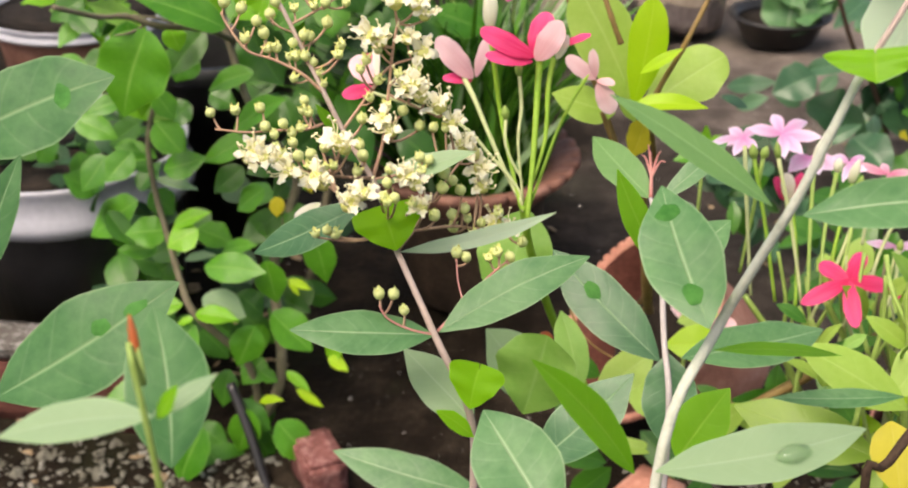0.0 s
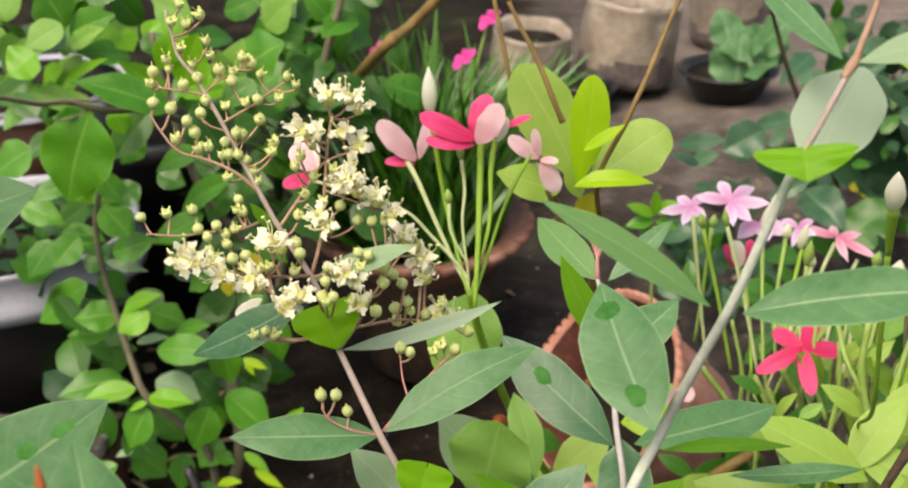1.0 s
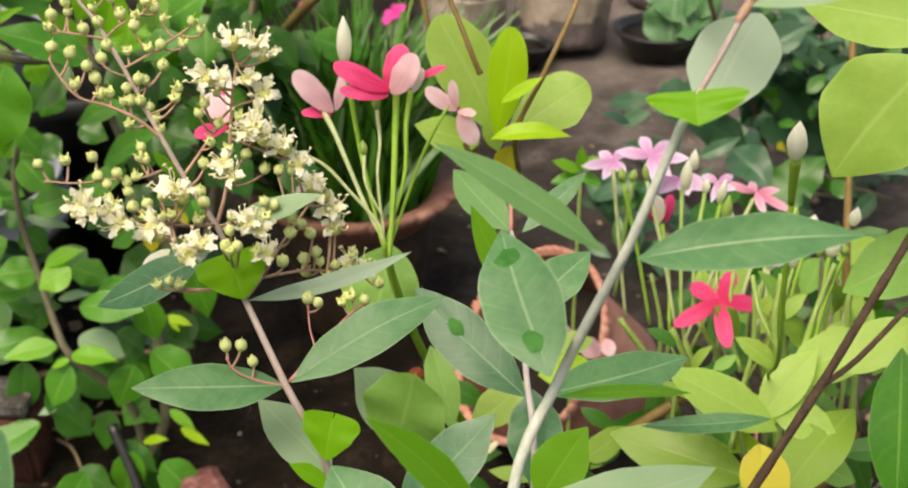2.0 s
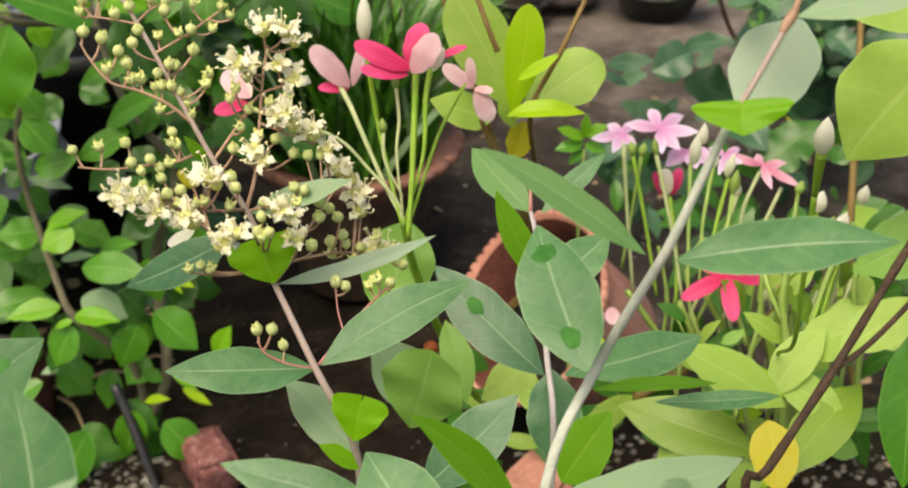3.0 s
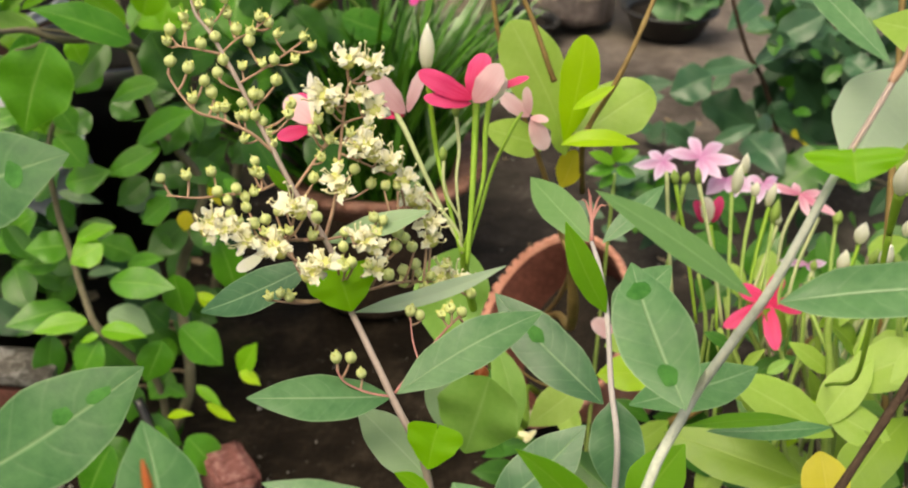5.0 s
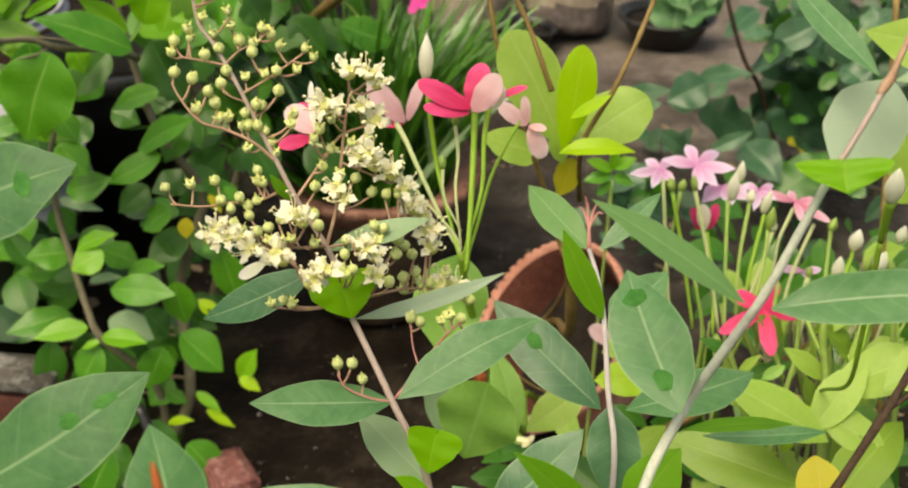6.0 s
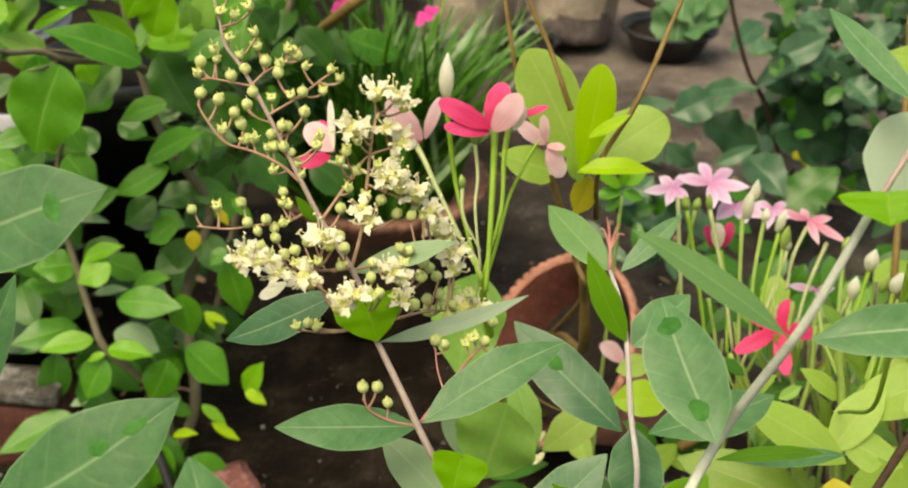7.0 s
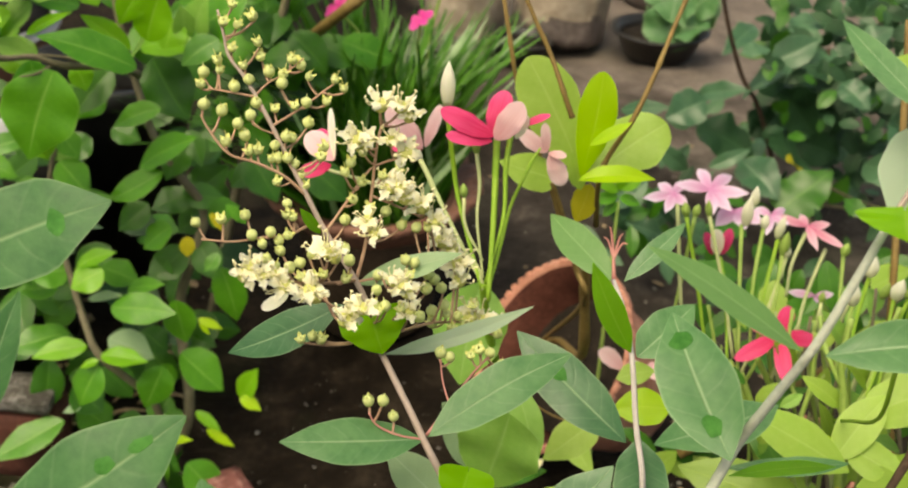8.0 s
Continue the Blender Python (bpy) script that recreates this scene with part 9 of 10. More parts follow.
fallen_3 = thing("fallen_petal", (0.0393, 0.4734, 0.1716), "dry straw-coloured flower scrap caught among the leaves", "petal", "fallen petals")
blade(fallen_3, "petal", "petal", "stamen", (0.0393, 0.4734, 0.1716), (0.0445, 0.473, 0.1813), (-0.55, -0.79, 0.27), 0.0036, 0.3, 0.06, 0.05)
fallen_4 = thing("fallen_petal", (0.0453, 0.4719, 0.1692), "dry straw-coloured flower scrap caught among the leaves", "petal", "fallen petals")
blade(fallen_4, "petal", "petal", "stamen", (0.0453, 0.4719, 0.1692), (0.0391, 0.4651, 0.1671), (0.13, -0.39, 0.91), 0.0036, 0.3, 0.06, 0.05)
fallen_5 = thing("fallen_petal", (0.035, 0.4712, 0.1676), "dry straw-coloured flower scrap caught among the leaves", "petal", "fallen petals")
blade(fallen_5, "petal", "petal", "stamen", (0.035, 0.4712, 0.1676), (0.042, 0.4665, 0.1698), (-0.5, -0.37, 0.78), 0.0031, 0.3, 0.06, 0.05)
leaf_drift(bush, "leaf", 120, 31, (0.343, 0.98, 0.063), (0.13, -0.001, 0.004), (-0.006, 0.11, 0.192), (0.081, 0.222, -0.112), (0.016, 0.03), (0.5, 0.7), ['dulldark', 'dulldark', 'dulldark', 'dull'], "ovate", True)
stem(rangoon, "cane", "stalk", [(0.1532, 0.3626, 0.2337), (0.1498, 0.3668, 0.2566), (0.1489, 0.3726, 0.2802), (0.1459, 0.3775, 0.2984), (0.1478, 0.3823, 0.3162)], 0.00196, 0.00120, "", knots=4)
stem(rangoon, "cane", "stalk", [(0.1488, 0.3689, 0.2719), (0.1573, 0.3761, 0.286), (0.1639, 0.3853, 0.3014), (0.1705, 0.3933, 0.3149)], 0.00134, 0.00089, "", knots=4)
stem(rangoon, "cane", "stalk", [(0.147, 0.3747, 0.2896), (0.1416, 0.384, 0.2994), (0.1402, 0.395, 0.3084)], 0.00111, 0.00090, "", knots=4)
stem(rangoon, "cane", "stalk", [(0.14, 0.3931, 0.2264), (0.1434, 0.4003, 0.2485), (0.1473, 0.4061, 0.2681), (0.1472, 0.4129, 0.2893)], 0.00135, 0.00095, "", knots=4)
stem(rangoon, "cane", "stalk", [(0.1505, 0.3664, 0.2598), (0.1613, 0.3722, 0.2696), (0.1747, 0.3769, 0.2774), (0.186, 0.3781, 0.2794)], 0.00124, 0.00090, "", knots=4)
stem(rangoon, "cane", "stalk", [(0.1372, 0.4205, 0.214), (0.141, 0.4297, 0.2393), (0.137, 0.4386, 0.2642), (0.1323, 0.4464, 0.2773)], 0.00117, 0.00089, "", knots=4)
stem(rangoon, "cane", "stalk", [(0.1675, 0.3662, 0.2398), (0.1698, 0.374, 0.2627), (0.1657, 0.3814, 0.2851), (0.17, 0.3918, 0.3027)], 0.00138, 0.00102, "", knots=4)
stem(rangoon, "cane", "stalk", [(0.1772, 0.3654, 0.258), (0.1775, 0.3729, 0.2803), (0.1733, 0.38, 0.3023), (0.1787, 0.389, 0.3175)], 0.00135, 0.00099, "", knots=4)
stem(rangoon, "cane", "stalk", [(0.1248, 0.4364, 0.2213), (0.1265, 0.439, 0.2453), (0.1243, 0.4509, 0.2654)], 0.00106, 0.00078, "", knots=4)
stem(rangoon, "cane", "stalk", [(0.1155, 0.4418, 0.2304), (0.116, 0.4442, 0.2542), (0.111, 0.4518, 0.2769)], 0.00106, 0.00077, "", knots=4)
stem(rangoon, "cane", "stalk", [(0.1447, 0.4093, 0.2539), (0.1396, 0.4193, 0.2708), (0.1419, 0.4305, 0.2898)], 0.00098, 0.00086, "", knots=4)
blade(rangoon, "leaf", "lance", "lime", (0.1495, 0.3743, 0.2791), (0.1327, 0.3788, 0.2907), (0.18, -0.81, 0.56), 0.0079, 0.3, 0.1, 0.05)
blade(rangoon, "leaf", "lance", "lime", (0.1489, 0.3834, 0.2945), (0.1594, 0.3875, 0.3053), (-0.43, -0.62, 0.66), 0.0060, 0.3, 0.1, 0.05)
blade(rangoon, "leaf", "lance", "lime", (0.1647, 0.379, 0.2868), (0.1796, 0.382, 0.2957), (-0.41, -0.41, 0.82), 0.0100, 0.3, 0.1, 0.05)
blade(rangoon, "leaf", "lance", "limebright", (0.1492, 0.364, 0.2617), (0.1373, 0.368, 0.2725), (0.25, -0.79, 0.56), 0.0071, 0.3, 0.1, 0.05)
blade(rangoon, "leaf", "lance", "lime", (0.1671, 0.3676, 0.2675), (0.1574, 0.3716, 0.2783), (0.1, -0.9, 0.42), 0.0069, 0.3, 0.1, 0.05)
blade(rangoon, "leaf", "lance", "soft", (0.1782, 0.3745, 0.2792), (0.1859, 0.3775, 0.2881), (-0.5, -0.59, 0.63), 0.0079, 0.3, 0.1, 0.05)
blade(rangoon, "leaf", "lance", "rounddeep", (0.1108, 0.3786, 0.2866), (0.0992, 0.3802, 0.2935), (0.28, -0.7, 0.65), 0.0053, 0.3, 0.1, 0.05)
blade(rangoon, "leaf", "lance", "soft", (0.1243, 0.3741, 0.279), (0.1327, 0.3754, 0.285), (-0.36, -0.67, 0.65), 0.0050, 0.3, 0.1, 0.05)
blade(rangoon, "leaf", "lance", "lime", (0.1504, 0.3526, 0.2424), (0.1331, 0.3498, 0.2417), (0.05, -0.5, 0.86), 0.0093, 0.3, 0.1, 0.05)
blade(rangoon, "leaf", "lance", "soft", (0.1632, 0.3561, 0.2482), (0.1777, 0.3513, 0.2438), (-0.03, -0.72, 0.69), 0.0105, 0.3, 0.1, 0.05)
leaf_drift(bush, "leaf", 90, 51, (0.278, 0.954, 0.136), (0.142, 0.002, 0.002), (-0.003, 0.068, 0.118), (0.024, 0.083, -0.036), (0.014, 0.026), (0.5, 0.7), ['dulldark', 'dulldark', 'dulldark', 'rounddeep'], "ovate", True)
leaf_drift(rangoon, "leaf", 46, 61, (0.145, 0.502, 0.208), (0.118, 0, 0), (-0, 0.031, 0.06), (0.024, 0.1, -0.067), (0.022, 0.034), (0.4, 0.6), ['soft', 'rounddeep', 'lime', 'rounddeep'], "ovate")
blade(rangoon, "leaf", "lance", "olive", (0.1617, 0.3816, 0.284), (0.1467, 0.3805, 0.3022), (0.72, -0.39, 0.57), 0.0146, 0.271343, 0.133384, 0.05)
blade(rangoon, "leaf", "lance", "soft", (0.1619, 0.4115, 0.2825), (0.1484, 0.411, 0.302), (0.65, -0.63, 0.43), 0.0092, 0.254862, 0.0982223, 0.05)
blade(rangoon, "leaf", "lance", "lime", (0.1197, 0.3747, 0.2601), (0.1198, 0.3723, 0.2762), (-0.5, -0.86, -0.13), 0.0069, 0.470346, 0.139298, 0.05)
blade(rangoon, "leaf", "lance", "olive", (0.1474, 0.3924, 0.2891), (0.1602, 0.3896, 0.3047), (-0.63, -0.67, 0.4), 0.0070, 0.338372, 0.0618997, 0.05)
blade(rangoon, "leaf", "lance", "soft", (0.1778, 0.414, 0.2473), (0.1591, 0.4108, 0.2618), (0.53, -0.66, 0.54), 0.0091, 0.358917, 0.174228, 0.05)
blade(rangoon, "leaf", "lance", "soft", (0.1635, 0.3873, 0.2752), (0.1659, 0.3862, 0.2937), (-0.66, -0.75, 0.04), 0.0058, 0.430553, 0.107649, 0.05)
blade(rangoon, "leaf", "lance", "olive", (0.1769, 0.4027, 0.2871), (0.1744, 0.3993, 0.3015), (0.72, -0.69, -0.03), 0.0119, 0.471536, 0.153241, 0.05)
blade(rangoon, "leaf", "lance", "lime", (0.1193, 0.3881, 0.2687), (0.1243, 0.3844, 0.2827), (-0.83, -0.54, 0.16), 0.0046, 0.305885, 0.172295, 0.05)
blade(rangoon, "leaf", "lance", "lime", (0.1531, 0.4307, 0.2693), (0.1618, 0.4265, 0.2824), (-0.75, -0.58, 0.31), 0.0073, 0.399967, 0.11994, 0.05)
blade(rangoon, "leaf", "lance", "soft", (0.17, 0.3731, 0.2513), (0.1484, 0.371, 0.2676), (0.42, -0.79, 0.45), 0.0070, 0.249275, 0.0537642, 0.05)
blade(rangoon, "leaf", "lance", "soft", (0.1949, 0.4338, 0.2536), (0.1931, 0.4326, 0.2718), (-0.31, -0.95, -0.09), 0.0061, 0.379479, 0.182805, 0.05)
blade(rangoon, "leaf", "lance", "lime", (0.1587, 0.4225, 0.2483), (0.1591, 0.4208, 0.2656), (-0.43, -0.9, -0.08), 0.0067, 0.205644, 0.071199, 0.05)
blade(rangoon, "leaf", "lance", "soft", (0.1313, 0.4048, 0.2299), (0.1315, 0.4051, 0.2509), (-0.33, -0.94, 0.02), 0.0049, 0.28514, 0.181585, 0.05)
blade(rangoon, "leaf", "lance", "olive", (0.1584, 0.3995, 0.2393), (0.1517, 0.4005, 0.2615), (0.39, -0.9, 0.16), 0.0066, 0.225842, 0.128542, 0.05)
blade(rangoon, "leaf", "lance", "olive", (0.1443, 0.4196, 0.2642), (0.1335, 0.4175, 0.2808), (0.71, -0.59, 0.39), 0.0120, 0.396642, 0.109082, 0.05)
blade(rangoon, "leaf", "lance", "olive", (0.164, 0.408, 0.2224), (0.1479, 0.4089, 0.2441), (0.36, -0.88, 0.3), 0.0083, 0.230934, 0.0706348, 0.05)
blade(rangoon, "leaf", "lance", "soft", (0.184, 0.4014, 0.2469), (0.1665, 0.4007, 0.2659), (0.31, -0.91, 0.26), 0.0069, 0.206634, 0.158085, 0.05)
blade(rangoon, "leaf", "lance", "olive", (0.1501, 0.3766, 0.2684), (0.1593, 0.3725, 0.2816), (-0.8, -0.4, 0.44), 0.0047, 0.387189, 0.193267, 0.05)
blade(rangoon, "leaf", "lance", "lime", (0.1278, 0.4005, 0.2449), (0.1093, 0.397, 0.2588), (0.6, -0.37, 0.71), 0.0062, 0.244653, 0.110703, 0.05)
blade(rangoon, "leaf", "lance", "soft", (0.1715, 0.3647, 0.2659), (0.1573, 0.3597, 0.2772), (0.65, -0.21, 0.73), 0.0072, 0.442215, 0.17264, 0.05)
stem(rangoon, "cane", "stalk", [(0.1961, 0.45, 0.1788), (0.2025, 0.4507, 0.221), (0.2132, 0.4573, 0.2533)], 0.00093, 0.00054, "")
stem(rangoon, "cane", "oldstem", [(0.1771, 0.4436, 0.2092), (0.1728, 0.4433, 0.2493), (0.1714, 0.449, 0.28)], 0.00093, 0.00052, "")
stem(rangoon, "cane", "palestalk", [(0.1748, 0.4496, 0.1721), (0.1672, 0.4504, 0.2141), (0.1762, 0.457, 0.2466)], 0.00109, 0.00054, "")
stem(rangoon, "cane", "stalk", [(0.1646, 0.4265, 0.1969), (0.1668, 0.4263, 0.2375), (0.1718, 0.4321, 0.2682)], 0.00079, 0.00051, "")
stem(rangoon, "cane", "palestalk", [(0.1563, 0.4271, 0.219), (0.1392, 0.4261, 0.2578), (0.135, 0.4313, 0.2874)], 0.00082, 0.00050, "")
stem(rangoon, "cane", "stalk", [(0.135, 0.4267, 0.1786), (0.1331, 0.427, 0.2199), (0.1194, 0.4329, 0.2506)], 0.00085, 0.00052, "")
stem(rangoon, "cane", "stalk", [(0.1724, 0.4425, 0.1906), (0.1552, 0.4426, 0.2312), (0.1556, 0.4487, 0.2625)], 0.00114, 0.00053, "")
stem(rangoon, "cane", "palestalk", [(0.1724, 0.4576, 0.1808), (0.172, 0.4583, 0.2229), (0.164, 0.4648, 0.2547)], 0.00115, 0.00054, "")
stem(rangoon, "cane", "stalk", [(0.1299, 0.4559, 0.1733), (0.1231, 0.4567, 0.2154), (0.1237, 0.4633, 0.2477)], 0.00105, 0.00055, "")
stem(rangoon, "cane", "oldstem", [(0.1565, 0.4228, 0.185), (0.1492, 0.4228, 0.2258), (0.1396, 0.4286, 0.2563)], 0.00076, 0.00051, "")
stem(rangoon, "cane", "stalk", [(0.157, 0.4132, 0.1935), (0.1463, 0.4128, 0.2334), (0.1571, 0.4185, 0.2641)], 0.00113, 0.00050, "")
stem(rangoon, "cane", "oldstem", [(0.1699, 0.4149, 0.2), (0.1608, 0.4143, 0.2398), (0.1638, 0.4198, 0.27)], 0.00093, 0.00050, "")

herb = thing("low_herb", (0.0944, 0.62, 0), "small bright green herb growing low on the ground", "plant")
stem(herb, "stem", "stalk", [(0.0944, 0.62, 0), (0.0944, 0.62, 0.1212), (0.0944, 0.62, 0.2423)], 0.0014, 0.0009)
blade(herb, "leaf", "ovate", "young", (0.0938, 0.62, 0.2491), (0.0782, 0.6177, 0.2572), (0.45, -0.56, 0.7), 0.0079, 0.30, 0.06, 0.05)
blade(herb, "leaf", "ovate", "round", (0.094, 0.62, 0.2461), (0.0772, 0.6177, 0.2438), (-0.04, -0.54, 0.84), 0.0086, 0.30, 0.06, 0.05)
blade(herb, "leaf", "ovate", "young", (0.0949, 0.62, 0.2513), (0.1067, 0.6181, 0.2592), (-0.52, -0.55, 0.65), 0.0086, 0.30, 0.06, 0.05)
blade(herb, "leaf", "ovate", "round", (0.0948, 0.62, 0.2453), (0.1071, 0.6182, 0.2416), (0.15, -0.59, 0.79), 0.0079, 0.30, 0.06, 0.05)
blade(herb, "leaf", "ovate", "round", (0.0937, 0.62, 0.2423), (0.0858, 0.6184, 0.2334), (-0.46, -0.7, 0.54), 0.0066, 0.30, 0.06, 0.05)
blade(herb, "leaf", "ovate", "young", (0.0944, 0.62, 0.2498), (0.0942, 0.618, 0.2655), (-0.15, -0.98, -0.13), 0.0061, 0.30, 0.06, 0.05)
twig = thing("dry_twig", (0.0435, 0.4, 0.2498), "thin curled dry brown twig caught behind the leaves", "twig")
stem(twig, "stick", "cane", [(0.0211, 0.41, 0.2679), (0.0257, 0.405, 0.2606), (0.032, 0.4, 0.2567), (0.039, 0.4, 0.2521), (0.044, 0.4, 0.2499)], 0.00054, 0.00039, "")
lathe(rangoon, "dry_flower", "shoot", [(0.0008, 0.0), (0.0026, 0.0018), (0.0030, 0.0040), (0.0016, 0.0062), (0.0004, 0.0068)], axis_pose((0.013, 0.36, 0.2864), (-0.2, -0.8, 0.4)), "dried maroon flower head", 10)
stem(rangoon, "stalk", "palestalk", [(0.017, 0.372, 0.2564), (0.015, 0.365, 0.2784), (0.013, 0.36, 0.2864)], 0.0006, 0.0007)

# ---- pots and tubs ----
clay_pot((-0.065, 0.872, 0.0), 0.091, 0.134, "terracotta pot with a scalloped rim, planted with grassy leaves", (0, 0, 0), 28, True, "potbody", True, "wetclay")
clay_pot((0.132, 0.714, 0.037), 0.072, 0.092, "salmon terracotta pot with a pinched rim, tipped over on its side", (20.4, -49.8, 0), 56, True, "terracotta")
clay_pot((0.245, 0.66, 0.0), 0.032, 0.05, "small brown clay pot half hidden by leaves", (30, 10, 0), 20)
black_pot((0.288, 1.555, 0.0), 0.066, 0.036, "shallow black plastic bowl with a pale leafy seedling")


def seedling(at):
    plant = thing("seedling", at, "pale green seedling with broad crinkled leaves", "plant")
    for k, (x, y, z, w) in enumerate(((-0.02, -0.05, 0.045, 0.06), (0.04, -0.06, 0.035, 0.065), (0.065, 0.0, 0.05, 0.06), (-0.02, 0.04, 0.08, 0.05), (0.02, -0.04, 0.075, 0.06), (0.06, -0.03, 0.08, 0.06))):
        foot = Vector(at) + Vector((x, y, z)) * 0.35
        stem(plant, "stalk", "stalk", [at, tuple(foot)], 0.0016, 0.0012)
        blade(plant, "leaf", "ovate", "waxy", tuple(foot), tuple(Vector(at) + Vector((x, y, z))), (x, y - 0.4, 0.8), w, 0.15, 0.1, 0.15)
    stem(plant, "stalk", "stalk", [at, (0.289, 1.5, 0.0215)], 0.0016, 0.0012)
    blade(plant, "leaf", "broad", "waxy", (0.289, 1.5, 0.0215), (0.3, 1.53, 0.0937), (0.0, -0.8, 0.6), 0.077, 0.15, 0.1, 0.15)
    return plant


seedling((0.298, 1.552, 0.029))


def tub(at, radius, height, label, band, body="blackplastic"):
    """A tub with a white rolled rim."""
    m = Matrix.Translation(at)
    ob = thing("planter_tub", at, label, "planter")
    r, h = radius, height
    lathe(ob, "body", body, [(0.8 * r, 0), (0.92 * r, h - band)], m, "", 48)
    lathe(ob, "rim", "whiteplastic", [(0.92 * r, h - band), (1.02 * r, h - band), (1.04 * r, h - band * 0.75), (0.99 * r, h - band * 0.62), (0.985 * r, h - band * 0.15), (1.01 * r, h - 0.002), (0.99 * r, h), (0.95 * r, h - 0.003), (0.93 * r, h - band)], m, "thick greyish white rim", 64, False)
    lathe(ob, "soil", "soil", [(0.935 * r, h - band * 0.35), (0.5 * r, h - band * 0.3), (0.05 * r, h - band * 0.3)], m, "", 24, "both")
    return ob


tub((-0.388, 0.82, 0.0), 0.098, 0.152, "black planter tub with a thick greyish white rim", 0.04)
tub_plant = thing("tub_plant", (-0.388, 0.82, 0.138), "low dark green seedlings crowding a planter tub", "plant")
leaf_drift(tub_plant, "leaf", 60, 72, (-0.465, 0.765, 0.136), (0.15, 0.0, 0.0), (0.0, 0.0, 0.03), (0.0, 0.12, 0.0), (0.018, 0.03), (0.4, 0.65), ["rounddeep", "dulldark", "dulldark"], "broad", True)
tub((-0.555, 1.270, 0.0), 0.11, 0.12, "large brown clay tub with a thin pale rim behind the shrub", 0.014, "wetclay")


def plastic_sack(at, radius, height, label, lean):
    """A grow bag of dusty clear plastic: a slumped wrinkled cylinder with an open crumpled mouth."""
    ob = thing("grow_bag", at, label, "bag")
    m = Matrix.Translation(at) @ Euler((radians(lean[0]), radians(lean[1]), 0)).to_matrix().to_4x4()
    bm = bmesh.new()
    profile = [(radius * 0.8, 0.0)] + [(radius * (1.0 + 0.012 * math.sin(i * 0.9)), height * i / 14) for i in range(1, 15)] + [(radius * 0.92, height * 0.96), (radius * 0.85, height * 0.8)]
    rings = add_lathe(bm, profile, 56)
    for v in bm.verts:
        k = v.co.z / height
        n = noise.noise(Vector((v.co.x * 34, v.co.y * 34, v.co.z * 16)))
        v.co.xy *= 1 + 0.07 * n + 0.03 * math.sin(math.atan2(v.co.y, v.co.x) * 5 + k * 3) * k
        v.co.xy *= 1 + 0.025 * noise.noise(Vector((v.co.x * 90, v.co.y * 90, v.co.z * 130)))
        v.co.z += 0.004 * n
    bm.faces.new(rings[0][::-1])
    for f in bm.faces:
        c = f.calc_center_median()
        f.material_index = 1 if c.z < height * (0.36 + 0.25 * noise.noise(Vector((c.x * 22, c.y * 22, 1.7)))) else 0
    part("bag", bm, ["sack", "sackfull"], ob, "", m)
    lathe(ob, "soil", "soil", [(radius * 0.93, height * 0.8), (radius * 0.4, height * 0.83), (0.003, height * 0.83)], m, "", 20, "both")
    return ob


plastic_sack((0.150, 1.605, 0.0), 0.066, 0.118, "dusty brownish plastic grow bag standing on the ground", (-4, 7))
plastic_sack((0.33, 1.80, 0.0), 0.06, 0.15, "cloudy clear plastic grow bag beside a bowl", (5, -6))
black_pot((-0.302, 0.970, 0.0), 0.074, 0.183, "tall black plastic nursery pot standing behind the shrub")
# black tray added where a dark shadow lies at the bag's foot
black_pot((0.092, 1.515, 0.0), 0.042, 0.03, "low black tray put for the shadow beside a grow bag", (0, 6, 0))
plastic_sack((0.016, 1.56, 0.0), 0.054, 0.094, "crumpled cloudy plastic grow bag with an open mouth", (4, 5))


def wire_ring(at, radius, label):
    """A coil of thin pale wire netting lying by the pots."""
    ob = thing("wire_coil", at, label, "wire")
    for k in range(10):
        rr, z = radius * (1 - 0.06 * k), 0.004 + 0.005 * k
        pts = [(at[0] + rr * math.cos(a) * (1 + 0.04 * math.sin(k + a * 3)), at[1] + rr * math.sin(a) * 0.9, z + 0.004 * math.sin(a * 4 + k)) for a in (2 * math.pi * i / 16 for i in range(17))]
        stem(ob, "wire", "concrete", pts, 0.0009, 0.0009, "", 5)
    return ob


wire_ring((0.0, 1.55, 0.0), 0.075, "coil of pale wire netting by the pots")


# ---- kerb, bricks, stones ----
def rough_block(name, at, size, material, label, category, turn=0.0, seed=1, kind=""):
    bm = bmesh.new()
    bmesh.ops.create_cube(bm, size=1.0)
    for v in bm.verts:
        v.co = Vector((v.co.x * size[0], v.co.y * size[1], (v.co.z + 0.5) * size[2]))
    bmesh.ops.bevel(bm, geom=bm.edges[:], offset=min(size) * 0.1, segments=2, affect="EDGES")
    bmesh.ops.subdivide_edges(bm, edges=bm.edges[:], cuts=3, use_grid_fill=True)
    for v in bm.verts:
        v.co += Vector([noise.noise(v.co * 45 + Vector((seed * 9 + c * 5, 0, 0))) for c in range(3)]) * min(size) * 0.09
        v.co += Vector([noise.noise(v.co * 160 + Vector((seed * 3 + c * 7, 0, 0))) for c in range(3)]) * min(size) * 0.04
    ob = part(name, bm, material, None, "", Matrix.Translation(at) @ Matrix.Rotation(radians(turn), 4, "Z"))
    return tagged(ob, label, category, "", kind)


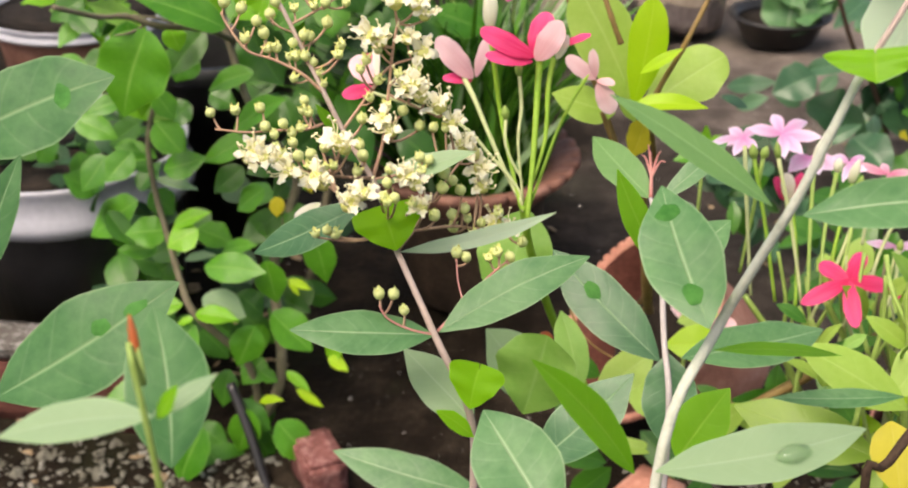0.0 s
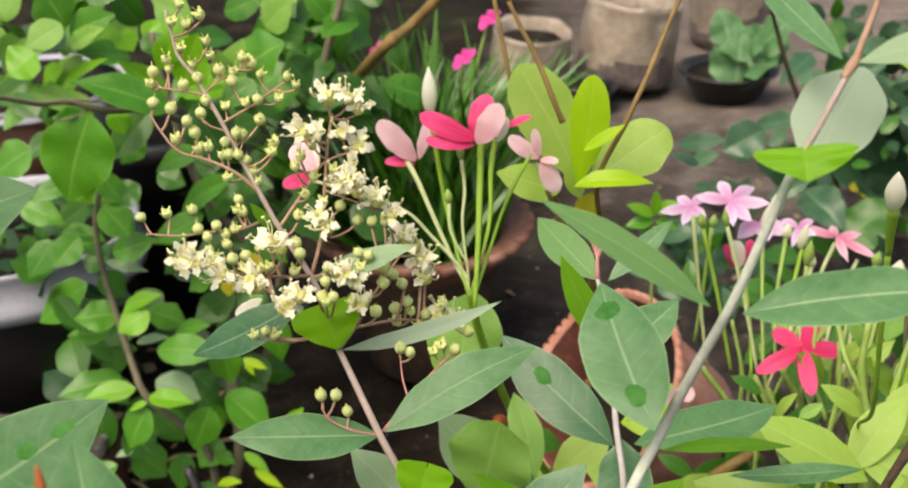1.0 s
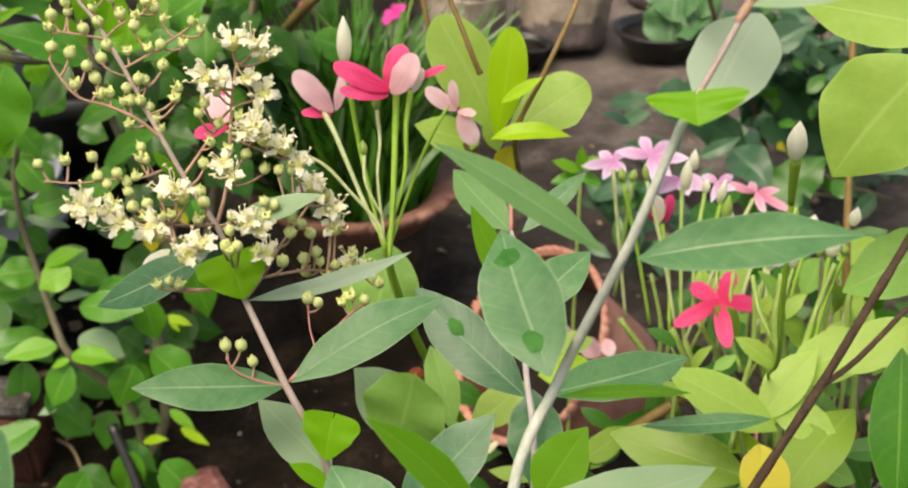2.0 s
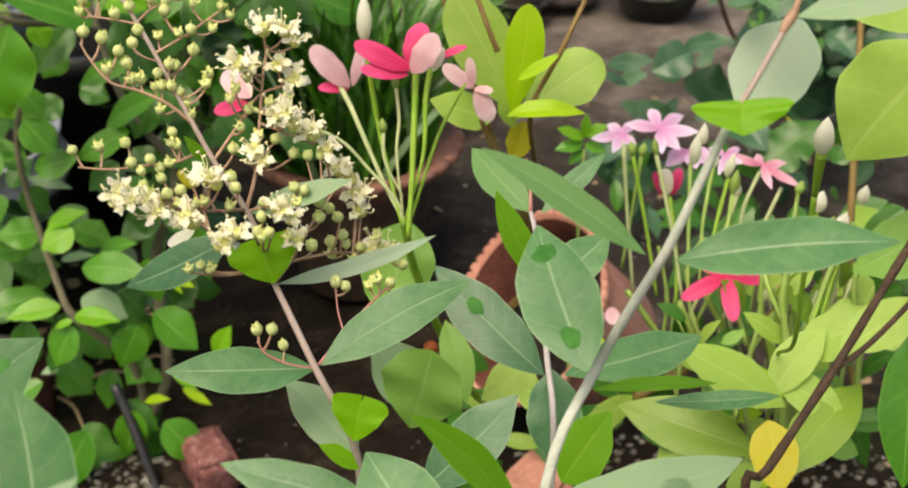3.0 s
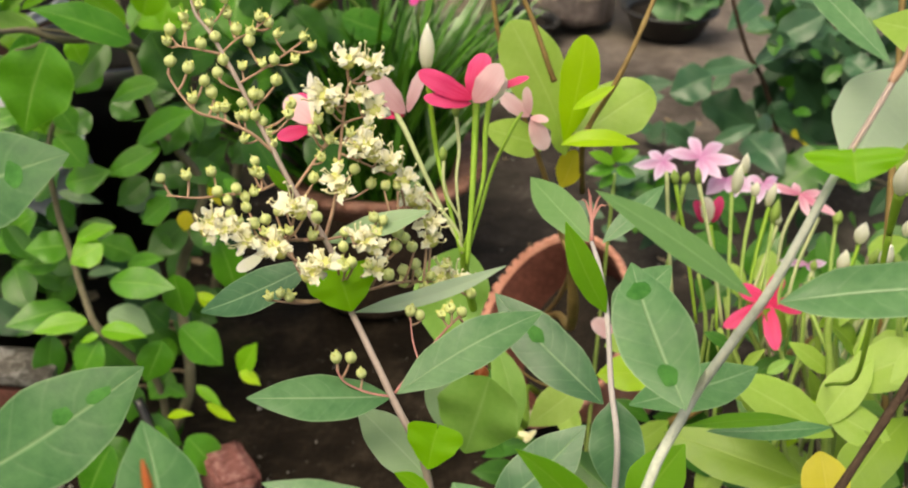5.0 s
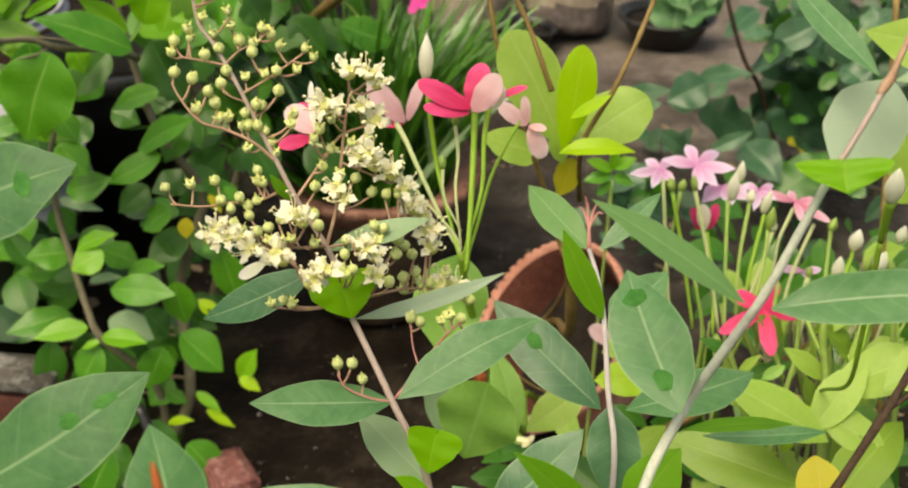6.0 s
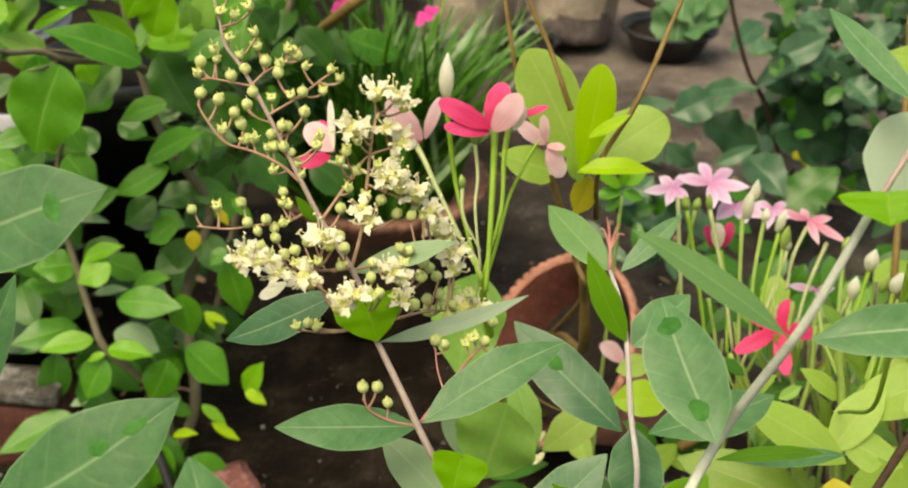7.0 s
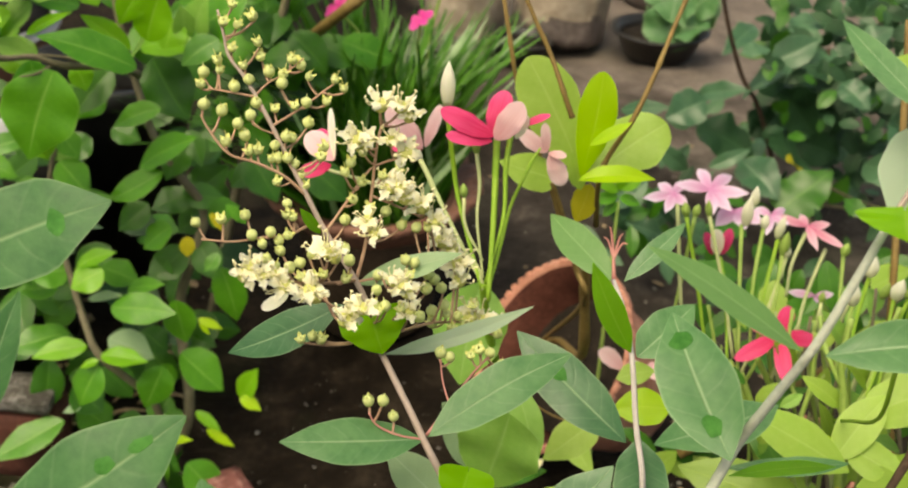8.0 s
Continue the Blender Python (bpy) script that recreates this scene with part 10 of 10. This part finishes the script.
for i in range(4):
    rough_block("kerb_brick", (-0.372 - 0.205 * i, 0.673 + 0.012 * i, -0.012), (0.2, 0.036, 0.063), "dampbrick", "dark worn red brick of a low kerb", "brick", -4, i)
    rough_block("cement_cap", (-0.372 - 0.205 * i, 0.671 + 0.012 * i, 0.0515), (0.2, 0.034, 0.011), "concrete", "rough grey cement cap on a brick kerb", "cement", -4, i + 9)
rough_block("broken_brick", (-0.146, 0.612, -0.006), (0.03, 0.045, 0.028), "brick", "broken pinkish red brick lying on the ground", "brick", 28, 5)
rough_block("broken_tile", (0.075, 0.60, -0.002), (0.05, 0.035, 0.012), "terracotta", "broken pink terracotta piece on the ground", "tile", 55, 7)
rough_block("broken_tile", (0.11, 0.575, -0.002), (0.04, 0.03, 0.012), "terracotta", "broken pink terracotta piece on the ground", "tile", -15, 8)


def scatter(name, material, count, area, size, flat, seed, label, category):
    """Many small stones or scraps on the ground, joined."""
    rnd = random.Random(seed)
    verts, faces = [], []
    x0, x1, y0, y1 = area
    for n in range(count):
        c = Vector((rnd.uniform(x0, x1), rnd.uniform(y0, y1), 0))
        r = size * rnd.uniform(0.4, 1.3) * (2.2 if rnd.random() < 0.05 else 1)
        c.z = r * flat * 0.3 + 0.012 * noise.noise(Vector((c.x * 4, c.y * 4, 0))) + 0.006 * noise.noise(Vector((c.x * 17, c.y * 17, 3))) - 0.006
        base, turn = len(verts), Euler((rnd.uniform(-0.5, 0.5), rnd.uniform(-0.5, 0.5), rnd.uniform(0, 6.3)))
        for p in ((1, 0, 0), (0.2, 0.8, 0.1), (-0.9, 0.3, 0), (-0.4, -0.8, 0.1), (0.5, -0.7, -0.1), (0.1, 0.1, 0.9), (0, 0, -0.8)):
            q = Vector(p) * r * rnd.uniform(0.8, 1.2)
            q.z *= flat
            q.rotate(turn)
            verts.append(c + q)
        for a in range(5):
            b = (a + 1) % 5
            faces += [(base + a, base + b, base + 5), (base + b, base + a, base + 6)]
    mesh = bpy.data.meshes.new(name)
    mesh.from_pydata(verts, [], faces)
    mesh.materials.append(MAT[material])
    return tagged(new(name, mesh), label, category, kind="stuff")


scatter("gravel", "stone", 3000, (-0.62, -0.17, 0.42, 0.64), 0.0026, 0.7, 3, "pale gravel and lichen-covered crumbs on the ground", "gravel")
scatter("gravel", "stone", 420, (-0.25, -0.15, 0.56, 0.66), 0.0017, 0.7, 13, "pale crumbs of gravel beside a broken brick", "gravel")
scatter("gravel", "concrete", 260, (-0.16, 0.1, 0.5, 0.8), 0.0009, 0.6, 16, "tiny pale specks of grit on damp earth", "gravel")
scatter("gravel", "stone", 900, (0.06, 0.34, 0.46, 0.66), 0.0026, 0.7, 4, "grey-brown gravel under the leaves", "gravel")
scatter("gravel", "concrete", 260, (-0.5, 0.5, 0.7, 1.4), 0.002, 0.6, 6, "fine dark grit on damp ground", "gravel")
scatter("litter", "litter", 60, (-0.45, -0.22, 0.55, 0.95), 0.007, 0.25, 5, "scraps of dry leaf litter on the ground", "litter")
scatter("litter", "litter", 50, (0.0, 0.4, 0.5, 1.3), 0.006, 0.25, 8, "scraps of dry leaf litter on the ground", "litter")


def dry_twigs(seed):
    rnd = random.Random(seed)
    for n in range(16):
        x, y, a, ln = rnd.uniform(-0.36, -0.22), rnd.uniform(0.68, 0.80), rnd.uniform(-0.9, 0.6), rnd.uniform(0.02, 0.05)
        bm = bmesh.new()
        add_tube(bm, [(0, 0, 0), (ln * 0.5, 0.003, 0.004), (ln, 0, 0.001)], 0.0016, 0.001, 5, 3)
        ob = part("twig", bm, "litter", None, "", Matrix.Translation((x, y, 0.002)) @ Matrix.Rotation(a, 4, "Z"))
        tagged(ob, "short dry straw-coloured twig on the ground", "twig", "twigs by the tub")


dry_twigs(3)
